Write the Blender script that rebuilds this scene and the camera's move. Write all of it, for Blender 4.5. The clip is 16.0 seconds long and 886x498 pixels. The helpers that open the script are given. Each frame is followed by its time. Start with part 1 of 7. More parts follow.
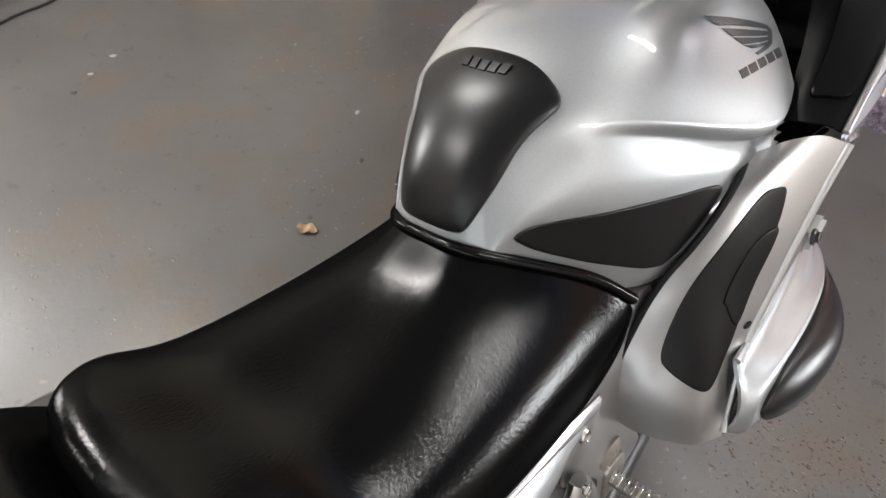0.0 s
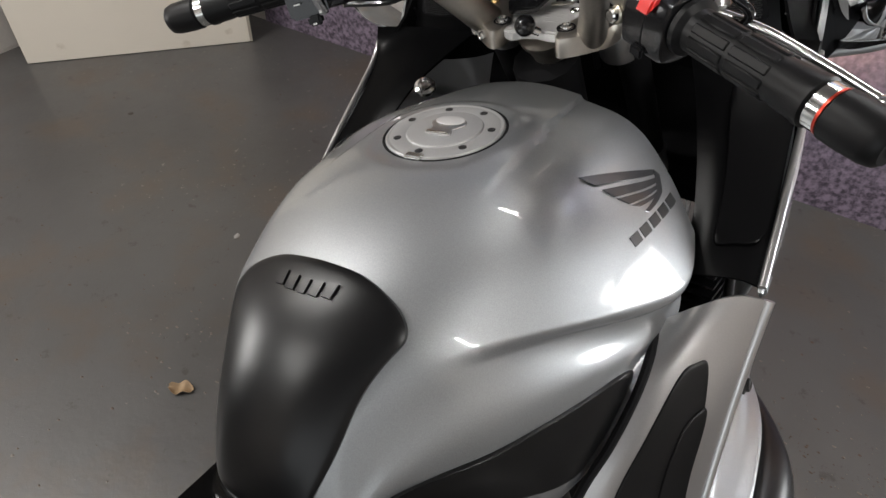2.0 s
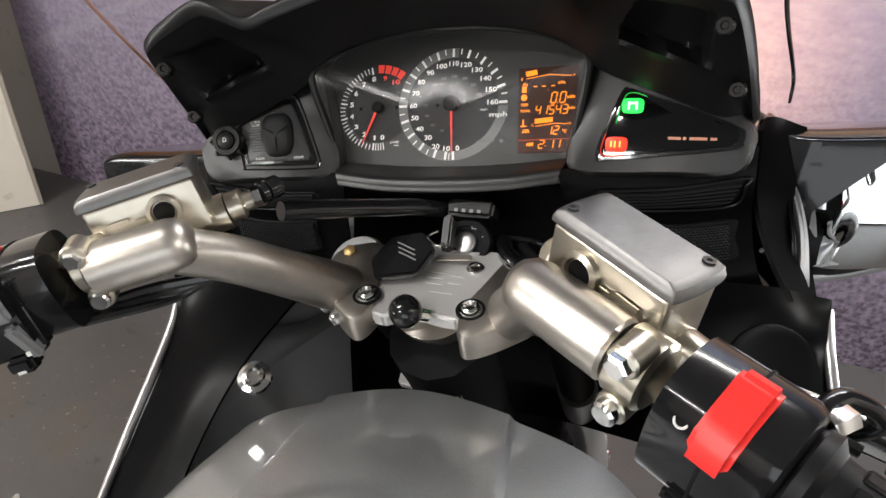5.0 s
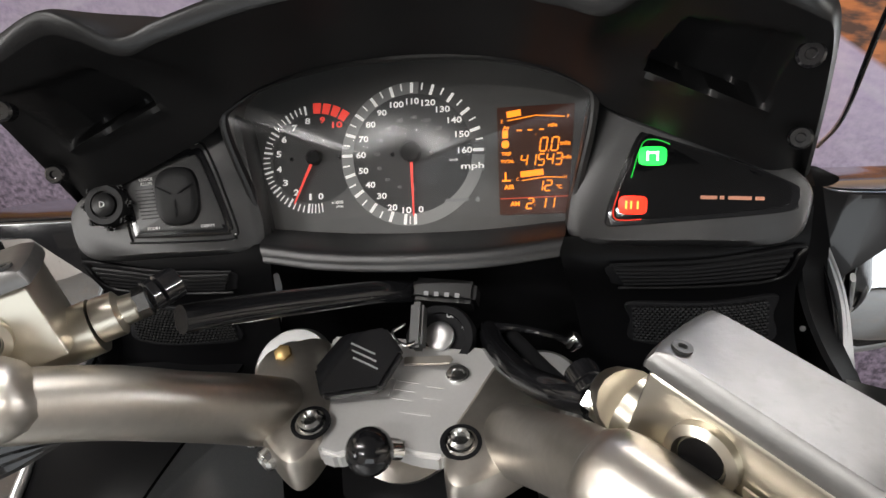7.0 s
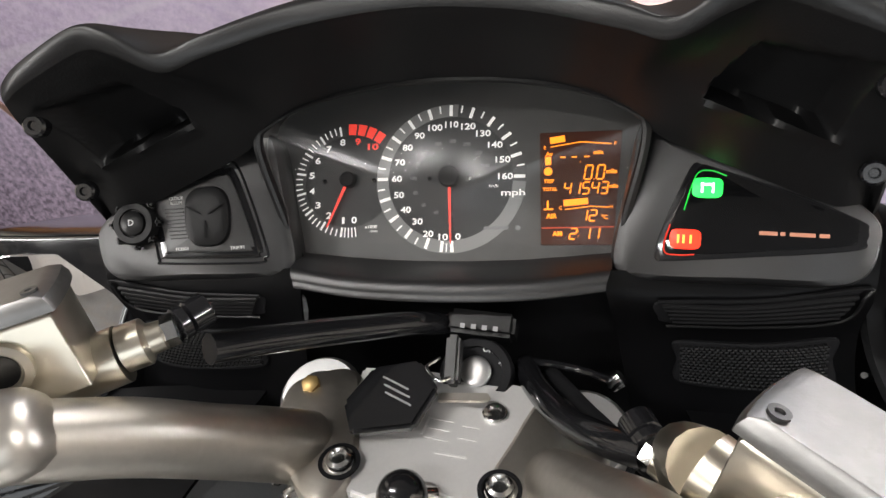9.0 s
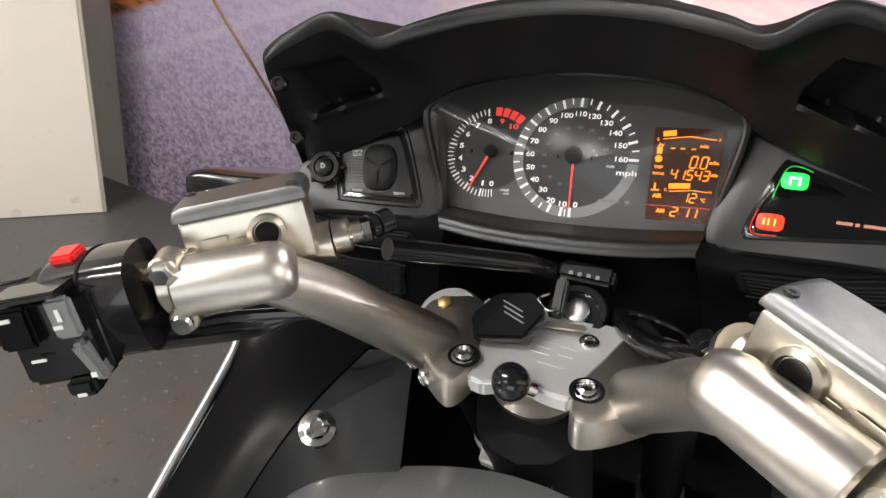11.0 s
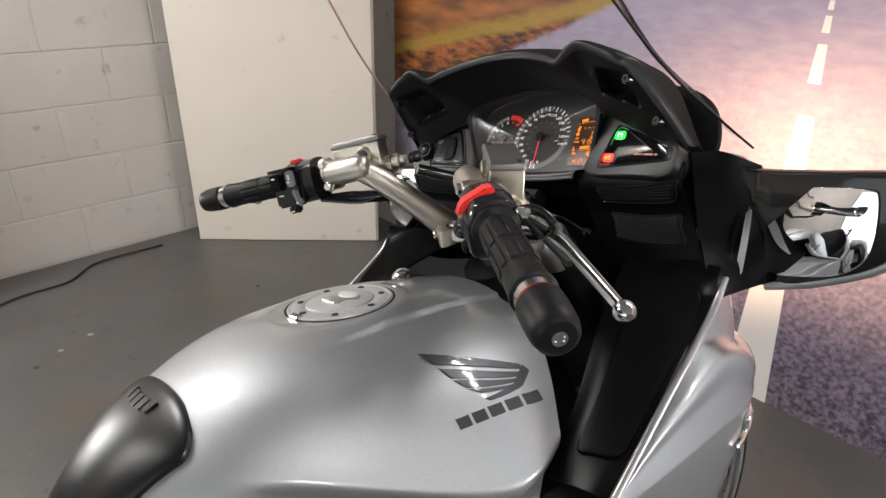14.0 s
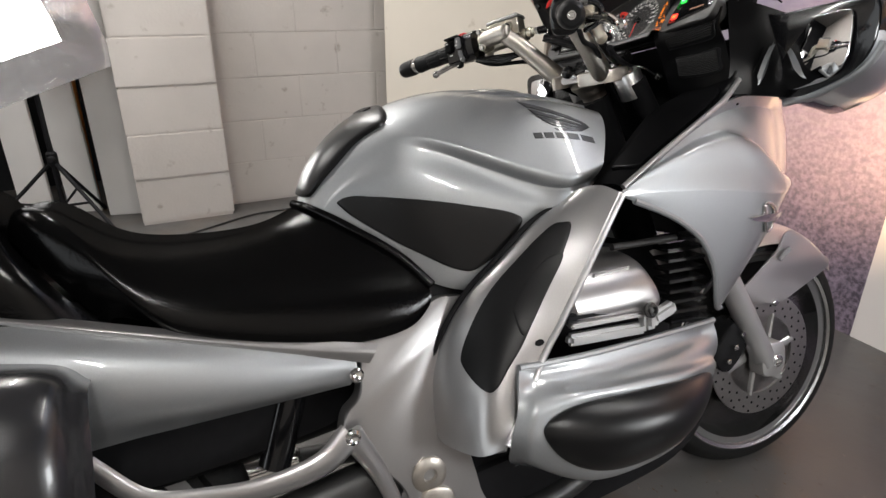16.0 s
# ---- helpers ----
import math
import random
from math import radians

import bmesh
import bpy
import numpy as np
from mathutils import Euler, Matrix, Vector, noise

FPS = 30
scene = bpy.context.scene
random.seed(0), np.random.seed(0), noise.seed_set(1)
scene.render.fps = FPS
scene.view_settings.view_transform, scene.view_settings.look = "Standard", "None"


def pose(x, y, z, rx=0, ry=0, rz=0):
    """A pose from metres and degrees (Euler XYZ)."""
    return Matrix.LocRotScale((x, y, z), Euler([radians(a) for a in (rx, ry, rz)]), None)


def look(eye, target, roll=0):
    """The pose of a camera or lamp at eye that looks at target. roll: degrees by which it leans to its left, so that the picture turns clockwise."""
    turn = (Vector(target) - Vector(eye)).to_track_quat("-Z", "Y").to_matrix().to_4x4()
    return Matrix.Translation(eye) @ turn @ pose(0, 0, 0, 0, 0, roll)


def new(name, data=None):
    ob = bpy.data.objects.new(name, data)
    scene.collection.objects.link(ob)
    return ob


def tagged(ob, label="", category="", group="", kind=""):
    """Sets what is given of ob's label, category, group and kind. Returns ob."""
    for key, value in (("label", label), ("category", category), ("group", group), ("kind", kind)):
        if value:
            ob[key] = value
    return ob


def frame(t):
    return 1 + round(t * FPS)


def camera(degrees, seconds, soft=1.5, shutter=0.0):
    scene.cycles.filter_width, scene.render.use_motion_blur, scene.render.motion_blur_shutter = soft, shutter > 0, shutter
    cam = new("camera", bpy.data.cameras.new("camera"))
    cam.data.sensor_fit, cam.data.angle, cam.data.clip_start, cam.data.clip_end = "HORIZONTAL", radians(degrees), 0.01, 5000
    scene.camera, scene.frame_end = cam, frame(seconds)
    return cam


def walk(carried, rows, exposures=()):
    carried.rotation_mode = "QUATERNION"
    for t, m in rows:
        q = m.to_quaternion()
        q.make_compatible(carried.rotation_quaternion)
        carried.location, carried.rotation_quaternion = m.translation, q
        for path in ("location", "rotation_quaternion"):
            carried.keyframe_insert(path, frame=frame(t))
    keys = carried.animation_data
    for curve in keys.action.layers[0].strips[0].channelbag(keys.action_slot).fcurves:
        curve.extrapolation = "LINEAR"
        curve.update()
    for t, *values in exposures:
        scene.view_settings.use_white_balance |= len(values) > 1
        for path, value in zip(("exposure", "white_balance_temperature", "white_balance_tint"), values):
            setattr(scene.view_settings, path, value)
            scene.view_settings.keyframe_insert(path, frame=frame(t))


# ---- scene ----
# A silver touring motorcycle leans on its side stand in a garage with painted block walls and a wall print of a road.
# The bike is built upright in its own axes (x right, y forward, z up, metres) and then leant to its left.
LEAN = 14.0

cam = camera(72.0, 16.0, soft=1.5)
PATH = [
    (0.0, 0.0853, -1.0395, 1.3077, 38.832, -2.865, 39.555),
    (0.5, 0.0710, -0.9285, 1.2955, 39.001, -2.843, 37.965),
    (1.0, 0.0697, -0.8402, 1.2916, 39.290, -3.546, 37.705),
    (1.5, 0.0570, -0.8337, 1.3002, 43.338, -3.741, 32.842),
    (2.0, 0.0152, -0.7965, 1.2943, 44.990, -2.953, 29.777),
    (2.5, -0.0294, -0.7368, 1.2844, 44.978, -1.474, 26.344),
    (3.0, -0.0660, -0.6724, 1.2785, 48.001, -2.031, 21.514),
    (3.5, -0.0878, -0.6216, 1.2746, 49.925, -3.532, 19.483),
    (4.0, -0.1149, -0.5506, 1.2772, 51.733, -4.121, 17.927),
    (4.5, -0.1346, -0.4938, 1.2783, 53.212, -4.791, 16.535),
    (7.0, -0.2115, -0.3264, 1.2336, 58.141, -7.910, 7.624),
    (7.5, -0.2181, -0.3006, 1.2201, 58.183, -8.406, 6.216),
    (8.0, -0.2244, -0.2876, 1.2154, 59.078, -8.568, 5.904),
    (8.5, -0.2270, -0.2871, 1.2172, 59.468, -8.885, 6.586),
    (9.0, -0.2265, -0.3095, 1.2270, 59.734, -8.414, 9.909),
    (9.5, -0.2457, -0.3522, 1.2294, 60.408, -9.211, 15.952),
    (12.0, -0.1277, -0.4864, 1.2645, 58.445, -8.316, 23.332),
    (12.5, -0.0470, -0.5523, 1.3017, 59.077, -5.558, 23.377),
    (13.0, 0.0585, -0.6424, 1.3302, 60.187, -4.043, 27.896),
    (13.5, 0.1752, -0.6954, 1.3370, 62.016, -1.154, 35.098),
    (14.0, 0.3012, -0.6714, 1.3115, 64.108, -1.417, 46.532),
    (14.5, 0.4215, -0.6720, 1.2723, 63.625, -3.773, 59.306),
    (15.0, 0.5466, -0.7810, 1.2057, 65.353, -4.112, 61.246),
    (15.5, 0.6695, -0.8827, 1.1410, 65.596, -3.470, 58.921),
    (16.0, 0.8001, -0.9043, 1.1097, 67.236, -0.359, 63.785),
]
walk(cam, [(t, pose(x, y, z, rx, ry, rz)) for t, x, y, z, rx, ry, rz in PATH], [(0.0, 0.30), (1.0, -0.08), (2.0, -0.46), (2.5, -0.58), (3.0, -0.62), (3.5, -0.52), (4.5, -0.06), (8.5, 0.20), (9.5, 0.45), (12.0, 0.15), (12.5, 0.10), (13.5, -0.05), (14.5, -0.40), (15.0, -0.50), (16.0, -0.32)])

# ---------------------------------------------------------------- light
world = bpy.data.worlds.new("world")
scene.world = world
world.use_nodes = True
world.node_tree.nodes["Background"].inputs[0].default_value = (0.9, 0.95, 1.0, 1)
world.node_tree.nodes["Background"].inputs[1].default_value = 0.05
scene.view_settings.exposure = 0.0


def area(name, eye, target, sx, sy, power, colour=(1, 1, 1)):
    d = bpy.data.lights.new(name, "AREA")
    d.shape, d.size, d.size_y, d.energy, d.color = "RECTANGLE", sx, sy, power, colour
    ob = new(name, d)
    ob.matrix_world = look(eye, target)
    return ob


def spot(name, eye, target, power, degrees, blend, colour):
    d = bpy.data.lights.new(name, "SPOT")
    d.energy, d.spot_size, d.spot_blend, d.color, d.shadow_soft_size = power, radians(degrees), blend, colour, 0.04
    ob = new(name, d)
    ob.matrix_world = look(eye, target)
    return ob


area("softbox_light_left", (-2.37, -1.345, 1.02), (-0.2, -0.6, 0.8), 0.48, 0.48, 18, (1.0, 0.98, 0.95))
for tx, ty, wide, watts in ((-1.9, -0.82, 0.04, 46), (1.9, -1.0, 0.04, 42), (0.4, 0.92, 0.10, 20), (-1.85, -2.35, 0.04, 44)):
    area("tube_light", (tx, ty, 2.52), (tx, ty, 0), 1.2, wide, watts, (1.0, 0.975, 0.945))
area("softbox_light_right", (1.83, 0.78, 1.02), (0.1, -0.4, 0.85), 0.42, 0.42, 16, (0.93, 0.97, 1.0))
area("doorway_daylight", (0.5, -3.50, 1.05), (0.4, 0, 0.9), 2.4, 2.0, 30, (0.93, 0.97, 1.0))
spot("headlight_beam_left", (-0.37, 0.60, 0.68), (-0.40, 1.22, 0.71), 46, 86, 0.9, (1.0, 0.62, 0.34))
spot("headlight_beam_right", (0.02, 0.60, 0.76), (0.04, 1.22, 0.80), 46, 90, 0.9, (1.0, 0.62, 0.34))


# ---------------------------------------------------------------- materials
def mat(name, colour, rough=0.5, metal=0.0, grain=None, spots=None, bump=None, coat=0.0, emit=None, spread=0.0, spec=0.5, world=False):
    """Principled material. grain: (scale, amount) of fine tone change, spots: (scale, colour, threshold, softness) of wear,
    bump: (scale, strength), emit: strength of its own light, world: grain laid through the room rather than each piece, spread: how much roughness varies."""
    m = bpy.data.materials.new(name)
    m.use_nodes = True
    nt = m.node_tree
    b = nt.nodes["Principled BSDF"]
    b.inputs["Base Color"].default_value = (*colour, 1)
    b.inputs["Roughness"].default_value, b.inputs["Metallic"].default_value = rough, metal
    b.inputs["Specular IOR Level"].default_value = spec
    b.inputs["Coat Weight"].default_value, b.inputs["Coat Roughness"].default_value = coat, 0.05
    co = nt.nodes.new("ShaderNodeTexCoord").outputs["Object"]
    if world:
        co = nt.nodes.new("ShaderNodeNewGeometry").outputs["Position"]

    def noisy(scale, detail=6):
        n = nt.nodes.new("ShaderNodeTexNoise")
        n.inputs["Scale"].default_value, n.inputs["Detail"].default_value = scale, detail
        nt.links.new(co, n.inputs["Vector"])
        return n.outputs["Fac"]

    last = None
    if grain:
        mix = nt.nodes.new("ShaderNodeMix")
        mix.data_type = "RGBA"
        lo, hi = 1 - grain[1], 1 + grain[1]
        mix.inputs["A"].default_value = (*[min(1, c * lo) for c in colour], 1)
        mix.inputs["B"].default_value = (*[min(1, c * hi) for c in colour], 1)
        nt.links.new(noisy(grain[0]), mix.inputs["Factor"])
        last = mix.outputs["Result"]
    if spots:
        ramp = nt.nodes.new("ShaderNodeMapRange")
        ramp.inputs["From Min"].default_value, ramp.inputs["From Max"].default_value = spots[2], spots[2] + spots[3]
        nt.links.new(noisy(spots[0], 10), ramp.inputs["Value"])
        mix = nt.nodes.new("ShaderNodeMix")
        mix.data_type = "RGBA"
        mix.inputs["A"].default_value, mix.inputs["B"].default_value = (*colour, 1), (*spots[1], 1)
        if last:
            nt.links.new(last, mix.inputs["A"])
        nt.links.new(ramp.outputs["Result"], mix.inputs["Factor"])
        last = mix.outputs["Result"]
    if last:
        nt.links.new(last, b.inputs["Base Color"])
    if spread:
        r = nt.nodes.new("ShaderNodeMapRange")
        r.inputs["To Min"].default_value, r.inputs["To Max"].default_value = max(0.02, rough - spread), rough + spread
        nt.links.new(noisy(14), r.inputs["Value"])
        nt.links.new(r.outputs["Result"], b.inputs["Roughness"])
    if bump:
        bm_ = nt.nodes.new("ShaderNodeBump")
        bm_.inputs["Strength"].default_value, bm_.inputs["Distance"].default_value = bump[1], 0.002
        nt.links.new(noisy(bump[0]), bm_.inputs["Height"])
        nt.links.new(bm_.outputs["Normal"], b.inputs["Normal"])
    if emit:
        b.inputs["Emission Color"].default_value = (*colour, 1)
        b.inputs["Emission Strength"].default_value = emit
    return m


SILVER = mat("silver_paint", (0.390, 0.404, 0.414), 0.50, 0.87, grain=(900, 0.20), coat=1.0, spread=0.03)
SATIN = mat("satin_silver_plastic", (0.44, 0.432, 0.43), 0.33, 0.85, grain=(600, 0.08), coat=0.6, spread=0.04)
ALU = mat("cast_aluminium", (0.54, 0.505, 0.455), 0.38, 1.0, grain=(160, 0.12), bump=(300, 0.05), spread=0.08)
CAPMAT = mat("satin_cap_aluminium", (0.50, 0.50, 0.50), 0.48, 0.6, grain=(400, 0.06), spread=0.05)
PLATE = mat("machined_aluminium", (0.62, 0.62, 0.62), 0.34, 1.0, grain=(400, 0.06), spread=0.05)
NICKEL = mat("champagne_alloy", (0.56, 0.52, 0.44), 0.30, 1.0, grain=(120, 0.10), spread=0.06)
CHROME = mat("bright_steel", (0.75, 0.75, 0.74), 0.16, 1.0, spread=0.05)
PODMAT = mat("grained_dash_plastic", (0.006, 0.006, 0.0065), 0.40, 0.0, grain=(40, 0.3), bump=(1900, 0.16), spread=0.06, spec=0.85)
GLOSS = mat("gloss_black_plastic", (0.008, 0.008, 0.009), 0.16, 0.0, coat=0.4, spread=0.04, spec=0.35)
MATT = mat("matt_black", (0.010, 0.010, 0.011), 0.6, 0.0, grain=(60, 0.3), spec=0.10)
RUBBER = mat("black_rubber", (0.007, 0.007, 0.0075), 0.44, 0.0, grain=(80, 0.25), bump=(500, 0.04), spread=0.06, spec=0.22)
PADMAT = mat("soft_black_pad", (0.004, 0.004, 0.0045), 0.33, 0.0, grain=(60, 0.2), bump=(800, 0.02), spread=0.06, spec=0.42)
TYRE = mat("tyre_rubber", (0.010, 0.010, 0.010), 0.7, 0.0, grain=(70, 0.3), bump=(300, 0.3), spec=0.15)
RED = mat("red_switch", (0.75, 0.03, 0.025), 0.32, 0.0)
REDRING = mat("red_anodised_ring", (0.5, 0.05, 0.03), 0.3, 0.8)
WHITE = mat("white_print", (0.75, 0.75, 0.73), 0.5)
GREY = mat("grey_print", (0.20, 0.20, 0.205), 0.4, grain=(90, 0.1))
DECAL = mat("dark_grey_decal", (0.045, 0.047, 0.052), 0.35, 0.2, coat=0.6)
DECAL2 = mat("charcoal_decal", (0.028, 0.029, 0.031), 0.4, 0.0, coat=0.4)
DIAL = mat("dial_face", (0.085, 0.084, 0.082), 0.42, 0.0, grain=(90, 0.15), spec=0.40)
DIALRING = mat("dial_ring_grey", (0.24, 0.24, 0.235), 0.5, 0.0)
DIALFACE = mat("dial_black", (0.045, 0.045, 0.045), 0.5, 0.0, grain=(90, 0.15), spec=0.3)
TOPPLATE = mat("brushed_clamp_plate", (0.70, 0.69, 0.68), 0.42, 0.45, grain=(400, 0.05), spread=0.05)
ENGRAVED = mat("pale_engraving", (0.62, 0.61, 0.60), 0.55, 0.2)
GLOW = {c: mat("dim_" + c + "_glow", q, 0.4, emit=0.35) for c, q in (("green", (0.01, 0.55, 0.05)), ("red", (0.7, 0.03, 0.01)))}
RIMLIP = mat("polished_rim_lip", (0.62, 0.62, 0.62), 0.22, 1.0, spread=0.05)
# darker copy of the wheel paint: shade in the rim's depth put into colour
RIMDARK = mat("shaded_wheel_paint", (0.20, 0.20, 0.20), 0.35, 0.7, coat=0.3)
TICK = mat("backlit_white_mark", (0.85, 0.83, 0.80), 0.5, emit=0.42)
TICKRED = mat("backlit_red_mark", (0.9, 0.06, 0.04), 0.5, emit=0.6)
AMBER = mat("amber_display_segment", (1.0, 0.27, 0.01), 0.5, emit=1.3)
LCDBACK = mat("display_back", (0.05, 0.012, 0.004), 0.3, 0.0, emit=0.10)
GREENLAMP = mat("green_lamp", (0.02, 0.85, 0.08), 0.4, emit=1.6)
WHITELAMP = mat("pale_green_lamp", (0.7, 1.0, 0.8), 0.4, emit=2.5)
REDLAMP = mat("red_lamp", (1.0, 0.03, 0.01), 0.4, emit=1.4)
DISC = mat("brake_disc_steel", (0.42, 0.41, 0.40), 0.32, 1.0, grain=(150, 0.15), spread=0.08)
PAINTWHEEL = mat("grey_wheel_paint", (0.50, 0.50, 0.50), 0.32, 0.7, coat=0.3)
DARKGREY = mat("dark_anodised_aluminium", (0.05, 0.05, 0.05), 0.4, 0.6)
BRONZE = mat("dull_gold_tag", (0.35, 0.24, 0.10), 0.4, 0.8)
LENS = mat("smoked_lens", (0.004, 0.004, 0.0045), 0.08, 0.0, coat=0.3, spec=0.3)
MIRROR = mat("mirror_glass", (0.86, 0.87, 0.88), 0.02, 1.0)
LAMPGLASS = mat("headlight_lens", (0.95, 0.93, 0.88), 0.1, 0.0, emit=4.0)
TUBE = mat("fluorescent_tube", (1.0, 0.95, 0.88), 0.3, emit=30.0)
SOFT = mat("softbox_front", (1.0, 0.98, 0.96), 0.5, emit=9.0)
FABRIC = mat("silver_softbox_fabric", (0.90, 0.90, 0.92), 0.24, 0.75, grain=(30, 0.12), bump=(18, 1.0))
LID = mat("brushed_reservoir_lid", (0.21, 0.206, 0.202), 0.44, 1.0, grain=(90, 0.25), spots=(220, (0.19, 0.185, 0.18), 0.56, 0.2), bump=(260, 0.06), spread=0.10)
BOARD = mat("cream_painted_board", (0.62, 0.57, 0.49), 0.5, 0.0, grain=(3, 0.06), spots=(9, (0.42, 0.36, 0.28), 0.68, 0.1), spread=0.05)
EDGE = mat("bare_board_edge", (0.34, 0.30, 0.25), 0.6, 0.0, grain=(12, 0.2))
BLOCK = mat("white_painted_block", (0.545, 0.510, 0.475), 0.6, 0.0, grain=(5, 0.10), spots=(14, (0.34, 0.30, 0.26), 0.64, 0.12), bump=(70, 0.6), world=True)
MORTAR = mat("painted_mortar", (0.52, 0.485, 0.452), 0.7, 0.0, grain=(9, 0.12), bump=(120, 0.7), world=True)
PLANK = mat("white_planed_plank", (0.66, 0.64, 0.62), 0.5, 0.0, grain=(6, 0.08), spread=0.05, world=True)
CABLE = mat("black_cable", (0.012, 0.012, 0.012), 0.45)
LEAFM = mat("dry_leaf", (0.28, 0.19, 0.105), 0.7, 0.0, grain=(90, 0.25))
CHIP = mat("pale_grit", (0.26, 0.25, 0.235), 0.7, 0.0)
RUST = mat("rust_brown_grit", (0.085, 0.058, 0.042), 0.8, 0.0, grain=(200, 0.8))
FLAKE = mat("grey_brown_grit", (0.16, 0.135, 0.115), 0.8, 0.0, grain=(200, 0.8))
DIRT = mat("dark_crumb", (0.05, 0.04, 0.035), 0.8, 0.0)
PLASTER = mat("ceiling_paint", (0.20, 0.195, 0.19), 0.8, 0.0, grain=(4, 0.06))


def glass(name, tint, alpha_mix, rough=0.03):
    m = bpy.data.materials.new(name)
    m.use_nodes = True
    nt = m.node_tree
    out = nt.nodes["Material Output"]
    nt.nodes.remove(nt.nodes["Principled BSDF"])
    tr, gl, mx = nt.nodes.new("ShaderNodeBsdfTransparent"), nt.nodes.new("ShaderNodeBsdfGlossy"), nt.nodes.new("ShaderNodeMixShader")
    tr.inputs["Color"].default_value = (*tint, 1)
    gl.inputs["Roughness"].default_value = rough
    fr = nt.nodes.new("ShaderNodeFresnel")
    fr.inputs["IOR"].default_value = alpha_mix
    nt.links.new(fr.outputs["Fac"], mx.inputs["Fac"])
    nt.links.new(tr.outputs["BSDF"], mx.inputs[1])
    nt.links.new(gl.outputs["BSDF"], mx.inputs[2])
    nt.links.new(mx.outputs["Shader"], out.inputs["Surface"])
    return m


def dull(name, colour, rough, gloss, grain, relief, crease=1.0):
    """Textured dark leathercloth or plastic: a dull body under an even, weak sheen."""
    m = bpy.data.materials.new(name)
    m.use_nodes = True
    nt = m.node_tree
    out = nt.nodes["Material Output"]
    nt.nodes.remove(nt.nodes["Principled BSDF"])
    body, sheen, mx = nt.nodes.new("ShaderNodeBsdfDiffuse"), nt.nodes.new("ShaderNodeBsdfGlossy"), nt.nodes.new("ShaderNodeMixShader")
    body.inputs["Color"].default_value = (*colour, 1)
    sheen.inputs["Roughness"].default_value = rough
    co = nt.nodes.new("ShaderNodeTexCoord").outputs["Object"]
    fine, wide = nt.nodes.new("ShaderNodeTexNoise"), nt.nodes.new("ShaderNodeTexNoise")
    fine.inputs["Scale"].default_value, wide.inputs["Scale"].default_value = grain, 9
    fine.inputs["Detail"].default_value = 5
    drawn = nt.nodes.new("ShaderNodeMapping")
    drawn.inputs["Scale"].default_value, drawn.inputs["Rotation"].default_value = (1.0, crease, crease), (0.0, 0.0, 0.5)
    nt.links.new(co, drawn.inputs["Vector"])
    nt.links.new(drawn.outputs["Vector"], fine.inputs["Vector"])
    nt.links.new(co, wide.inputs["Vector"])
    worn = nt.nodes.new("ShaderNodeMapRange")
    worn.inputs["To Min"].default_value, worn.inputs["To Max"].default_value = gloss * 0.75, gloss * 1.25
    nt.links.new(wide.outputs["Fac"], worn.inputs["Value"])
    nt.links.new(worn.outputs["Result"], mx.inputs["Fac"])
    bump = nt.nodes.new("ShaderNodeBump")
    bump.inputs["Strength"].default_value, bump.inputs["Distance"].default_value = relief, 0.002
    nt.links.new(fine.outputs["Fac"], bump.inputs["Height"])
    for b in (body, sheen):
        nt.links.new(bump.outputs["Normal"], b.inputs["Normal"])
    nt.links.new(body.outputs["BSDF"], mx.inputs[1])
    nt.links.new(sheen.outputs["BSDF"], mx.inputs[2])
    nt.links.new(mx.outputs["Shader"], out.inputs["Surface"])
    return m


VINYL = dull("seat_vinyl", (0.0018, 0.0018, 0.0019), 0.155, 0.025, 420, 0.17, 0.5)
BLACK = dull("textured_black_plastic", (0.006, 0.006, 0.0065), 0.36, 0.030, 900, 0.08)
HOODMAT = dull("grained_hood_plastic", (0.009, 0.009, 0.0095), 0.38, 0.045, 900, 0.10)
INFILL = dull("dark_grey_plastic", (0.0032, 0.0032, 0.0036), 0.32, 0.012, 700, 0.03)
SCREEN = glass("clear_screen", (0.97, 0.965, 0.965), 1.010)
DIALGLASS = glass("dial_cover", (0.97, 0.97, 0.97), 1.5, 0.20)
TEXT = {}


# ---------------------------------------------------------------- modelling tools
def basis(ts, n):
    """Smooth interpolating weights of n evenly spaced knots at the places ts (0 to 1)."""
    ts = np.clip(np.asarray(ts, float), 0, 1) * (n - 1)
    w = np.zeros((len(ts), n))
    for r, t in enumerate(ts):
        i = min(int(t), n - 2)
        f = t - i
        k = (-f**3 + 2 * f * f - f, 3 * f**3 - 5 * f * f + 2, -3 * f**3 + 4 * f * f + f, f**3 - f * f)
        for j, q in zip((i - 1, i, i + 1, i + 2), k):
            q /= 2
            if j < 0:
                w[r, 0] += 2 * q
                w[r, 1] -= q
            elif j > n - 1:
                w[r, n - 1] += 2 * q
                w[r, n - 2] -= q
            else:
                w[r, j] += q
    return w


def curve(points, n):
    p = np.asarray(points, float)
    return basis(np.linspace(0, 1, n), len(p)) @ p


def loop(points, n):
    p = np.asarray(points, float)
    k = len(p)
    q = np.concatenate([p[-3:], p, p[:3]])
    ts = (3 + np.arange(n) / n * k) / (k + 5)
    return basis(ts, k + 6) @ q


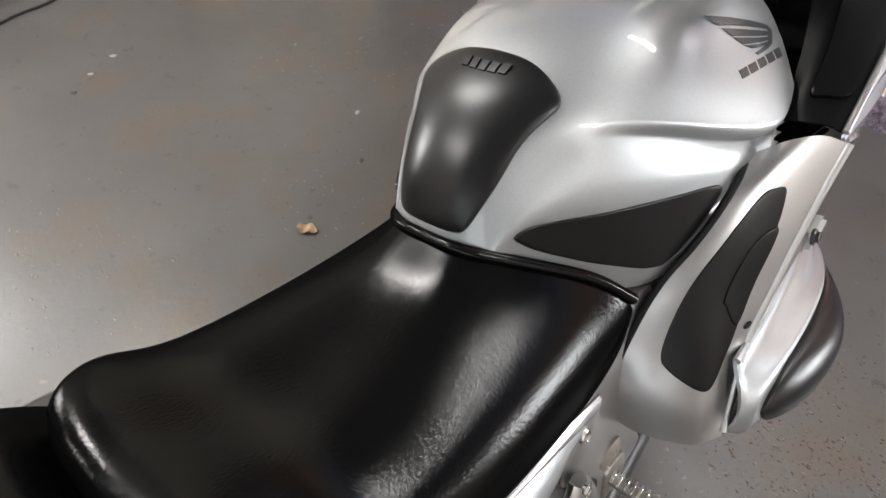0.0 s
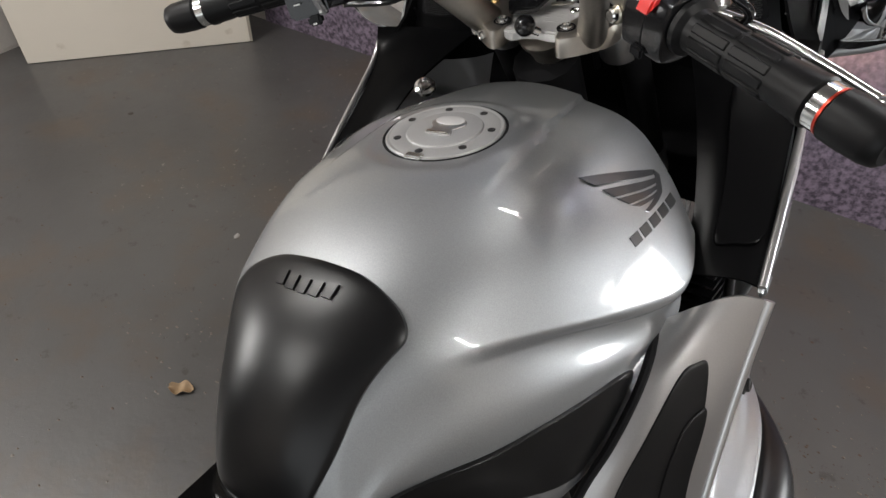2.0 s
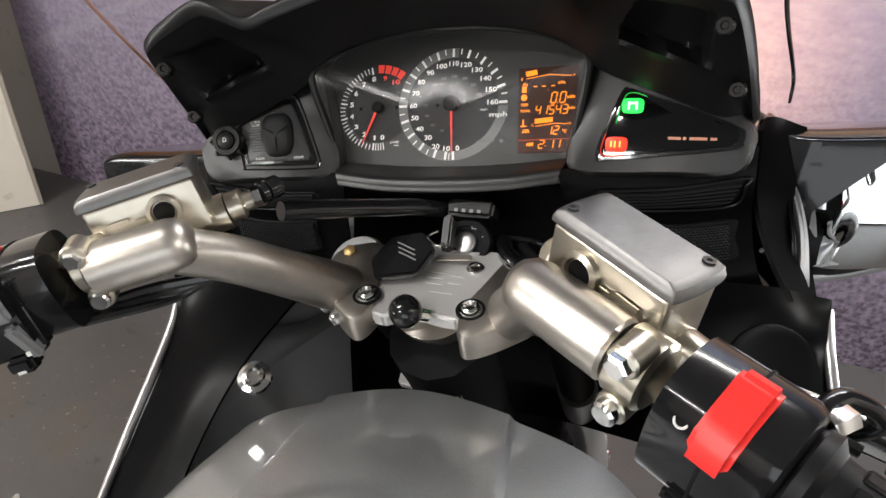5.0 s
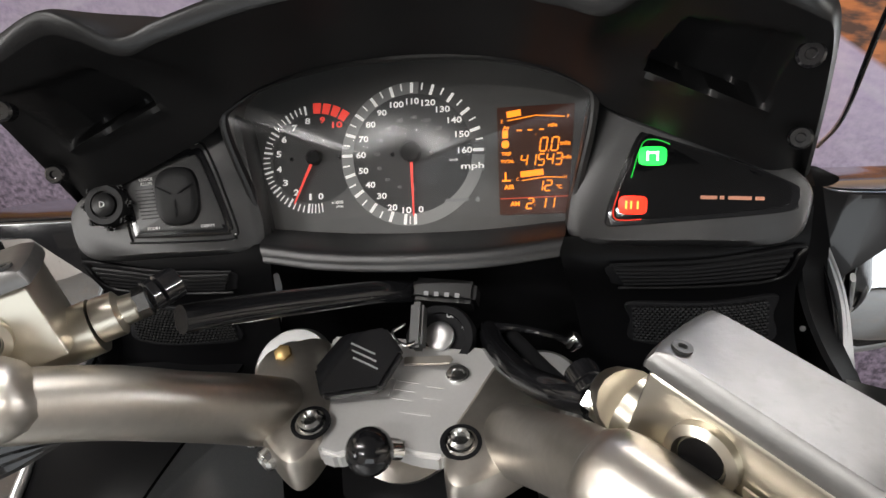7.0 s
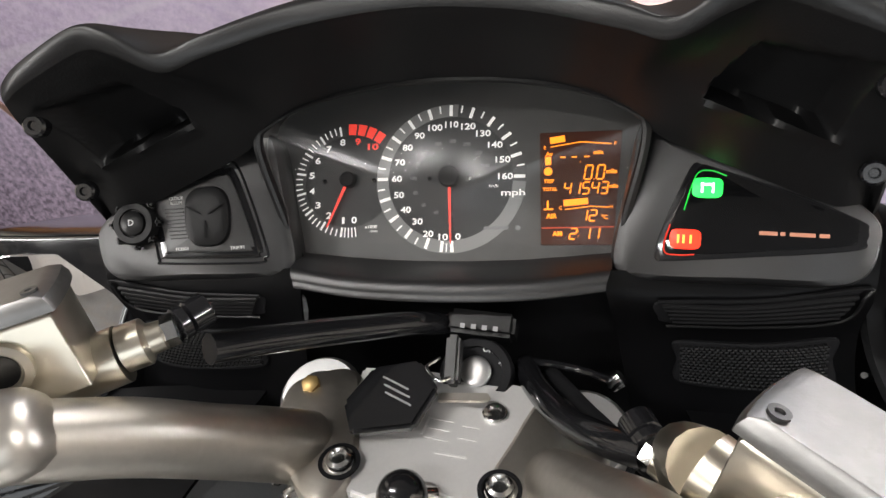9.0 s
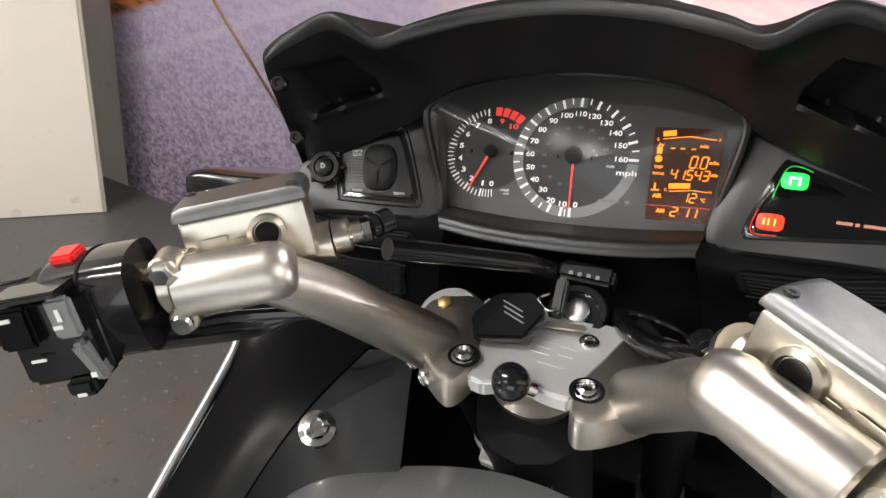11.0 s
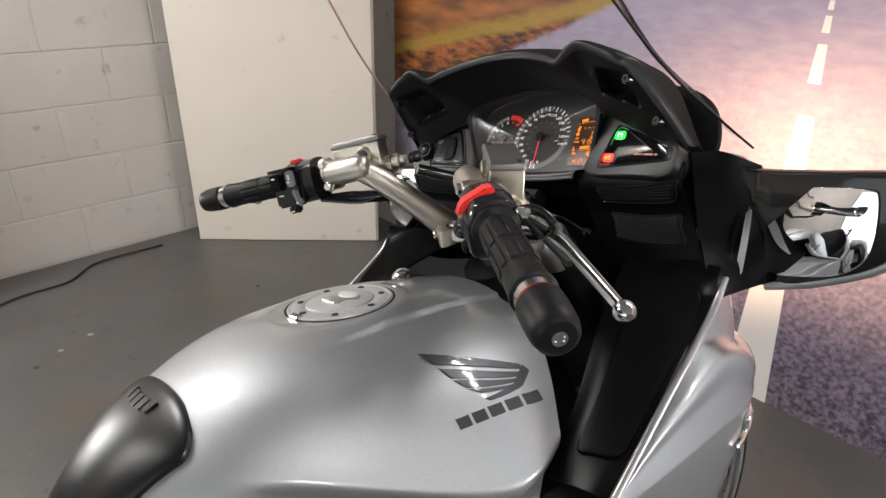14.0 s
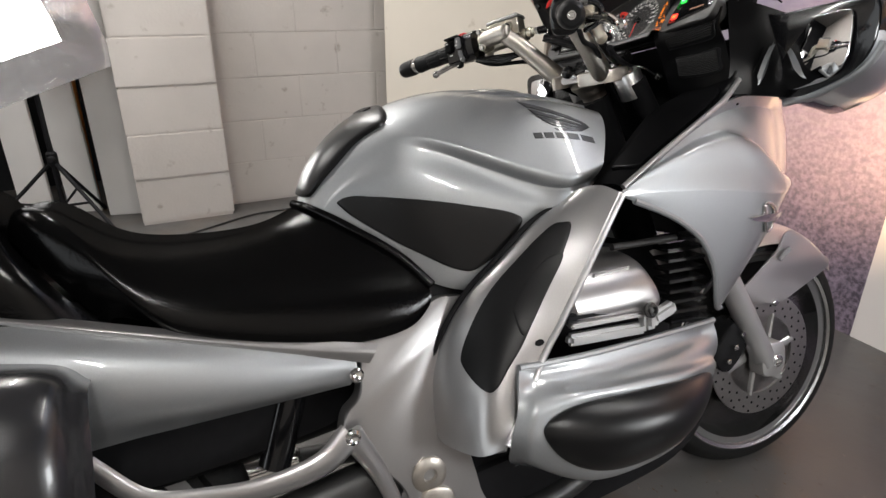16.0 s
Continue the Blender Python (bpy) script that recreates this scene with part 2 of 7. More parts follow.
class Surf:
    """A smooth skin through rows of knots: u runs along the rows' list, v along each row."""

    def __init__(self, rows, mirrored=False, out=1):
        c = np.asarray(rows, float)
        self.out = out
        if mirrored:
            flip = c[:, :0:-1] * np.array([-1, 1, 1])
            c = np.concatenate([flip, c], 1)
        self.c = c

    def eased(self, nu, nv, along, across):
        """The same skin with its small waves smoothed away."""
        g = np.einsum("ui,ijk,vj->uvk", basis(np.linspace(0, 1, nu), self.c.shape[0]), self.c, basis(np.linspace(0, 1, nv), self.c.shape[1]))
        for _ in range(along):
            g[1:-1] = 0.5 * g[1:-1] + 0.25 * (g[:-2] + g[2:])
        for _ in range(across):
            g[:, 1:-1] = 0.5 * g[:, 1:-1] + 0.25 * (g[:, :-2] + g[:, 2:])
        self.c = g
        return self

    def at(self, uv):
        uv = np.asarray(uv, float)
        a, b = basis(uv[:, 0], self.c.shape[0]), basis(uv[:, 1], self.c.shape[1])
        return np.einsum("pi,ijk,pj->pk", a, self.c, b)

    def normal(self, uv, e=0.004):
        uv = np.asarray(uv, float)
        du = self.at(np.clip(uv + [e, 0], 0, 1)) - self.at(np.clip(uv - [e, 0], 0, 1))
        dv = self.at(np.clip(uv + [0, e], 0, 1)) - self.at(np.clip(uv - [0, e], 0, 1))
        n = np.cross(du, dv) * self.out
        return n / np.maximum(np.linalg.norm(n, axis=1, keepdims=True), 1e-9)

    def grid(self, nu, nv):
        g = np.einsum("ui,ijk,vj->uvk", basis(np.linspace(0, 1, nu), self.c.shape[0]), self.c, basis(np.linspace(0, 1, nv), self.c.shape[1]))
        return g if self.out > 0 else g[:, ::-1]


def from_grid(g, thick=0.0, closed=False):
    """A skin of quads over a grid of points, with its back and rim when it has a thickness."""
    g = np.asarray(g)
    nu, nv = g.shape[:2]
    bm = bmesh.new()

    def lay(q):
        return [[bm.verts.new(q[i, j]) for j in range(nv)] for i in range(nu)]

    def skin(v, flip):
        for i in range(nu - 1):
            for j in range(nv if closed else nv - 1):
                k = (j + 1) % nv
                f = (v[i][j], v[i + 1][j], v[i + 1][k], v[i][k])
                bm.faces.new(f[::-1] if flip else f)

    top = lay(g)
    skin(top, False)
    if thick:
        du, dv = np.gradient(g, axis=0), np.gradient(g, axis=1)
        n = np.cross(du, dv)
        n /= np.maximum(np.linalg.norm(n, axis=2, keepdims=True), 1e-9)
        low = lay(g - n * thick)
        skin(low, True)
        for j in range(nv if closed else nv - 1):
            k = (j + 1) % nv
            bm.faces.new((top[0][j], top[0][k], low[0][k], low[0][j]))
            bm.faces.new((top[-1][k], top[-1][j], low[-1][j], low[-1][k]))
        if not closed:
            for i in range(nu - 1):
                bm.faces.new((top[i + 1][0], top[i][0], low[i][0], low[i + 1][0]))
                bm.faces.new((top[i][-1], top[i + 1][-1], low[i + 1][-1], low[i][-1]))
    return bm


def rings_to_bm(rings, cap_first=True, cap_last=True):
    """Joins closed rings of points, one to the next, and closes both ends."""
    bm = bmesh.new()
    vs = [[bm.verts.new(p) for p in r] for r in rings]
    n = len(vs[0])
    for a, b in zip(vs, vs[1:]):
        for j in range(n):
            k = (j + 1) % n
            bm.faces.new((a[j], a[k], b[k], b[j]))
    if cap_first:
        bm.faces.new(vs[0][::-1])
    if cap_last:
        bm.faces.new(vs[-1])
    bmesh.ops.recalc_face_normals(bm, faces=bm.faces)
    return bm


def tube(points, radius, n=12, steps=0, flat=1.0):
    """A round bar along a smooth line. radius: one number, or one for each point."""
    k = len(points)
    steps = steps or max(2, (k - 1) * 8 + 1)
    if k > 2:
        c = curve(points, steps)
    else:
        c = np.linspace(np.asarray(points[0], float), np.asarray(points[1], float), steps if np.ndim(radius) else 2)
    r = np.interp(np.linspace(0, 1, len(c)), np.linspace(0, 1, k), radius) if np.ndim(radius) else np.full(len(c), radius)
    t = np.gradient(c, axis=0)
    t /= np.linalg.norm(t, axis=1, keepdims=True)
    side = np.array([0, 0, 1.0]) if abs(t[0][2]) < 0.9 else np.array([1.0, 0, 0])
    rings = []
    for p, d, q in zip(c, t, r):
        side = side - d * (side @ d)
        side /= np.linalg.norm(side)
        up = np.cross(d, side)
        a = np.linspace(0, 2 * np.pi, n, endpoint=False)
        rings.append(p + q * (np.cos(a)[:, None] * side + np.sin(a)[:, None] * up * flat))
    return rings_to_bm(rings)


def frame_of(axis):
    d = Vector(axis).normalized()
    return d.to_track_quat("Z", "Y").to_matrix().to_4x4()


def turned(profile, centre, axis, n=32):
    """A turned body: profile of (radius, height) along the axis from the centre."""
    m = np.array(frame_of(axis))[:3, :3]
    a = np.linspace(0, 2 * np.pi, n, endpoint=False)
    rings = [np.asarray(centre, float) + (np.c_[r * np.cos(a), r * np.sin(a), np.full(n, h)] @ m.T) for r, h in profile]
    return rings_to_bm(rings)


def plane_axes(origin, right, upward):
    r, u = Vector(right).normalized(), Vector(upward).normalized()
    n = r.cross(u).normalized()
    u = n.cross(r)
    m = Matrix((r, u, n)).transposed().to_4x4()
    m.translation = origin
    return m


def slab(outline, depth, m, round_edge=0.002, n=0, smooth=True, dome=0.0):
    """A plate with an outline in its own plane (m: right, up, out of the face), rounded at its front edge."""
    o = np.asarray(outline, float)
    if smooth:
        o = loop(o, n or max(24, len(o) * 6))
    c = o.mean(0)
    mm = np.array(m)
    size = np.abs(o - c).max()

    def ring(shrink, z):
        q = c + (o - c) * (1 - shrink / size)
        return np.c_[q, np.full(len(q), z)] @ mm[:3, :3].T + mm[:3, 3]

    e = round_edge
    rings = [ring(0, -depth), ring(0, -e), ring(0.3 * e, -0.3 * e), ring(e, 0)]
    if dome:
        for s in (0.35, 0.65, 0.9):
            rings.append(ring(size * s, dome * (1 - (1 - s) ** 2)))
    return rings_to_bm(rings)


def sharp_slab(points, depth, m, bevel=0.0015):
    """A plate whose outline keeps its corners, bevelled all round."""
    mm = Matrix(m)
    bm = bmesh.new()
    top = [bm.verts.new(mm @ Vector((x, y, 0))) for x, y in points]
    low = [bm.verts.new(mm @ Vector((x, y, -depth))) for x, y in points]
    bm.faces.new(top)
    bm.faces.new(low[::-1])
    k = len(points)
    for i in range(k):
        j = (i + 1) % k
        bm.faces.new((top[j], top[i], low[i], low[j]))
    bmesh.ops.recalc_face_normals(bm, faces=bm.faces)
    if bevel:
        bmesh.ops.bevel(bm, geom=bm.edges[:], offset=bevel, segments=2, affect="EDGES", clamp_overlap=True)
    return bm


def block(sx, sy, sz, m, bevel=0.003, seg=2):
    bm = bmesh.new()
    bmesh.ops.create_cube(bm, size=1)
    bmesh.ops.scale(bm, vec=(sx, sy, sz), verts=bm.verts)
    if bevel:
        bmesh.ops.bevel(bm, geom=bm.edges[:], offset=bevel, segments=seg, affect="EDGES", clamp_overlap=True)
    bmesh.ops.transform(bm, matrix=Matrix(m), verts=bm.verts)
    return bm


def patch(surf, outline, lift, rim=0.003, n=72, smooth=True, rings=10, puff=0.0):
    """A skin that lies on a surface within an outline in its u, v, raised by lift, with a rounded edge."""
    o = np.asarray(outline, float)
    if smooth:
        o = loop(o, n)
    else:
        k = len(o)
        per = max(2, n // k)
        o = np.concatenate([np.linspace(o[i], o[(i + 1) % k], per, endpoint=False) for i in range(k)])
    c = o.mean(0)
    out = []
    for s, h in [(1.0, -rim), (1.0, lift * 0.4), (0.985, lift * 0.85), (0.96, lift)] + [(s, lift + puff * (1 - s * s)) for s in np.linspace(0.9, 0.04, rings)]:
        uv = c + (o - c) * s
        out.append(surf.at(uv) + surf.normal(uv) * h)
    return rings_to_bm(out, cap_first=False)


def text_bm(words, size, m, width=None, bold=0.0):
    """Raised lettering in the built-in font, centred on m."""
    cu = bpy.data.curves.new("lettering", "FONT")
    cu.body, cu.size, cu.align_x, cu.align_y, cu.extrude, cu.offset = words, size, "CENTER", "CENTER", 0.00015, bold
    cu.resolution_u = 3
    ob = bpy.data.objects.new("lettering", cu)
    scene.collection.objects.link(ob)
    me = bpy.data.meshes.new_from_object(ob.evaluated_get(bpy.context.evaluated_depsgraph_get()))
    bpy.data.objects.remove(ob)
    bpy.data.curves.remove(cu)
    bm = bmesh.new()
    bm.from_mesh(me)
    bpy.data.meshes.remove(me)
    s = Matrix.Identity(4)
    if width:
        xs = [v.co.x for v in bm.verts]
        s = Matrix.Diagonal((width / max(1e-6, max(xs) - min(xs)), 1, 1, 1))
    bmesh.ops.transform(bm, matrix=Matrix(m) @ s, verts=bm.verts)
    return bm


def merge(*bms):
    bm = bmesh.new()
    for b in bms:
        me = bpy.data.meshes.new("m")
        b.to_mesh(me)
        b.free()
        bm.from_mesh(me)
        bpy.data.meshes.remove(me)
    return bm


def part(name, bm, material, parent=None, label="", flat=False):
    """Links a bmesh as one mesh object under a thing or a part."""
    me = bpy.data.meshes.new(name)
    bm.to_mesh(me)
    bm.free()
    if not flat:
        me.shade_smooth()
        me.set_sharp_from_angle(angle=radians(38))
    me.materials.append(material)
    ob = new(name, me)
    if parent is not None:
        ob.parent = parent
    if label:
        tagged(ob, label)
    return ob


def thing(name, m, label, category, group="", kind=""):
    ob = new(name)
    ob.empty_display_size = 0.1
    ob.matrix_world = m
    return tagged(ob, label, category, group, kind)


def flip_x(bm):
    bmesh.ops.transform(bm, matrix=Matrix.Diagonal((-1, 1, 1, 1)), verts=bm.verts)
    bmesh.ops.reverse_faces(bm, faces=bm.faces)
    return bm


def moved(bm, m):
    bmesh.ops.transform(bm, matrix=m, verts=bm.verts)
    return bm


# ---------------------------------------------------------------- the garage
def floor_material():
    m = mat("grey_floor_paint", (0.084, 0.0815, 0.079), 0.36, 0.0, spread=0.10)
    nt = m.node_tree
    b = nt.nodes["Principled BSDF"]
    co = nt.nodes["Texture Coordinate"].outputs["Object"]

    def noisy(scale, detail, rough=0.6):
        n = nt.nodes.new("ShaderNodeTexNoise")
        n.inputs["Scale"].default_value, n.inputs["Detail"].default_value, n.inputs["Roughness"].default_value = scale, detail, rough
        nt.links.new(co, n.inputs["Vector"])
        return n.outputs["Fac"]

    def step(value, lo, hi):
        r = nt.nodes.new("ShaderNodeMapRange")
        r.inputs["From Min"].default_value, r.inputs["From Max"].default_value = lo, hi
        nt.links.new(value, r.inputs["Value"])
        return r.outputs["Result"]

    def blend(a, colour, fac):
        x = nt.nodes.new("ShaderNodeMix")
        x.data_type = "RGBA"
        if isinstance(a, tuple):
            x.inputs["A"].default_value = (*a, 1)
        else:
            nt.links.new(a, x.inputs["A"])
        x.inputs["B"].default_value = (*colour, 1)
        nt.links.new(fac, x.inputs["Factor"])
        return x.outputs["Result"]

    def times(a, k):
        q = nt.nodes.new("ShaderNodeMath")
        q.operation = "MULTIPLY"
        nt.links.new(a, q.inputs[0])
        if isinstance(k, float):
            q.inputs[1].default_value = k
        else:
            nt.links.new(k, q.inputs[1])
        return q.outputs[0]

    c = blend((0.084, 0.0815, 0.079), (0.062, 0.059, 0.0565), step(noisy(1.3, 4), 0.35, 0.65))
    c = blend(c, (0.090, 0.066, 0.046), times(step(noisy(3.1, 8), 0.50, 0.66), 0.6))
    worn = step(noisy(0.8, 3), 0.50, 0.62)
    c = blend(c, (0.045, 0.038, 0.034), times(step(noisy(16, 9, 0.7), 0.60, 0.66), 0.8))
    c = blend(c, (0.24, 0.22, 0.19), times(times(step(noisy(42, 6, 0.65), 0.62, 0.68), worn), 0.8))
    nt.links.new(c, b.inputs["Base Color"])
    bump = nt.nodes.new("ShaderNodeBump")
    bump.inputs["Strength"].default_value, bump.inputs["Distance"].default_value = 0.25, 0.004
    nt.links.new(noisy(30, 8, 0.7), bump.inputs["Height"])
    nt.links.new(bump.outputs["Normal"], b.inputs["Normal"])
    return m


def print_material():
    """The wall print: a road that runs to the horizon between autumn verges. Object x along the wall, z up from the floor."""
    m = mat("road_wall_print", (0.3, 0.25, 0.3), 0.5)
    nt = m.node_tree
    b = nt.nodes["Principled BSDF"]
    co = nt.nodes["Texture Coordinate"].outputs["Object"]
    sep = nt.nodes.new("ShaderNodeSeparateXYZ")
    nt.links.new(co, sep.inputs[0])
    X, Z = sep.outputs["X"], sep.outputs["Z"]

    def calc(op, a, c=0.0):
        q = nt.nodes.new("ShaderNodeMath")
        q.operation = op
        for s, v in zip(q.inputs, (a, c)):
            if isinstance(v, (int, float)):
                s.default_value = v
            else:
                nt.links.new(v, s)
        return q.outputs[0]

    def step(value, lo, hi):
        r = nt.nodes.new("ShaderNodeMapRange")
        r.inputs["From Min"].default_value, r.inputs["From Max"].default_value = lo, hi
        nt.links.new(value, r.inputs["Value"])
        return r.outputs["Result"]

    def noisy(scale, detail=6, stretch=(1, 1, 1)):
        n = nt.nodes.new("ShaderNodeTexNoise")
        n.inputs["Scale"].default_value, n.inputs["Detail"].default_value = scale, detail
        mp = nt.nodes.new("ShaderNodeMapping")
        mp.inputs["Scale"].default_value = stretch
        nt.links.new(co, mp.inputs["Vector"])
        nt.links.new(mp.outputs["Vector"], n.inputs["Vector"])
        return n.outputs["Fac"]

    def blend(a, c, fac):
        x = nt.nodes.new("ShaderNodeMix")
        x.data_type = "RGBA"
        for s, v in (("A", a), ("B", c)):
            if isinstance(v, tuple):
                x.inputs[s].default_value = (*v, 1)
            else:
                nt.links.new(v, x.inputs[s])
        nt.links.new(fac, x.inputs["Factor"])
        return x.outputs["Result"]

    # distance below the horizon, and how far aside of the road's middle
    down = calc("MAXIMUM", calc("SUBTRACT", 1.345, Z), 0.01)
    aside = calc("DIVIDE", calc("SUBTRACT", X, calc("ADD", -0.24, calc("MULTIPLY", down, 0.052))), down)
    near = step(Z, 1.15, 0.1)
    gravel = step(noisy(75, 4), 0.35, 0.65)
    road = blend(blend((0.30, 0.25, 0.36), (0.38, 0.33, 0.42), step(noisy(14, 5, (1, 1, 3)), 0.3, 0.7)), blend((0.045, 0.035, 0.05), (0.24, 0.19, 0.25), gravel), near)
    leaves = blend((0.36, 0.115, 0.028), (0.050, 0.020, 0.010), step(noisy(16, 9, (1, 1, 3)), 0.36, 0.60))
    shade = blend((0.15, 0.062, 0.022), (0.42, 0.15, 0.045), step(noisy(4, 5, (1, 1, 4)), 0.35, 0.65))
    rise = calc("ADD", calc("SUBTRACT", Z, calc("MULTIPLY", X, 0.24)), calc("MULTIPLY", noisy(9, 5), 0.05))
    verge = blend(leaves, shade, step(rise, 1.42, 1.46))
    grass = calc("MULTIPLY", step(rise, 1.375, 1.40), step(rise, 1.455, 1.425))
    verge = blend(verge, (0.34, 0.22, 0.035), calc("MULTIPLY", grass, 0.85))
    left_side = step(calc("SUBTRACT", calc("SUBTRACT", -0.50, calc("MULTIPLY", down, 2.16)), calc("ADD", X, calc("MULTIPLY", noisy(25, 4), 0.06))), -0.05, 0.0)
    off = calc("MAXIMUM", left_side, step(aside, 2.42, 2.52))
    picture = blend(road, verge, off)
    edge_line = calc("MULTIPLY", step(calc("ABSOLUTE", aside), 2.05, 2.09), step(calc("ABSOLUTE", aside), 2.19, 2.15))
    picture = blend(picture, (0.34, 0.32, 0.36), calc("MULTIPLY", edge_line, 0.3))
    mid = calc("LESS_THAN", calc("ABSOLUTE", aside), 0.052)
    far = calc("DIVIDE", 1.0, down)
    dash = calc("GREATER_THAN", calc("FRACT", calc("ADD", calc("MULTIPLY", far, 0.495), 0.805)), 0.315)
    dash = calc("MAXIMUM", dash, calc("GREATER_THAN", down, 0.62))
    picture = blend(picture, (0.72, 0.68, 0.66), calc("MULTIPLY", mid, dash))
    sky = blend((0.75, 0.45, 0.22), (0.28, 0.36, 0.55), step(Z, 1.35, 2.3))
    hills = blend((0.16, 0.20, 0.34), sky, step(calc("SUBTRACT", Z, calc("MULTIPLY", noisy(2.2, 3), 0.12)), 1.25, 1.27))
    picture = blend(picture, hills, step(Z, 1.235, 1.25))
    nt.links.new(picture, b.inputs["Base Color"])
    return m


FLOOR, PRINT = floor_material(), print_material()
WEST, NORTH, EAST, SOUTH, TOP = -2.66, 1.22, 2.9, -3.6, 2.6


def slab_box(name, x0, x1, y0, y1, z0, z1, material, label, category):
    ob = part(name, block(x1 - x0, y1 - y0, z1 - z0, pose((x0 + x1) / 2, (y0 + y1) / 2, (z0 + z1) / 2), bevel=0), material)
    return tagged(ob, label, category, kind="structure")


slab_box("floor", -4.2, EAST + 0.2, SOUTH - 0.2, NORTH + 0.2, -0.2, 0, FLOOR, "grey painted concrete floor, worn and speckled with dirt", "floor")
# ceiling out of view; its dark tone stands for an unlit one in reflections
slab_box("ceiling", -4.2, EAST + 0.2, SOUTH - 0.2, NORTH + 0.2, TOP, TOP + 0.15, PLASTER, "plain garage ceiling out of view, dark grey to dim its reflections", "ceiling")
wall_west = slab_box("wall_west", WEST - 0.2, WEST - 0.0022, -0.98, NORTH + 0.2, 0, TOP, MORTAR, "white painted concrete block wall", "wall")
slab_box("wall_south_left", -4.2, -0.75, SOUTH - 0.2, SOUTH, 0, TOP, BLOCK, "white painted rear garage wall beside the open door", "wall")
slab_box("wall_south_right", 1.75, EAST + 0.2, SOUTH - 0.2, SOUTH, 0, TOP, BLOCK, "white painted rear garage wall beside the open door", "wall")
slab_box("wall_south_lintel", -0.75, 1.75, SOUTH - 0.2, SOUTH, 2.1, TOP, BLOCK, "white painted lintel over the open garage door", "wall")
slab_box("wall_east", EAST, EAST + 0.2, SOUTH, NORTH, 0, TOP, BLOCK, "white painted side garage wall", "wall")
slab_box("wall_north", WEST - 0.2, EAST + 0.2, NORTH + 0.004, NORTH + 0.2, 0, TOP, BLOCK, "painted wall behind the road print", "wall")
# alcove shade behind the planks is put into the colour of these two walls
slab_box("wall_alcove", -3.7, -3.5, SOUTH, -0.98, 0, TOP, MATT, "alcove wall behind white planks, near-black for the shade there", "wall")
slab_box("wall_alcove_return", -3.5, WEST - 0.2, -1.07, -0.98, 0, TOP, MATT, "alcove return wall, near-black for the shade there", "wall")
mural = part("wall_print", block(4.78, 0.003, TOP, pose(0.38, NORTH + 0.0015, TOP / 2), bevel=0), PRINT)
tagged(mural, "large wall print of a road at sunset between autumn verges", "wall print", kind="structure")


def block_course(parent, x_face, y0, y1, z, thick, length, height, joint, start):
    """One course of blocks along y, faces to +x at x_face."""
    y = y0 + start
    while y < y1 - 0.01:
        a, e = max(y, y0), min(y + length, y1)
        if e - a > 0.04:
            key = (round(e - a, 3), thick)
            if key not in TEXT:
                me = bpy.data.meshes.new("block")
                bm = block(thick, e - a, height, pose(0, 0, 0), bevel=0.0018, seg=1)
                bm.to_mesh(me)
                bm.free()
                me.materials.append(BLOCK)
                TEXT[key] = me
            ob = new("block", TEXT[key])
            ob.parent = parent
            ob.matrix_parent_inverse = parent.matrix_world.inverted()
            ob.location = (x_face - thick / 2 + random.uniform(-0.0007, 0.0007), (a + e) / 2, z + height / 2)
        y += length + joint


for row in range(11):
    block_course(wall_west, WEST, -0.53, NORTH, 0.012 + row * 0.226, 0.02, 0.444, 0.2205, 0.006, -0.225 if row % 2 else 0.0)
pier = slab_box("wall_pier", WEST - 0.2, -2.5022, -0.976, -0.538, 0, TOP, MORTAR, "white painted block pier, chipped at its corner", "pier")
for row in range(11):
    ob_x = -2.50 + (0.004 if row % 2 else 0.0)
    key = "pier"
    if key not in TEXT:
        bm = block(0.19, 0.45, 0.222, pose(0, 0, 0), bevel=0.004, seg=2)
        me = bpy.data.meshes.new("block")
        bm.to_mesh(me)
        bm.free()
        me.materials.append(BLOCK)
        TEXT[key] = me
    ob = new("block", TEXT[key])
    ob.parent = pier
    ob.location = (ob_x - 0.095, -0.757 + random.uniform(-0.003, 0.003), 0.012 + row * 0.226 + 0.111)

# the board that stands across the corner
board_dir = math.degrees(math.atan2(0.655, 0.58))
board = thing("leaning_board", pose(-2.225, 0.705, 0, 0, 0, board_dir), "cream painted flush door standing across the garage corner", "door")
part("panel", block(0.87, 0.036, 2.02, pose(0, 0.0, 1.012), bevel=0.002), BOARD, board)
part("edge_strip", block(0.012, 0.04, 2.02, pose(0.441, 0.0, 1.012), bevel=0.002), EDGE, board, "bare wooden edge of the door")

for i, (x, y, rz, lean) in enumerate(((-2.74, -1.055, 78, 2.5), (-2.88, -1.25, 72, 3.5), (-2.97, -1.48, 75, 2.0), (-3.04, -1.74, 70, 3.0))):
    p = thing("plank", pose(x, y, 0, 0, lean, rz - 90), "tall white painted plank leaning in the alcove", "plank", "planks in the alcove")
    part("board", block(0.025, 0.16, 2.1, pose(0, 0, 1.052), bevel=0.003), PLANK, p)
tin = thing("paint_tube", pose(-3.15, -1.22, 0, 0, 0, 0), "orange and yellow tube standing behind the planks", "tube")
part("tube_body", turned([(0.03, 0), (0.03, 1.0), (0.026, 1.01)], (0, 0, 0), (0, 0, 1), 16), mat("orange_card", (0.7, 0.25, 0.05), 0.5), tin)
part("band", turned([(0.0305, 0.78), (0.0305, 0.86)], (0, 0, 0), (0, 0, 1), 16), mat("yellow_card", (0.75, 0.6, 0.08), 0.5), tin)


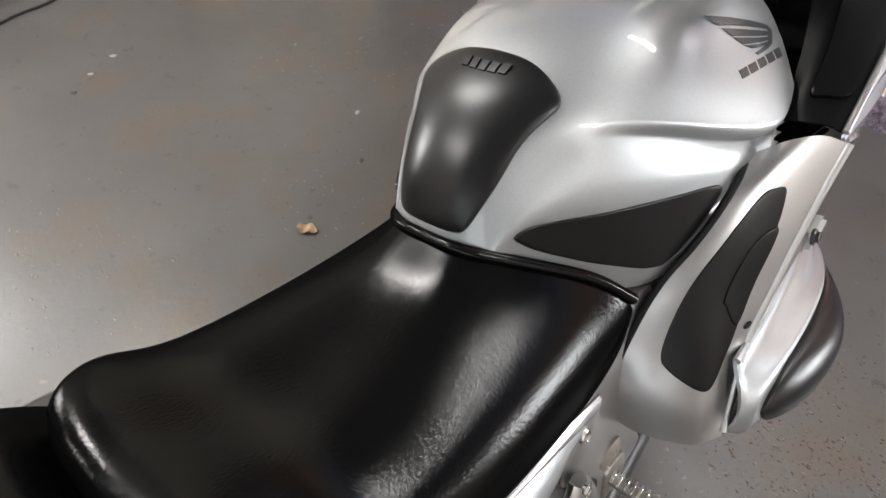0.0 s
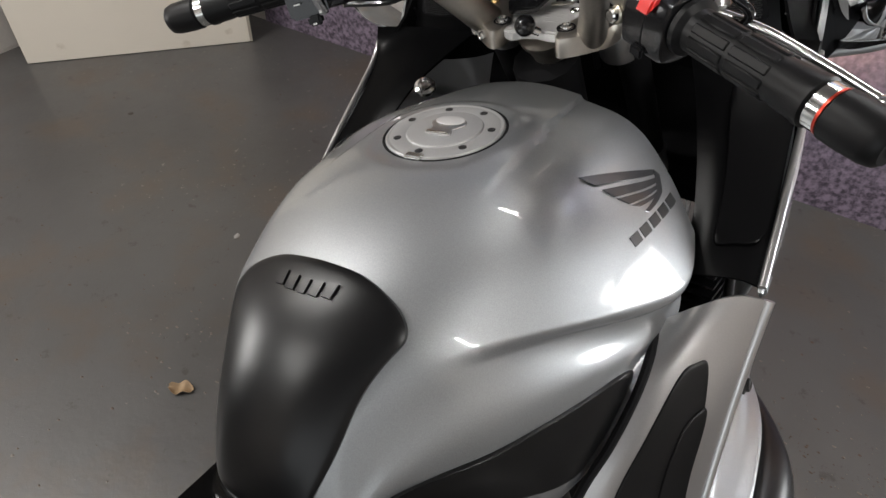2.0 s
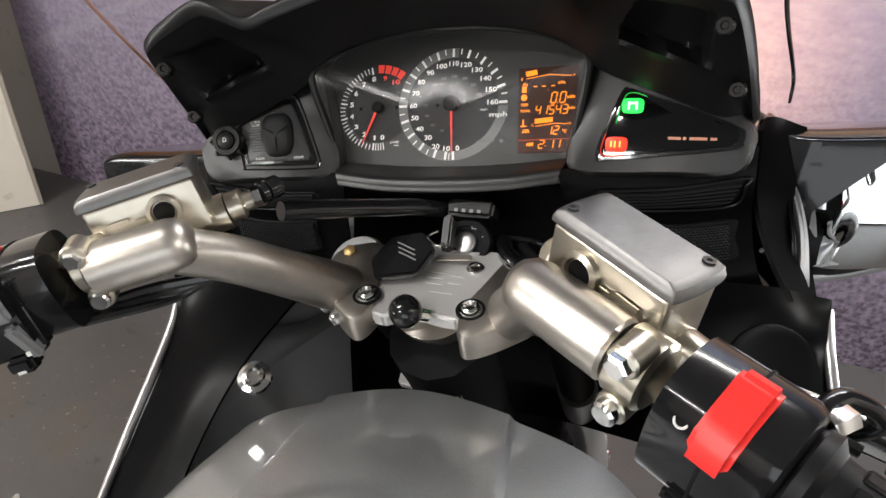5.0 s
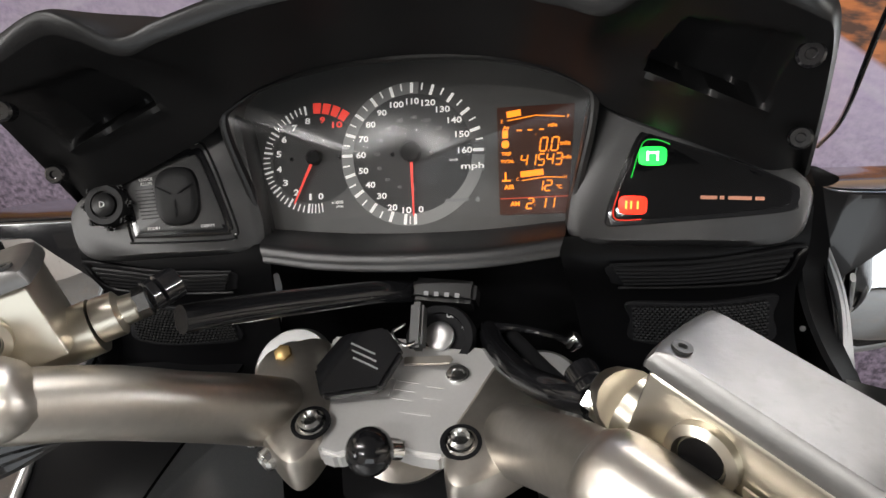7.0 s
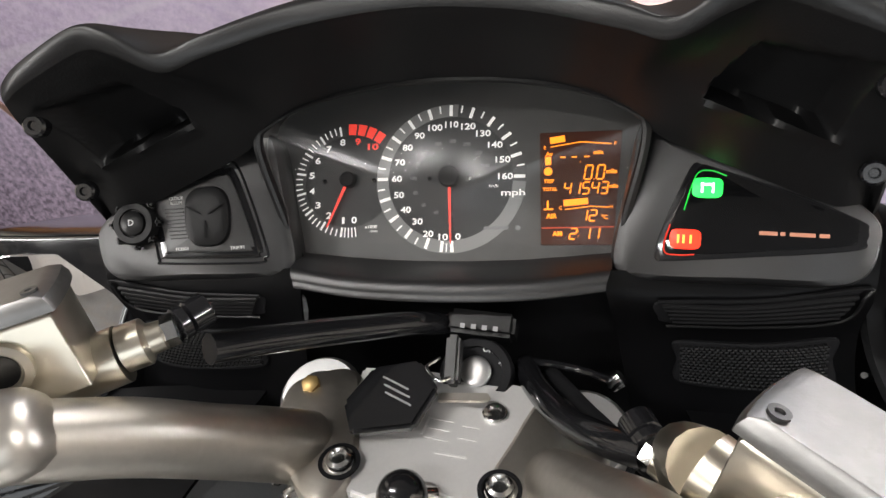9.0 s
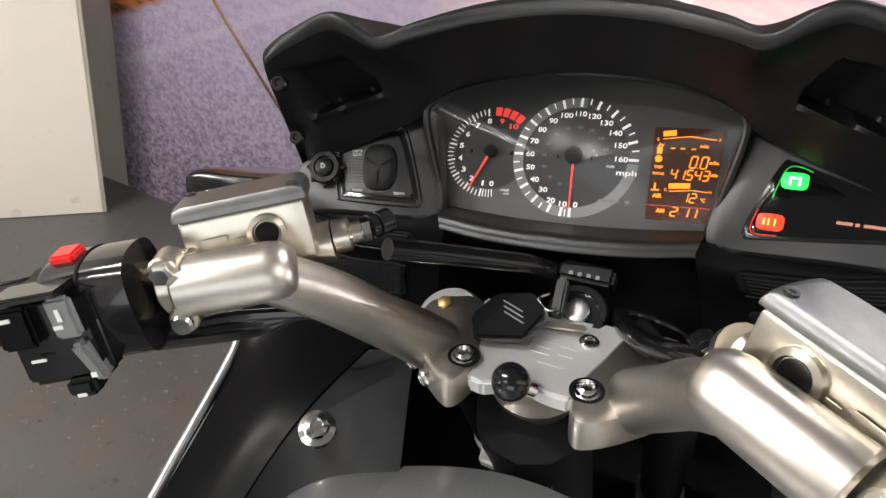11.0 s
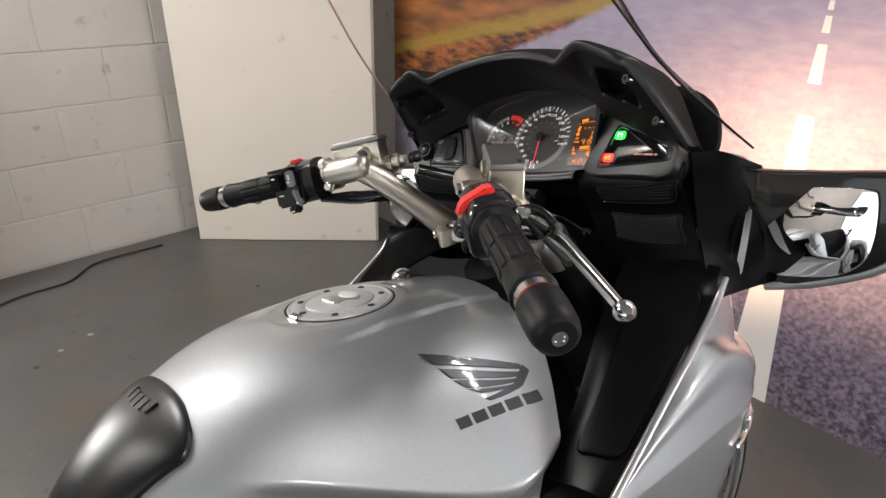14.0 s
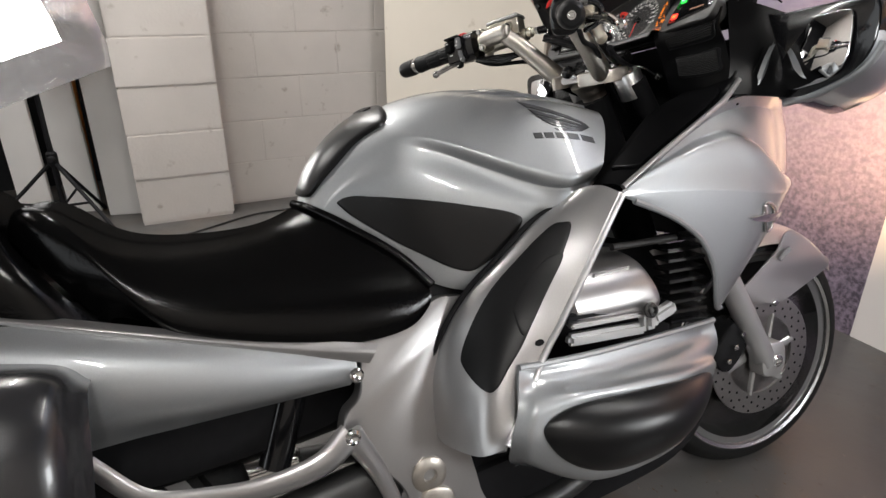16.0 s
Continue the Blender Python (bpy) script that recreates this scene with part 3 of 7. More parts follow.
def softbox(eye, target, half, depth, label, roll=0, inner=0.99):
    m = look(eye, target, roll)
    s = thing("softbox", m, label, "softbox", "photo lights")
    a = np.array([(-1, -1), (1, -1), (1, 1), (-1, 1)], float)
    o = np.concatenate([np.linspace(a[i], a[(i + 1) % 4], 10, endpoint=False) for i in range(4)])
    rings = []
    for f, z in ((1.0, 0.0), (1.01, 0.004), (1.0, 0.012), (0.72, depth * 0.45), (0.3, depth * 0.9), (0.16, depth)):
        r = np.c_[o * half * f, np.full(len(o), z)]
        if 0.2 < f < 0.9:
            r[:, :2] *= 1 - 0.06 * np.sin(np.linspace(0, 8 * np.pi, len(o)))[:, None] ** 2
        rings.append(r)
    part("fabric_shell", rings_to_bm(rings, cap_first=False), FABRIC, s, "creased silver fabric shell")
    if inner < 0.9:
        flap = []
        for f in np.linspace(1.0, inner - 0.02, 6):
            r = [(half * f * x, half * f * y, -0.014 + 0.012 * math.sin(37 * x + 5 * y) * math.sin(29 * y - 7 * x) * (f < 0.99)) for x, y in o]
            flap.append(r)
        part("silver_flap", from_grid(np.array([r + r[:1] for r in flap]), 0.0), FABRIC, s, "creased silver flap round the cloth")
    part("diffuser", block(half * 2 * inner, half * 2 * inner, 0.002, pose(0, 0, 0.002), bevel=0), SOFT, s, "glowing white diffuser cloth")
    return s


softbox((-2.40, -1.36, 1.02), (-0.2, -0.6, 0.8), 0.34, 0.30, "silver fabric softbox glowing white on a black stand", -17, 0.52)
softbox((1.87, 0.81, 1.02), (0.1, -0.4, 0.85), 0.26, 0.30, "silver fabric softbox glowing white beside the motorcycle")


def light_stand(x, y, top):
    s = thing("light_stand", pose(x, y, 0), "black tripod light stand under a softbox", "light stand", "photo light stands")
    part("pole", tube([(0, 0, 0.15), (0, 0, top)], 0.011), MATT, s)
    part("collar", turned([(0.014, 0), (0.024, 0.01), (0.024, 0.06), (0.014, 0.07)], (0, 0, 0.36), (0, 0, 1), 16), MATT, s)
    part("knob", turned([(0.004, 0), (0.004, 0.02), (0.016, 0.02), (0.016, 0.035), (0.01, 0.04)], (0.012, 0, 0.40), (1, 0, 0), 12), MATT, s)
    for a in (40, 160, 280):
        d = (math.cos(radians(a)), math.sin(radians(a)))
        part("leg", tube([(0.02 * d[0], 0.02 * d[1], 0.37), (0.42 * d[0], 0.42 * d[1], 0.012)], 0.009), MATT, s)
        part("brace", tube([(0.014 * d[0], 0.014 * d[1], 0.17), (0.2 * d[0], 0.2 * d[1], 0.213)], 0.006), MATT, s)
    return s


light_stand(-2.46, -1.30, 0.90)
light_stand(2.12, 1.00, 0.95)

for name, x, y in (("left", -1.9, -0.82), ("right", 1.9, -1.0), ("front", 0.4, 0.92), ("rear", -1.85, -2.35)):
    lamp = thing("ceiling_light", pose(x, y, TOP), "white batten light with one glowing fluorescent tube", "ceiling light", "ceiling lights")
    part("batten", block(1.25, 0.06, 0.045, pose(0, 0, -0.0225)), PLASTER, lamp)
    part("tube", tube([(-0.59, 0, -0.058), (0.59, 0, -0.058)], 0.013), TUBE, lamp)
    for sx in (-1, 1):
        part("socket", block(0.03, 0.03, 0.05, pose(sx * 0.605, 0, -0.05)), PLASTER, lamp)

cable = thing("floor_cable", pose(0, 0, 0), "thin black cable lying along the foot of the wall", "cable")
part("cord", tube([(-2.55, 0.20, 0.006), (-2.55, -0.09, 0.006), (-2.44, -0.24, 0.006), (-2.42, -0.46, 0.006), (-2.25, -0.84, 0.006), (-2.30, -1.10, 0.006), (-2.6, -1.5, 0.006), (-2.85, -2.3, 0.006)], 0.005, 8, 60), CABLE, cable)

leaf = thing("dry_leaf", pose(-0.860, -0.387, 0.002, 0, 0, 30), "small curled tan dry leaf on the floor", "leaf")
g = np.array([[(0.030 * u, 0.016 * v * (1 - u * u) ** 0.5 + 0.003 * math.sin(5 * u), 0.003 + 0.006 * v * v + 0.003 * math.sin(6 * u)) for v in np.linspace(-1, 1, 7)] for u in np.linspace(-0.98, 0.98, 13)])
part("blade", from_grid(g, 0.0006), LEAFM, leaf)


for x, y, size, m, words in ((-1.962, -0.291, 0.012, CHIP, "pale"), (-1.922, -0.40, 0.010, CHIP, "pale"), (-1.117, 0.073, 0.011, CHIP, "pale"), (-1.87, -0.492, 0.011, DIRT, "dark"), (-1.89, 0.348, 0.010, DIRT, "dark"), (-0.946, -0.084, 0.009, DIRT, "dark")):
    chip = thing("paint_chip" if words == "pale" else "dirt_crumb", pose(x, y, 0.0005, 0, 0, 70 * x), words + (" flake of paint lying on the floor" if words == "pale" else " brown crumb of dirt lying on the floor"), "chip" if words == "pale" else "crumb", words + " bits on the floor")
    part("flake" if words == "pale" else "grain", slab([(-size, -size * 0.4), (size * 0.2, -size * 0.7), (size, 0), (size * 0.3, size * 0.6), (-size * 0.7, size * 0.5)], 0.002, pose(0, 0, 0.002), 0.0006, 20), m, chip)


def scatter(cx, cy, spread, count, seed):
    """Small flat flakes of rust and grit strewn over a patch of the floor."""
    rnd = random.Random(seed)
    verts, faces = [], []
    for _ in range(count):
        x, y = cx + rnd.gauss(0, spread), cy + rnd.gauss(0, spread * 0.8)
        r, turn = 0.0013 + 0.0055 * rnd.random() ** 2.2, rnd.uniform(0, 6.28)
        base = len(verts)
        n = rnd.randint(4, 6)
        for k in range(n):
            a = turn + 6.283 * k / n
            q = r * rnd.uniform(0.5, 1.2)
            verts.append((x + q * math.cos(a), y + 0.6 * q * math.sin(a), 0.0006))
        verts.append((x, y, 0.0022))
        faces += [(base + k, base + (k + 1) % n, base + n) for k in range(n)]
    me = bpy.data.meshes.new("flakes")
    me.from_pydata(verts, [], faces)
    return me


for i, (cx, cy, spread, count) in enumerate(((0.55, -0.12, 0.34, 1500), (0.55, -0.15, 0.36, 1300), (-1.30, -0.95, 0.20, 260), (-0.95, -0.28, 0.12, 90), (-1.3, -0.3, 0.5, 300))):
    me = scatter(cx, cy, spread, count, 5 + i)
    me.materials.append(RUST if i in (0, 4) else FLAKE)
    tagged(new("floor_grit", me), "brown flakes and grit strewn on the painted floor", "grit", kind="stuff")


# ---------------------------------------------------------------- the motorcycle: tank, seats and bodywork
bike = thing("motorcycle", pose(0, 0, 0.002, 0, -LEAN, 0), "silver faired touring motorcycle leaning on its side stand, ignition on", "motorcycle")

T0 = [(0, -0.697, 0.775), (0.025, -0.696, 0.775), (0.044, -0.692, 0.773), (0.058, -0.687, 0.771), (0.067, -0.681, 0.769), (0.077, -0.67, 0.764), (0.14, -0.572, 0.698), (0.136, -0.582, 0.682)]
T1 = [(0, -0.666, 0.847), (0.03, -0.664, 0.846), (0.052, -0.658, 0.838), (0.07, -0.648, 0.828), (0.083, -0.641, 0.819), (0.094, -0.634, 0.808), (0.15, -0.55, 0.69), (0.146, -0.56, 0.672)]
T2 = [(0, -0.608, 0.907), (0.032, -0.606, 0.905), (0.059, -0.601, 0.897), (0.083, -0.592, 0.882), (0.106, -0.585, 0.854), (0.13, -0.586, 0.81), (0.168, -0.515, 0.677), (0.162, -0.525, 0.657)]
T3 = [(0, -0.537, 0.947), (0.047, -0.535, 0.943), (0.091, -0.535, 0.928), (0.127, -0.54, 0.902), (0.141, -0.542, 0.862), (0.157, -0.547, 0.803), (0.186, -0.482, 0.662), (0.178, -0.491, 0.64)]
T4 = [(0, -0.44, 0.97), (0.07, -0.442, 0.964), (0.138, -0.446, 0.934), (0.182, -0.452, 0.861), (0.183, -0.457, 0.830), (0.192, -0.468, 0.783), (0.2, -0.438, 0.661), (0.192, -0.446, 0.637)]
T5 = [(0, -0.33, 0.967), (0.085, -0.335, 0.957), (0.172, -0.342, 0.916), (0.225, -0.36, 0.814), (0.214, -0.378, 0.786), (0.214, -0.4, 0.758), (0.214, -0.392, 0.668), (0.206, -0.398, 0.646)]
T6 = [(0, -0.24, 0.953), (0.093, -0.245, 0.945), (0.188, -0.253, 0.906), (0.256, -0.298, 0.794), (0.238, -0.320, 0.770), (0.226, -0.345, 0.745), (0.222, -0.35, 0.69), (0.216, -0.354, 0.672)]
T7 = [(0, -0.122, 0.926), (0.082, -0.135, 0.918), (0.163, -0.158, 0.893), (0.24, -0.232, 0.812), (0.244, -0.272, 0.768), (0.237, -0.299, 0.738), (0.23, -0.319, 0.7), (0.225, -0.322, 0.684)]
TANK = Surf([T0, T1, T2, T3, T4, T5, T6, T7], mirrored=True, out=-1).eased(36, 71, 10, 5)


CAP_Z = 0.9615


def tank_grid():
    """The tank's skin with a sharp ridge and groove along each flank and two creases that run forward beside the filler cap."""
    nu, nv = 150, 361
    u, v = np.meshgrid(np.linspace(0, 1, nu), np.linspace(0, 1, nv), indexing="ij")
    uv = np.c_[u.ravel(), v.ravel()]
    g, n = TANK.at(uv).reshape(nu, nv, 3), TANK.normal(uv).reshape(nu, nv, 3)

    def ease(q):
        q = np.clip(q, 0, 1)
        return q * q * (3 - 2 * q)

    a = np.abs(v - 0.5) - 0.214
    lift = np.where(a < 0, 0.0035 * np.exp(np.minimum(a, 0) / 0.014), np.where(a < 0.034, 0.0035 - 0.0145 * ease(a / 0.034), -0.011 * (1 - ease((a - 0.034) / 0.085))))
    g = g + n * (lift * ease((u - 0.37) / 0.24))[..., None]
    x, y = np.abs(g[..., 0]), g[..., 1]
    line = 0.089 - 0.08 * np.clip(y + 0.29, 0, 1)
    ahead = ease((y + 0.43) / 0.12)
    dip = 0.0052 * ease((x - line) / 0.0045) * (1 - 0.8 * ease((x - line - 0.01) / 0.08)) * ahead
    g[..., 2] -= dip * (x < 0.2)
    flat = ease((0.092 - np.hypot(x, y + 0.322)) / 0.024)
    g[..., 2] += flat * (CAP_Z - 0.0016 - 0.05 * (y + 0.322) - g[..., 2])
    return g[:, ::-1]


tank = part("fuel_tank", from_grid(tank_grid(), 0.004), SILVER, bike, "silver metallic fuel tank")

# filler cap, pad, knee panels and side marks
PADUV = [(0.436, 0.5), (0.436, 0.511), (0.433, 0.559), (0.422, 0.604), (0.408, 0.639), (0.387, 0.662), (0.356, 0.668), (0.287, 0.672), (0.207, 0.675), (0.141, 0.657), (0.088, 0.63), (0.073, 0.585), (0.071, 0.5), (0.073, 0.415), (0.088, 0.37), (0.141, 0.343), (0.207, 0.325), (0.287, 0.328), (0.356, 0.332), (0.387, 0.338), (0.408, 0.361), (0.422, 0.396), (0.433, 0.441), (0.436, 0.489)]
PADTOP = 0.381
KNEEUV = [(0.1118, 0.8399), (0.1452, 0.8426), (0.2137, 0.853), (0.3325, 0.8575), (0.4782, 0.8569), (0.5893, 0.8557), (0.6855, 0.8532), (0.7385, 0.8566), (0.7577, 0.8656), (0.7342, 0.8824), (0.6418, 0.9079), (0.5443, 0.9237), (0.4877, 0.9294), (0.4375, 0.9279), (0.3392, 0.922), (0.1975, 0.9087), (0.1312, 0.891), (0.1063, 0.8712), (0.1052, 0.8521)]
FEATHERS = [[(0.733, 0.6189), (0.744, 0.6305), (0.9097, 0.6548), (0.9098, 0.6515)], [(0.7482, 0.6349), (0.7582, 0.6432), (0.8981, 0.6579), (0.906, 0.6562)], [(0.7613, 0.645), (0.7775, 0.6519), (0.8842, 0.6596), (0.8938, 0.6587)], [(0.781, 0.6532), (0.7997, 0.6571), (0.8745, 0.6614), (0.8813, 0.6604)], [(0.9148, 0.6525), (0.9313, 0.659), (0.8967, 0.664), (0.8114, 0.6628), (0.8024, 0.6607), (0.8767, 0.6602)]]
LETTERS = [[(0.7411, 0.6748), (0.7655, 0.6732), (0.7624, 0.6668), (0.7384, 0.6684)], [(0.7713, 0.6729), (0.7987, 0.6719), (0.795, 0.6656), (0.768, 0.6665)], [(0.8052, 0.6717), (0.837, 0.6717), (0.8322, 0.6654), (0.8012, 0.6654)], [(0.8448, 0.6719), (0.8846, 0.6739), (0.8777, 0.667), (0.8397, 0.6654)], [(0.8949, 0.6747), (0.951, 0.6807), (0.9383, 0.6722), (0.8871, 0.6675)]]
CAPN = Vector((0, 0.05, 1)).normalized()
CAPC = (0, -0.322, CAP_Z)
cap = part("filler_cap", turned([(0.0626, -0.010), (0.0626, -0.001), (0.0615, 0.0006), (0.0605, 0.0008), (0.0585, -0.0002), (0.0575, 0.0002), (0.0428, 0.0006), (0.0419, 0.0000), (0.0409, 0.0000), (0.0402, 0.0016), (0.0386, 0.0022), (0.0092, 0.0026)], CAPC, tuple(CAPN), 72), CAPMAT, tank, "satin aluminium filler cap")
part("cap_seal", turned([(0.0662, -0.006), (0.0662, -0.0014), (0.0645, -0.0008), (0.0628, -0.002)], CAPC, tuple(CAPN), 72), MATT, cap)
for k in range(7):
    a = radians(360 / 7 * k + 12)
    part("cap_bolt", turned([(0.0042, 0.0002), (0.0042, 0.0012), (0.0030, 0.0016), (0.0022, 0.0016), (0.0018, 0.0008)], tuple(Vector(CAPC) + Vector((0.0500 * math.cos(a), 0.0500 * math.sin(a), -0.05 * 0.0500 * math.sin(a)))), tuple(CAPN), 12), DARKGREY, cap)
CAPM = plane_axes(tuple(Vector(CAPC) + CAPN * 0.0026), (1, 0, 0), (0, 1, -0.05))
part("key_flap", slab([(-0.014, -0.016), (0.014, -0.016), (0.012, -0.004), (0.020, 0.008), (0.014, 0.020), (0, 0.022), (-0.014, 0.020), (-0.020, 0.008), (-0.012, -0.004)], 0.002, CAPM @ pose(0, 0, 0.0012), 0.0008, 60), PLATE, cap)
part("flap_thumb", slab([(0.017 * math.cos(a), 0.013 + 0.010 * math.sin(a)) for a in np.linspace(0, 2 * np.pi, 16, endpoint=False)], 0.001, CAPM @ pose(0, 0, 0.0026), 0.0008, 40, dome=0.0015), TOPPLATE, cap, "polished thumb tab")
part("flap_edge", block(0.026, 0.004, 0.002, CAPM @ pose(0, -0.0155, 0.002), bevel=0.0008), CHROME, cap)
part("cap_hinge", block(0.020, 0.010, 0.005, CAPM @ pose(0, -0.0600, -0.003), bevel=0.0015), CHROME, cap)
for x, y, w, t in ((-0.010, 0.030, 0.013, 16), (0.012, 0.030, 0.013, -16), (0, 0.000, 0.009, 0)):
    part("cap_mark", block(w, 0.0020, 0.0003, CAPM @ pose(x, y, -0.0006, 0, 0, t), bevel=0), GREY, cap)
pad = part("tank_pad", patch(TANK, PADUV, 0.007, n=96, rings=14, puff=0.004), PADMAT, tank, "moulded soft black tank pad")
for c, du in ((-0.04, 0.004), (-0.02, 0.001), (0, 0), (0.02, 0.001), (0.04, 0.004)):
    part("pad_block", patch(TANK, [(PADTOP + du, 0.5 + c - 0.0075), (PADTOP + du, 0.5 + c + 0.0075), (PADTOP + du + 0.022, 0.5 + c + 0.0075), (PADTOP + du + 0.022, 0.5 + c - 0.0075)], 0.0113, rim=-0.009, n=16, smooth=False, rings=2), PADMAT, pad)
for uv in (KNEEUV, [(u, 1 - v) for u, v in KNEEUV][::-1]):
    part("knee_panel", patch(TANK, uv, 0.004, n=120, rings=14), PADMAT, tank, "matt black knee panel")
for flip in (False, True):
    def mark(uv):
        return [(u, 1 - v) for u, v in uv][::-1] if flip else uv
    emblem = part("wing_emblem", patch(TANK, mark(FEATHERS[-1]), 0.0006, rim=0.0, n=40, smooth=False, rings=3), DECAL, tank, "dark grey wing-shaped side emblem")
    for uv in FEATHERS[:-1]:
        part("feather", patch(TANK, mark(uv), 0.0006, rim=0.0, n=40, smooth=False, rings=3), DECAL, emblem)
    for uv in LETTERS:
        part("emblem_block", patch(TANK, mark(uv), 0.0007, rim=0.0, n=24, smooth=False, rings=3), DECAL2, emblem)


# seats
S0 = [(0, -0.694, 0.794), (0.050, -0.688, 0.791), (0.094, -0.650, 0.765), (0.147, -0.580, 0.708), (0.185, -0.540, 0.656), (0.187, -0.545, 0.628)]
S1 = [(0, -0.760, 0.768), (0.062, -0.752, 0.770), (0.112, -0.715, 0.745), (0.170, -0.645, 0.695), (0.195, -0.592, 0.635), (0.192, -0.588, 0.598)]
S2 = [(0, -0.860, 0.762), (0.085, -0.858, 0.768), (0.148, -0.842, 0.745), (0.190, -0.785, 0.695), (0.202, -0.725, 0.632), (0.196, -0.708, 0.602)]
S3 = [(0, -0.960, 0.778), (0.095, -0.960, 0.786), (0.168, -0.955, 0.765), (0.198, -0.935, 0.715), (0.202, -0.900, 0.670), (0.192, -0.885, 0.650)]
S4 = [(0, -1.038, 0.836), (0.073, -1.034, 0.846), (0.140, -1.018, 0.832), (0.174, -0.988, 0.772), (0.184, -0.958, 0.715), (0.174, -0.942, 0.688)]
S5 = [(0, -1.082, 0.842), (0.070, -1.078, 0.848), (0.126, -1.060, 0.836), (0.156, -1.024, 0.780), (0.164, -0.994, 0.728), (0.160, -0.977, 0.698)]
S6 = [(0, -1.094, 0.806), (0.066, -1.090, 0.812), (0.118, -1.072, 0.802), (0.146, -1.034, 0.752), (0.154, -1.002, 0.708), (0.150, -0.984, 0.688)]
SEAT = Surf([S0, S1, S2, S3, S4, S5, S6], mirrored=True).eased(30, 51, 4, 5)
seat = part("rider_seat", from_grid(SEAT.grid(64, 72), 0.03), VINYL, bike, "glossy black vinyl rider's seat")
welt = [(x, y + 0.004, z + 0.003) for x, y, z in S0[:5]]
part("seat_welt", tube([(-x, y, z) for x, y, z in welt[:0:-1]] + welt, 0.0075), VINYL, seat)
P0 = [(0, -1.092, 0.812), (0.067, -1.088, 0.812), (0.122, -1.072, 0.795), (0.158, -1.034, 0.745), (0.163, -1.000, 0.696)]
P1 = [(0, -1.130, 0.885), (0.070, -1.128, 0.885), (0.129, -1.120, 0.864), (0.174, -1.098, 0.790), (0.180, -1.070, 0.712)]
P2 = [(0, -1.280, 0.905), (0.053, -1.282, 0.903), (0.096, -1.285, 0.880), (0.131, -1.286, 0.810), (0.136, -1.286, 0.745)]
P3 = [(0, -1.430, 0.910), (0.038, -1.431, 0.905), (0.062, -1.433, 0.880), (0.090, -1.435, 0.830), (0.095, -1.435, 0.785)]
part("pillion_seat", from_grid(Surf([P0, P1, P2, P3], mirrored=True).grid(40, 48), 0.03), VINYL, bike, "raised black vinyl passenger seat")
for sx in (1, -1):
    rail = [(0.153, -1.117, 0.80), (0.180, -1.188, 0.86), (0.173, -1.368, 0.88), (0.112, -1.505, 0.87)]
    part("grab_rail", tube([(sx * x, y, z) for x, y, z in rail], 0.012), DARKGREY, bike)


def both(name, make, material, label=""):
    """The same part on the right and on the left of the bike."""
    made = []
    for sx in (1, -1):
        bm = make()
        if sx < 0:
            flip_x(bm)
        made.append(part(name, bm, material, bike, label))
    return made


def under(name, make, material, parents, label=""):
    for parent, sx in zip(parents, (1, -1)):
        bm = make()
        if sx < 0:
            flip_x(bm)
        part(name, bm, material, parent, label)


# silver strip over the frame, beside tank and seat
F0 = [(0.225, -0.318, 0.757), (0.262, -0.305, 0.782), (0.295, -0.285, 0.788), (0.323, -0.268, 0.775)]
F1 = [(0.228, -0.372, 0.738), (0.258, -0.352, 0.742), (0.288, -0.325, 0.735), (0.316, -0.300, 0.722)]
F2 = [(0.215, -0.425, 0.692), (0.245, -0.408, 0.692), (0.280, -0.378, 0.678), (0.310, -0.335, 0.665)]
F3 = [(0.192, -0.478, 0.640), (0.228, -0.462, 0.635), (0.272, -0.430, 0.615), (0.305, -0.378, 0.600)]
F4 = [(0.180, -0.525, 0.575), (0.220, -0.508, 0.565), (0.278, -0.480, 0.548), (0.302, -0.425, 0.535)]
F5 = [(0.172, -0.555, 0.500), (0.220, -0.545, 0.492), (0.288, -0.518, 0.475), (0.312, -0.470, 0.470)]
F6 = [(0.178, -0.556, 0.410), (0.222, -0.556, 0.408), (0.288, -0.535, 0.412), (0.320, -0.508, 0.428)]
STRIP = Surf([F0, F1, F2, F3, F4, F5, F6])
strips = both("frame_cover", lambda: from_grid(STRIP.grid(60, 26), 0.006), SATIN, "satin silver frame cover")
# black tube added where the gap between tank and frame cover looks dark
under("strip_gap_line", lambda: tube([tuple(STRIP.at([(u, 0.0)])[0] + np.array((0.001, -0.004, -0.001))) for u in np.linspace(0.02, 0.98, 12)], 0.0050, 8, 48), MATT, strips, "black line standing in for the dark gap beside the tank")
under("edge_rail", lambda: tube([tuple(STRIP.at([(u, 1.0)])[0] + np.array((0.0, 0.002, -0.001))) for u in np.linspace(0.0, 0.98, 12)], 0.0058, 10, 48), PLATE, strips, "bright metal edge rail")
INSET = [(0.19, 0.62), (0.175, 0.49), (0.215, 0.37), (0.42, 0.325), (0.60, 0.325), (0.70, 0.35), (0.735, 0.42), (0.765, 0.61), (0.755, 0.71), (0.69, 0.765), (0.585, 0.805), (0.35, 0.76)]
under("inset_panel", lambda: patch(STRIP, INSET, 0.002), BLACK, strips, "matt black inset panel")
INSET2 = [(0.296, 0.74), (0.31, 0.62), (0.37, 0.58), (0.50, 0.60), (0.525, 0.64), (0.578, 0.79), (0.44, 0.785)]
under("inset_flap", lambda: patch(STRIP, INSET2, 0.004), BLACK, strips)
under("trim_screw", lambda: patch(STRIP, [(0.597 + 0.012 * math.cos(a), 0.925 + 0.035 * math.sin(a)) for a in np.linspace(0, 2 * np.pi, 8, endpoint=False)], 0.0015, n=16, rings=2), MATT, strips)

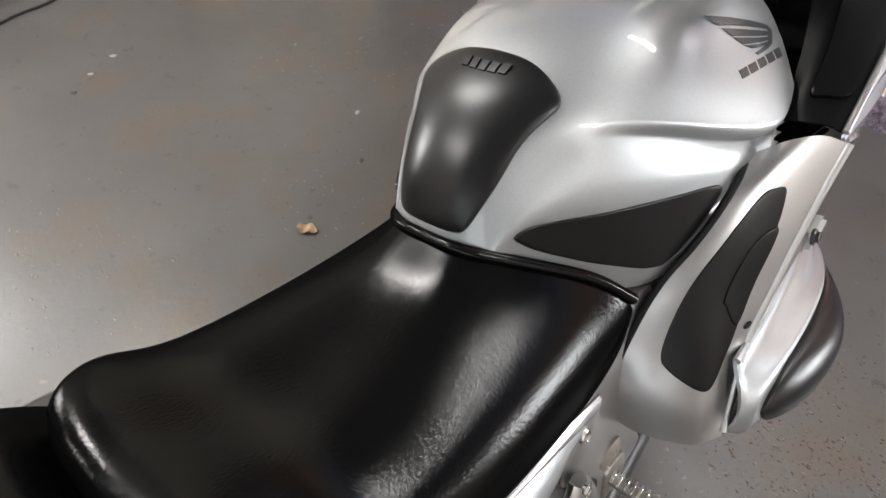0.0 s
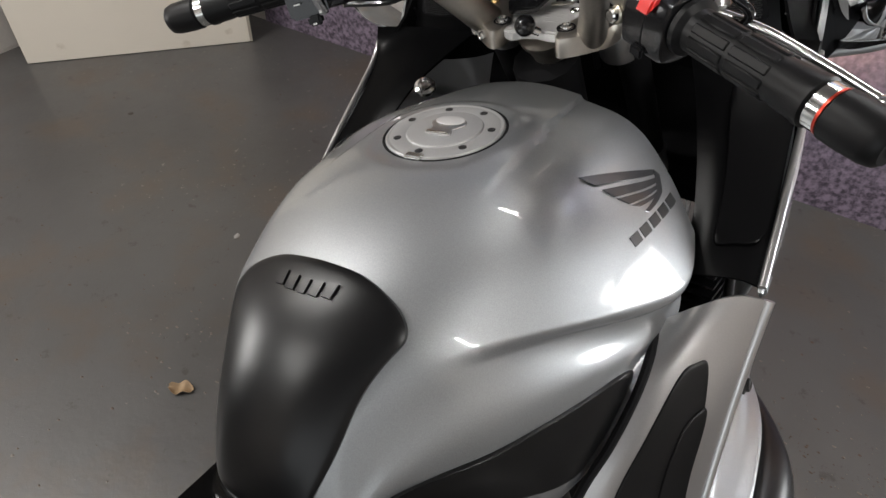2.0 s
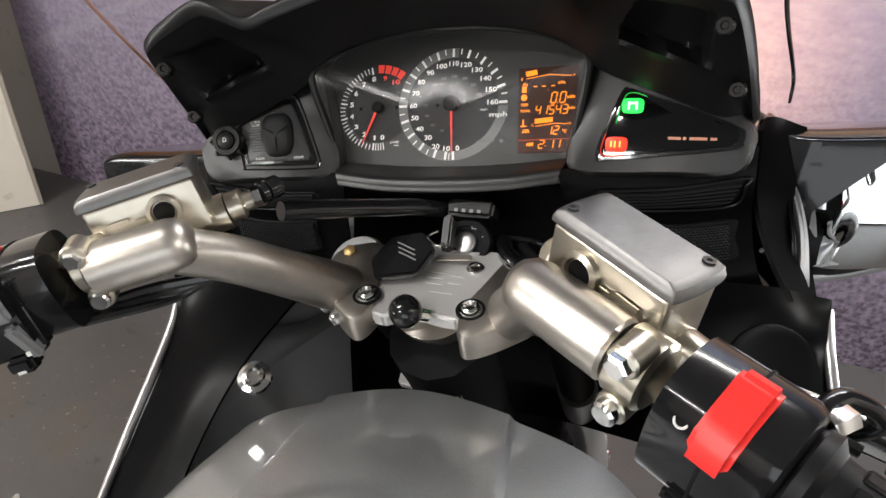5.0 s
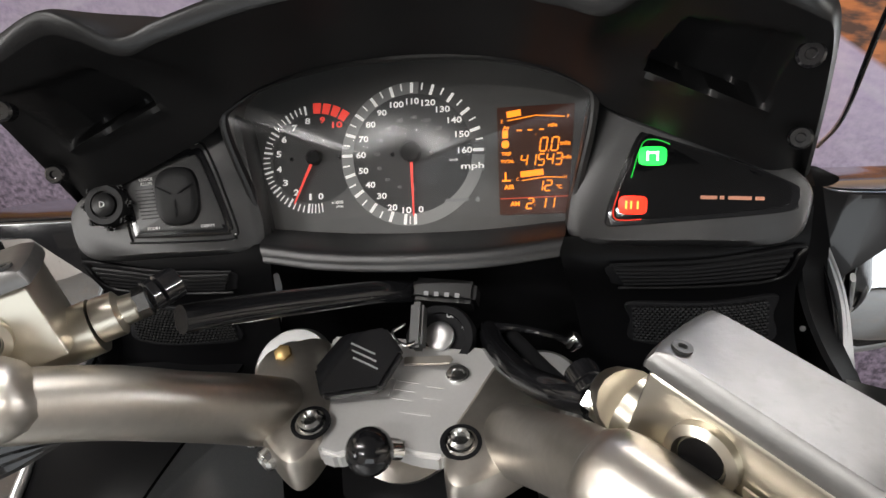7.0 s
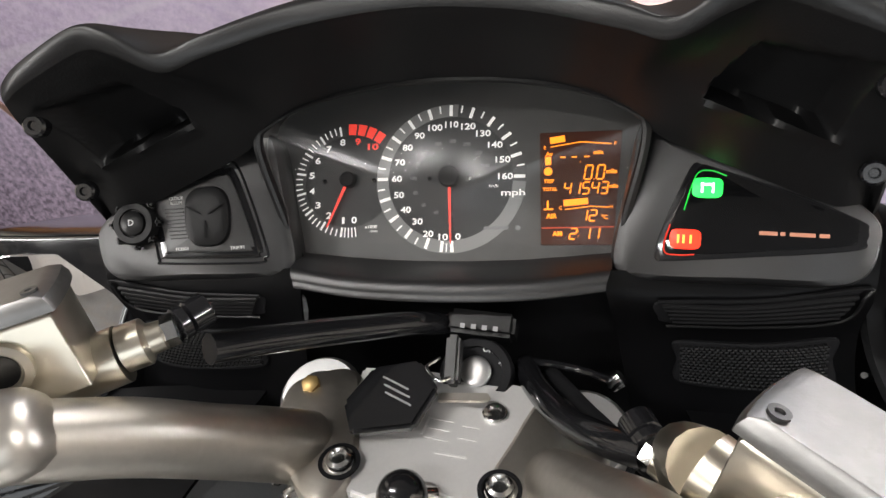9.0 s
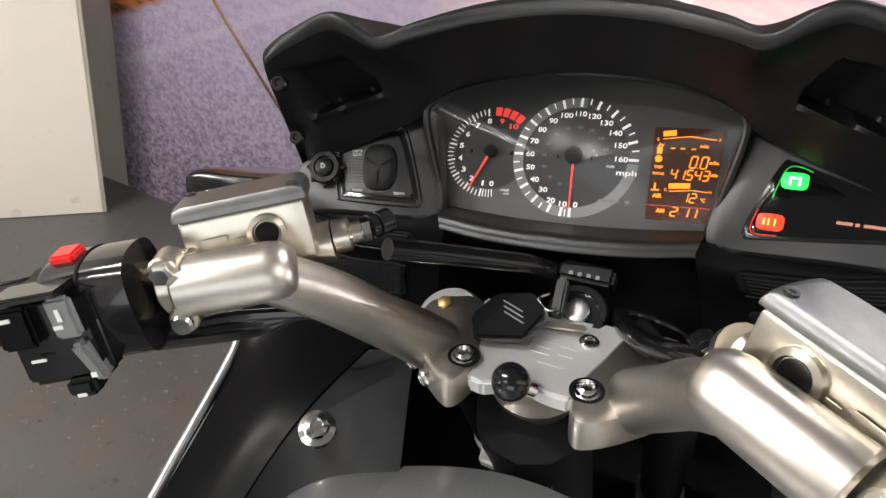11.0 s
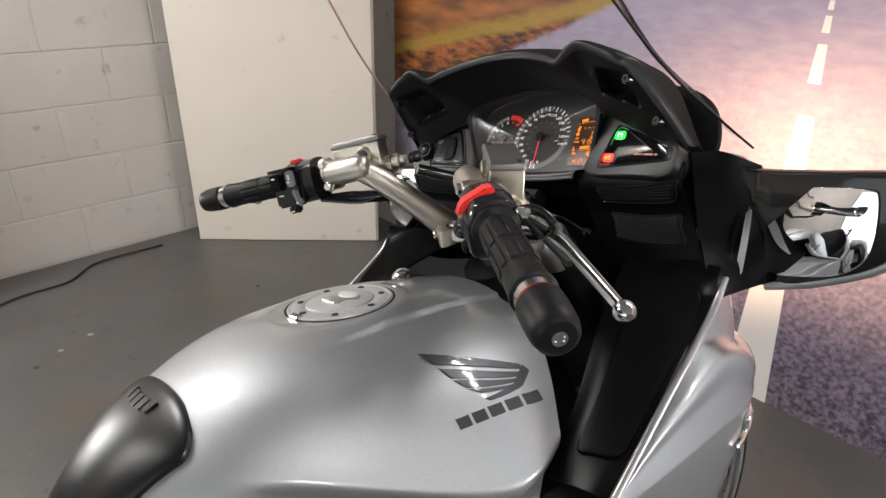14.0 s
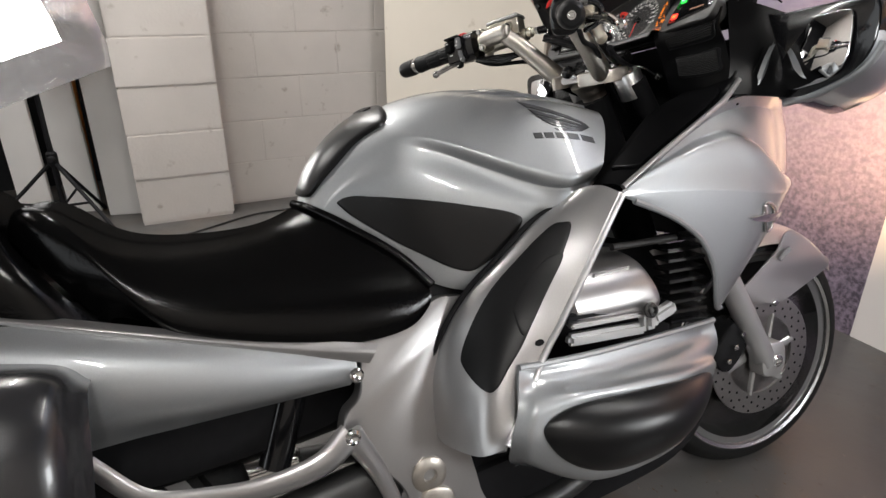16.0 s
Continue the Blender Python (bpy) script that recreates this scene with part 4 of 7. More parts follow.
# upper fairing
U0 = [(0.314, -0.259, 0.776), (0.316, -0.258, 0.774), (0.316, -0.257, 0.772), (0.316, -0.257, 0.770), (0.316, -0.256, 0.768), (0.314, -0.254, 0.765)]
U1 = [(0.312, -0.152, 0.834), (0.318, -0.146, 0.812), (0.323, -0.136, 0.768), (0.323, -0.135, 0.760), (0.320, -0.130, 0.738), (0.315, -0.127, 0.708)]
U2 = [(0.308, -0.042, 0.890), (0.315, -0.030, 0.850), (0.320, -0.015, 0.755), (0.320, -0.014, 0.745), (0.314, -0.016, 0.700), (0.298, -0.041, 0.620)]
U3 = [(0.300, 0.048, 0.906), (0.308, 0.066, 0.860), (0.312, 0.085, 0.735), (0.312, 0.085, 0.724), (0.298, 0.060, 0.640), (0.268, -0.015, 0.508)]
U4 = [(0.258, 0.170, 0.900), (0.266, 0.185, 0.850), (0.266, 0.195, 0.725), (0.265, 0.194, 0.714), (0.248, 0.165, 0.645), (0.215, 0.100, 0.550)]
U5 = [(0.188, 0.290, 0.885), (0.192, 0.303, 0.820), (0.186, 0.308, 0.720), (0.184, 0.307, 0.710), (0.172, 0.285, 0.660), (0.145, 0.240, 0.600)]
U6 = [(0.090, 0.385, 0.870), (0.092, 0.405, 0.800), (0.088, 0.405, 0.715), (0.087, 0.403, 0.706), (0.080, 0.390, 0.665), (0.066, 0.358, 0.620)]
U7 = [(0.0, 0.420, 0.865), (0.0, 0.440, 0.795), (0.0, 0.435, 0.715), (0.0, 0.433, 0.706), (0.0, 0.415, 0.665), (0.0, 0.385, 0.620)]
FAIR = Surf([U0, U1, U2, U3, U4, U5, U6, U7], out=-1).eased(36, 31, 8, 7)


def fairing_grid():
    """The fairing's side with the hollow that runs above its bulge."""
    u, v = np.meshgrid(np.linspace(0, 1, 130), np.linspace(0, 1, 140), indexing="ij")
    uv = np.c_[u.ravel(), v.ravel()]
    line = np.interp(u, [0, 0.157, 0.245, 0.308, 0.409, 0.509, 0.7], [0.06, 0.176, 0.208, 0.226, 0.289, 0.365, 0.42])
    below = np.clip((v - line + 0.045) / 0.045, 0, 1)
    below = below * below * (3 - 2 * below)
    deep = (0.020 * (1 - below) - 0.004 * np.exp(-((v - line - 0.02) / 0.05) ** 2)) * np.clip(v / 0.07, 0, 1) * np.clip(u / 0.2, 0, 1) * np.clip((0.75 - u) / 0.15, 0, 1)
    g = FAIR.at(uv).reshape(130, 140, 3) - FAIR.normal(uv).reshape(130, 140, 3) * deep[..., None]
    return g[:, ::-1]


fairs = both("upper_fairing", lambda: from_grid(fairing_grid(), 0.004), SILVER, "silver metallic fairing side")
under("headlight_lens", lambda: patch(FAIR, [(0.82, 0.14), (0.95, 0.14), (0.97, 0.5), (0.92, 0.70), (0.81, 0.55)], 0.004), LAMPGLASS, fairs, "lit headlight lens")
def badge_line():
    turns = np.linspace(0, 2 * np.pi, 25)
    uv = np.stack([0.452 + 0.036 * np.cos(turns) + 0.036 * np.sin(turns), 0.703 + 0.066 * np.sin(turns)], 1)
    ring = FAIR.at(uv) + 0.003 * FAIR.normal(uv)
    return tube([tuple(q) for q in ring], [0.0030 + 0.0008 * (k % 2) for k in range(25)])


under("badge_ring", badge_line, CHROME, fairs, "small roped chrome ring badge")
under("badge_bar", lambda: patch(FAIR, [(0.345, 0.745), (0.392, 0.705), (0.452, 0.688), (0.520, 0.690), (0.548, 0.702), (0.520, 0.716), (0.452, 0.722), (0.392, 0.735)], 0.008, n=32, rings=2), CHROME, fairs, "bright wing across a ring badge")
under("rolled_edge", lambda: tube([tuple(FAIR.at([(u, 1.0)])[0]) for u in np.linspace(0.02, 0.46, 12)], 0.005, 8, 40), SILVER, fairs, "rolled silver edge")
C0 = [(0.306, 0.060, 0.904), (0.296, 0.092, 0.950), (0.284, 0.122, 0.985), (0.268, 0.150, 1.012)]
C1 = [(0.307, 0.048, 0.905), (0.307, 0.078, 0.960), (0.300, 0.112, 0.995), (0.285, 0.140, 1.022)]
C2 = [(0.265, 0.170, 0.900), (0.257, 0.185, 0.960), (0.248, 0.206, 0.985), (0.236, 0.212, 1.008)]
C3 = [(0.191, 0.293, 0.885), (0.184, 0.298, 0.960), (0.170, 0.294, 1.000), (0.152, 0.286, 1.028)]
C4 = [(0.096, 0.387, 0.870), (0.092, 0.383, 0.960), (0.082, 0.362, 1.005), (0.072, 0.340, 1.038)]
C5 = [(0.0, 0.420, 0.865), (0.0, 0.412, 0.960), (0.0, 0.385, 1.005), (0.0, 0.355, 1.042)]
both("nose_cowl", lambda: from_grid(Surf([C0, C1, C2, C3, C4, C5]).grid(48, 26), 0.004), SILVER)

both("cowl_liner", lambda: from_grid(Surf([[(x * 0.968, y - 0.010, z) for x, y, z in row] for row in (C0, C1, C2, C3, C4, C5)]).grid(40, 20), 0.002), INFILL, "black inside of the nose cowl")

# lower fairing with its black crash bumper
G0 = [(0.304, -0.462, 0.538), (0.327, -0.483, 0.490), (0.328, -0.498, 0.445), (0.303, -0.492, 0.400), (0.263, -0.460, 0.360)]
G1 = [(0.301, -0.342, 0.527), (0.344, -0.373, 0.478), (0.370, -0.376, 0.425), (0.336, -0.373, 0.352), (0.257, -0.350, 0.315)]
G2 = [(0.292, -0.211, 0.519), (0.336, -0.233, 0.474), (0.375, -0.237, 0.422), (0.341, -0.235, 0.350), (0.251, -0.230, 0.300)]
G3 = [(0.281, -0.101, 0.512), (0.311, -0.112, 0.468), (0.328, -0.123, 0.412), (0.300, -0.132, 0.350), (0.234, -0.149, 0.310)]
G4 = [(0.270, -0.022, 0.507), (0.270, -0.012, 0.455), (0.251, -0.020, 0.400), (0.227, -0.039, 0.350), (0.198, -0.068, 0.310)]
LOWER = Surf([G0, G1, G2, G3, G4], out=-1)
BUMP = [(0.085, 0.44), (0.12, 0.33), (0.24, 0.27), (0.42, 0.30), (0.60, 0.34), (0.76, 0.36), (0.84, 0.42), (0.80, 0.52), (0.66, 0.62), (0.48, 0.68), (0.30, 0.68), (0.15, 0.60)]


def lower_grid():
    """The lower fairing with a rounded rim round its bumper and a hollow above it."""
    u, v = np.meshgrid(np.linspace(0, 1, 90), np.linspace(0, 1, 80), indexing="ij")
    o = np.array(loop(BUMP, 120))
    c = o.mean(0)
    ang = np.arctan2(o[:, 1] - c[1], o[:, 0] - c[0])
    order = np.argsort(ang)
    edge = np.interp(np.arctan2(v - c[1], u - c[0]), ang[order], np.hypot(*(o - c).T)[order], period=2 * np.pi)
    r = np.hypot(u - c[0], v - c[1]) / edge
    lift = 0.012 * np.exp(-((r - 1.22) / 0.28) ** 2) - 0.010 * np.exp(-((v - 0.10) / 0.07) ** 2) * np.clip(r - 1.2, 0, 1)
    lift *= np.clip(u / 0.05, 0, 1) * np.clip((1 - u) / 0.1, 0, 1) * np.clip(v / 0.04, 0, 1)
    uv = np.c_[u.ravel(), v.ravel()]
    g = LOWER.at(uv).reshape(90, 80, 3) + LOWER.normal(uv).reshape(90, 80, 3) * lift[..., None]
    return g[:, ::-1]


lowers = both("lower_fairing", lambda: from_grid(lower_grid(), 0.005), SILVER, "silver lower fairing")
under("flange", lambda: tube([tuple(LOWER.at([(u, 0.0)])[0]) for u in np.linspace(0.0, 1.0, 10)], 0.0055, 8, 40), SILVER, lowers, "rolled silver edge")
under("crash_bumper", lambda: patch(LOWER, BUMP, 0.012, puff=0.014), PADMAT, lowers, "black plastic crash bumper")

# engine seen through the fairing's opening
def head_cover():
    """A rounded cover drawn back along the engine, closed by a raked front end."""
    prof = [(0.200, 0.662), (0.236, 0.664), (0.262, 0.657), (0.282, 0.642), (0.296, 0.620), (0.3015, 0.598), (0.300, 0.580), (0.288, 0.568), (0.250, 0.562), (0.200, 0.560)]
    rings = []
    for y, f in ((-0.352, 0.80), (-0.345, 0.92), (-0.250, 1.0), (-0.196, 0.995), (-0.186, 0.975), (-0.181, 0.93)):
        p = np.array(loop(prof, 72))
        c = np.array((0.235, 0.605))
        q = c + (p - c) * f
        rake = 0.34 * (0.605 - q[:, 1])
        rings.append(np.c_[q[:, 0], y + rake * max(0.0, 1 + (y + 0.18) / 0.2), q[:, 1] + 0.012 * (-0.2 - y)])
    return rings_to_bm(rings)


covers2 = both("cylinder_head_cover", head_cover, SATIN, "satin silver cylinder head cover")
under("cover_relief", lambda: block(0.004, 0.075, 0.013, pose(0.2815, -0.262, 0.6435, 0, 41, 0), bevel=0.002), SATIN, covers2, "raised plain lettering panel")
under("cover_flange", lambda: block(0.016, 0.150, 0.008, pose(0.300, -0.290, 0.574, -4, 0, 0), bevel=0.003), SATIN, covers2, "bright lower flange")
under("flange_gasket", lambda: block(0.012, 0.150, 0.012, pose(0.292, -0.290, 0.585, -4, 0, 0), bevel=0.003), MATT, covers2)
brackets = both("head_bracket", lambda: merge(block(0.030, 0.030, 0.040, pose(0.300, -0.205, 0.560, 0, 0, 0), bevel=0.008), block(0.022, 0.052, 0.022, pose(0.308, -0.182, 0.565, 14, 0, 0), bevel=0.006), block(0.020, 0.160, 0.020, pose(0.292, -0.285, 0.548, -5, 0, 0), bevel=0.006)), PAINTWHEEL, "grey cast engine bracket")
under("head_bolt", lambda: turned([(0.013, 0), (0.013, 0.004), (0.009, 0.006), (0.009, 0.010), (0.006, 0.011), (0.004, 0.006)], (0.313, -0.213, 0.576), (1, 0, 0.2), 16), DARKGREY, brackets)
both("support_bar", lambda: tube([(0.285, -0.261, 0.685), (0.271, -0.110, 0.675)], 0.006), DARKGREY)


def fin(k):
    return block(0.05, 0.075, 0.006, pose(0.235, -0.065, 0.515 + 0.019 * k, 0, 0, -12), bevel=0.001)


for k in range(9):
    both("radiator_fin", lambda: fin(k), GLOSS)
part("engine_block", slab([(-0.44, -0.19), (0.0, -0.20), (0.10, -0.05), (0.06, 0.18), (-0.2, 0.22), (-0.46, 0.18)], 0.32, plane_axes((0.160, -0.108, 0.45), (0, 1, 0), (0, 0, 1)), 0.03, 60), MATT, bike, "dark engine block and frame")
part("steering_stem_housing", tube([(0, 0.06, 0.60), (0, -0.06, 0.93)], 0.045), MATT, bike)
part("airbox", slab([(-0.20, -0.10), (0.10, -0.10), (0.14, 0.04), (0.08, 0.10), (-0.16, 0.10)], 0.22, plane_axes((0.11, -0.32, 0.70), (0, 1, 0), (0, 0, 1)), 0.04, 48), MATT, bike)

# inner panels between dash, tank and fairing
N0 = [(0.226, -0.254, 0.775), (0.252, -0.258, 0.783), (0.290, -0.257, 0.787), (0.312, -0.256, 0.781)]
N1 = [(0.229, -0.194, 0.825), (0.255, -0.192, 0.832), (0.293, -0.181, 0.828), (0.312, -0.152, 0.836)]
N2 = [(0.202, -0.088, 0.890), (0.237, -0.084, 0.895), (0.287, -0.071, 0.890), (0.313, -0.042, 0.892)]
N3 = [(0.160, 0.046, 0.925), (0.210, 0.040, 0.928), (0.276, 0.022, 0.936), (0.313, -0.006, 0.945)]
INNER = Surf([N0, N1, N2, N3], out=-1)
inners = both("inner_panel", lambda: from_grid(INNER.grid(48, 24), 0.004), INFILL, "dark grey inner fairing panel")
part("raised_field", patch(INNER, [(0.173, 0.36), (0.16, 0.55), (0.173, 0.82), (0.267, 0.84), (0.533, 0.84), (0.8, 0.84), (0.88, 0.6), (0.747, 0.36), (0.453, 0.34)], 0.006), INFILL, inners[0])
under("edge_trim", lambda: tube([(0.314, -0.257, 0.782), (0.315, -0.152, 0.839), (0.315, -0.042, 0.895), (0.315, -0.000, 0.93)], 0.0045), SATIN, inners, "thin silver edge")
part("panel_screw", flip_x(turned([(0.016, -0.004), (0.016, 0.002), (0.011, 0.004), (0.010, 0.008), (0.006, 0.009), (0.005, 0.006)], (0.177, -0.097, 0.893), (-0.25, -0.4, 0.9), 20)), CHROME, inners[1])

# side covers under the seat
D0 = [(0.198, -0.676, 0.578), (0.200, -0.678, 0.560), (0.196, -0.684, 0.545), (0.189, -0.688, 0.535)]
D1 = [(0.195, -0.808, 0.628), (0.214, -0.804, 0.600), (0.214, -0.809, 0.560), (0.184, -0.808, 0.535)]
D2 = [(0.189, -0.968, 0.682), (0.221, -0.964, 0.645), (0.221, -0.964, 0.585), (0.178, -0.958, 0.535)]
D3 = [(0.167, -1.127, 0.728), (0.207, -1.129, 0.690), (0.207, -1.129, 0.610), (0.172, -1.127, 0.540)]
D4 = [(0.119, -1.326, 0.790), (0.164, -1.327, 0.750), (0.164, -1.327, 0.670), (0.129, -1.326, 0.600)]
D5 = [(0.047, -1.502, 0.850), (0.072, -1.514, 0.810), (0.072, -1.504, 0.740), (0.052, -1.492, 0.680)]
COVER = Surf([D0, D1, D2, D3, D4, D5])
covers = both("side_cover", lambda: from_grid(COVER.grid(60, 24), 0.004), SILVER, "silver tail side cover")
rails = both("seat_rail_cover", lambda: from_grid(Surf([[(0.200, -0.640, 0.592), (0.205, -0.648, 0.580), (0.201, -0.658, 0.565)], [(0.193, -0.808, 0.638), (0.203, -0.810, 0.630), (0.199, -0.808, 0.620)], [(0.185, -0.968, 0.692), (0.199, -0.968, 0.684), (0.193, -0.968, 0.674)], [(0.163, -1.107, 0.735), (0.180, -1.108, 0.728), (0.173, -1.107, 0.720)]]).grid(36, 12), 0.004), SATIN, "pale silver strip below the seat")
under("cover_bolt", lambda: turned([(0.011, 0), (0.011, 0.004), (0.008, 0.006), (0.004, 0.004)], (0.200, -0.680, 0.552), (1, 0, 0.2), 16), CHROME, rails)

# frame plate, pivot and passenger peg hanger
plate_m = plane_axes((0.186, -0.60, 0.45), (0, 1, 0), (-0.05, 0, 1))
plates = both("frame_plate", lambda: slab([(-0.055, 0.142), (0.011, 0.160), (0.050, 0.175), (0.085, 0.185), (0.140, 0.160), (0.115, 0.05), (0.095, -0.04), (0.11, -0.15), (0.11, -0.20), (-0.04, -0.20), (-0.02, -0.125), (-0.070, -0.05), (-0.108, -0.008), (-0.101, 0.036), (-0.074, 0.064)], 0.03, plate_m, 0.006, 110), SATIN, "silver cast frame plate")
under("swingarm_pivot", lambda: turned([(0.030, 0), (0.030, 0.008), (0.022, 0.012), (0.012, 0.012), (0.010, 0.004)], (0.186, -0.580, 0.352), (1, 0, 0), 28), ALU, plates)
hangers = both("footpeg_hanger", lambda: merge(tube([(0.206, -0.702, 0.466), (0.212, -0.75, 0.438), (0.214, -0.825, 0.430), (0.216, -0.90, 0.442), (0.218, -0.978, 0.469), (0.218, -1.034, 0.535)], [0.024, 0.020, 0.017, 0.015, 0.013, 0.012], flat=0.5), tube([(0.206, -0.702, 0.466), (0.200, -0.665, 0.39), (0.196, -0.635, 0.30)], [0.019, 0.014, 0.013], flat=0.6)), SATIN, "silver passenger footpeg hanger")
under("hanger_bolt", lambda: turned([(0.012, 0), (0.012, 0.005), (0.008, 0.008), (0.004, 0.005)], (0.215, -0.702, 0.466), (1, 0, 0), 16), CHROME, hangers)
both("subframe_bar", lambda: tube([(0.146, -0.626, 0.62), (0.147, -0.856, 0.54), (0.126, -1.156, 0.62)], 0.014), MATT)
both("shock_body", lambda: tube([(0.101, -0.744, 0.56), (0.099, -0.804, 0.40)], 0.026), GLOSS)
part("rear_mudguard", slab([(-0.40, -0.12), (0.34, -0.14), (0.36, 0.06), (-0.1, 0.16), (-0.42, 0.22)], 0.30, plane_axes((0.112, -1.005, 0.58), (0, 1, 0), (0, 0, 1)), 0.03, 48), MATT, bike)

# panniers and tail
K0 = [(0.211, -1.010, 0.640), (0.291, -1.008, 0.640), (0.326, -1.012, 0.57), (0.316, -1.028, 0.44), (0.231, -1.020, 0.36)]
K1 = [(0.205, -1.059, 0.670), (0.319, -1.063, 0.680), (0.374, -1.065, 0.58), (0.364, -1.075, 0.42), (0.239, -1.060, 0.31)]
K2 = [(0.192, -1.258, 0.705), (0.322, -1.263, 0.700), (0.387, -1.266, 0.60), (0.377, -1.265, 0.42), (0.232, -1.260, 0.30)]
K3 = [(0.174, -1.468, 0.720), (0.283, -1.482, 0.700), (0.333, -1.494, 0.60), (0.323, -1.484, 0.44), (0.214, -1.459, 0.34)]
K4 = [(0.161, -1.537, 0.660), (0.221, -1.550, 0.650), (0.250, -1.561, 0.58), (0.241, -1.550, 0.47), (0.191, -1.528, 0.41)]
pans = both("pannier", lambda: from_grid(Surf([K0, K1, K2, K3, K4]).grid(44, 36), 0.05), mat("pannier_shell", (0.016, 0.016, 0.018), 0.26, coat=0.25), "dark grey hard side pannier")
part("tail_unit", slab([(-0.10, -0.07), (0.12, -0.06), (0.16, 0.05), (-0.06, 0.06)], 0.24, plane_axes((0.063, -1.484, 0.80), (0, 1, 0), (0, 0, 1)), 0.03, 40), SILVER, bike)
part("tail_lamp", block(0.20, 0.02, 0.06, pose(0, -1.59, 0.77), bevel=0.008), mat("red_tail_lens", (0.500, 0.001, 0.02), 0.15, coat=0.5), bike, "red tail lamp lens")


# ---------------------------------------------------------------- dashboard
def right_and_left(points):
    """A line from the middle outwards, continued to the other side."""
    p = [tuple(q) for q in points]
    return [(-x, y, z) for x, y, z in p[:0:-1]] + p


LIP = right_and_left([(0, 0.014, 1.2215), (0.055, 0.006, 1.2175), (0.100, -0.011, 1.208), (0.122, -0.021, 1.2015), (0.141, -0.026, 1.213), (0.160, -0.025, 1.2175), (0.190, -0.023, 1.207), (0.214, -0.019, 1.195), (0.228, -0.008, 1.181), (0.242, 0.018, 1.138), (0.257, 0.056, 1.073)])
LIPI = right_and_left([(0, 0.000, 1.211), (0.055, -0.006, 1.207), (0.100, -0.021, 1.198), (0.1225, -0.027, 1.1925), (0.144, -0.030, 1.203), (0.161, -0.030, 1.207), (0.189, -0.032, 1.197), (0.210, -0.033, 1.187), (0.221, -0.026, 1.177), (0.235, 0.004, 1.136), (0.251, 0.046, 1.072)])
FACE = right_and_left([(0, 0.075, 1.157), (0.055, 0.073, 1.154), (0.090, 0.068, 1.147), (0.108, 0.063, 1.140), (0.122, 0.058, 1.131), (0.135, 0.055, 1.121), (0.165, 0.049, 1.108), (0.195, 0.042, 1.096), (0.215, 0.038, 1.088), (0.235, 0.038, 1.080), (0.249, 0.048, 1.071)])
MIDF = [tuple(0.5 * np.array(a) + 0.5 * np.array(b) + np.array((0, 0.004, 0.004))) for a, b in zip(LIPI, FACE)]
INF = [tuple(0.9 * np.array(a) + 0.1 * np.array(b) + np.array((0, -0.001, 0.002))) for a, b in zip(LIPI, FACE)]
BASE = right_and_left([(0, 0.150, 1.205), (0.055, 0.145, 1.200), (0.095, 0.138, 1.190), (0.120, 0.130, 1.182), (0.150, 0.120, 1.180), (0.180, 0.106, 1.172), (0.208, 0.092, 1.158), (0.229, 0.078, 1.140), (0.243, 0.070, 1.115), (0.252, 0.070, 1.088), (0.260, 0.072, 1.064)])
EDGE0 = [tuple(0.5 * (np.array(a) + np.array(b)) + np.array((0, -0.0035, 0.0035))) for a, b in zip(LIP, LIPI)]
BACK = [tuple(0.12 * np.array(a) + 0.88 * np.array(b) + np.array((0, 0, 0.002))) for a, b in zip(BASE, LIP)]
hood_rows = [BASE, [tuple(0.5 * np.array(a) + 0.5 * np.array(b) + np.array((0, 0, 0.004))) for a, b in zip(BASE, LIP)], BACK, LIP, EDGE0, LIPI, INF, MIDF, FACE]


def hood_grid():
    """The hood's skin with a deep pocket let into each wing."""
    g = Surf(hood_rows).grid(110, 330)
    x, z = np.abs(g[..., 0]), g[..., 2]
    inside = np.arange(110)[:, None] > 110 * 0.66

    def step(d):
        d = np.clip(d / 0.003, 0, 1)
        return d * d * (3 - 2 * d)

    low = 1.1485 - 0.29 * (x - 0.155)
    high = 1.186 - 0.20 * (x - 0.155)
    deep = step(x - 0.150 - 0.5 * np.clip(z - 1.16, 0, 1)) * step(0.2105 - x) * step(z - low) * step(high - z) * inside
    g[..., 1] += 0.026 * deep
    sill = np.exp(-((z - low + 0.003) / 0.0028) ** 2) * step(x - 0.147) * step(0.216 - x) * inside
    g[..., 1] -= 0.003 * sill
    return g


hood = part("dash_hood", from_grid(hood_grid()), HOODMAT, bike, "textured black instrument hood")
for sx in (1, -1):
    for x, y, z in ((0.2150, -0.022, 1.1665), (0.2315, 0.012, 1.1125)):
        screw = part("hood_screw", turned([(0.0065, -0.006), (0.0065, 0.0005), (0.0052, 0.0018), (0.0028, 0.0018), (0.0022, 0.0002)], (sx * x, y + 0.002, z), (-0.25 * sx, -0.9, 0.3), 16), GLOSS, hood)

# instrument panel
GAUGE = plane_axes((0, 0.086, 1.087), (1, 0, 0), (0, 0.58, 0.815))
OUT = [(0, 0.069), (0.045, 0.0675), (0.085, 0.060), (0.116, 0.047), (0.127, 0.030), (0.119, -0.012), (0.104, -0.060), (0.060, -0.064), (0, -0.065), (-0.060, -0.064), (-0.104, -0.060), (-0.119, -0.012), (-0.127, 0.030), (-0.116, 0.047), (-0.085, 0.060), (-0.045, 0.0675)]
panel = part("instrument_panel", slab([(x * 1.08, y * 1.10 + 0.002) for x, y in OUT], 0.004, GAUGE, 0.001, 120), DIAL, bike, "dark instrument panel with two dials and an amber display")


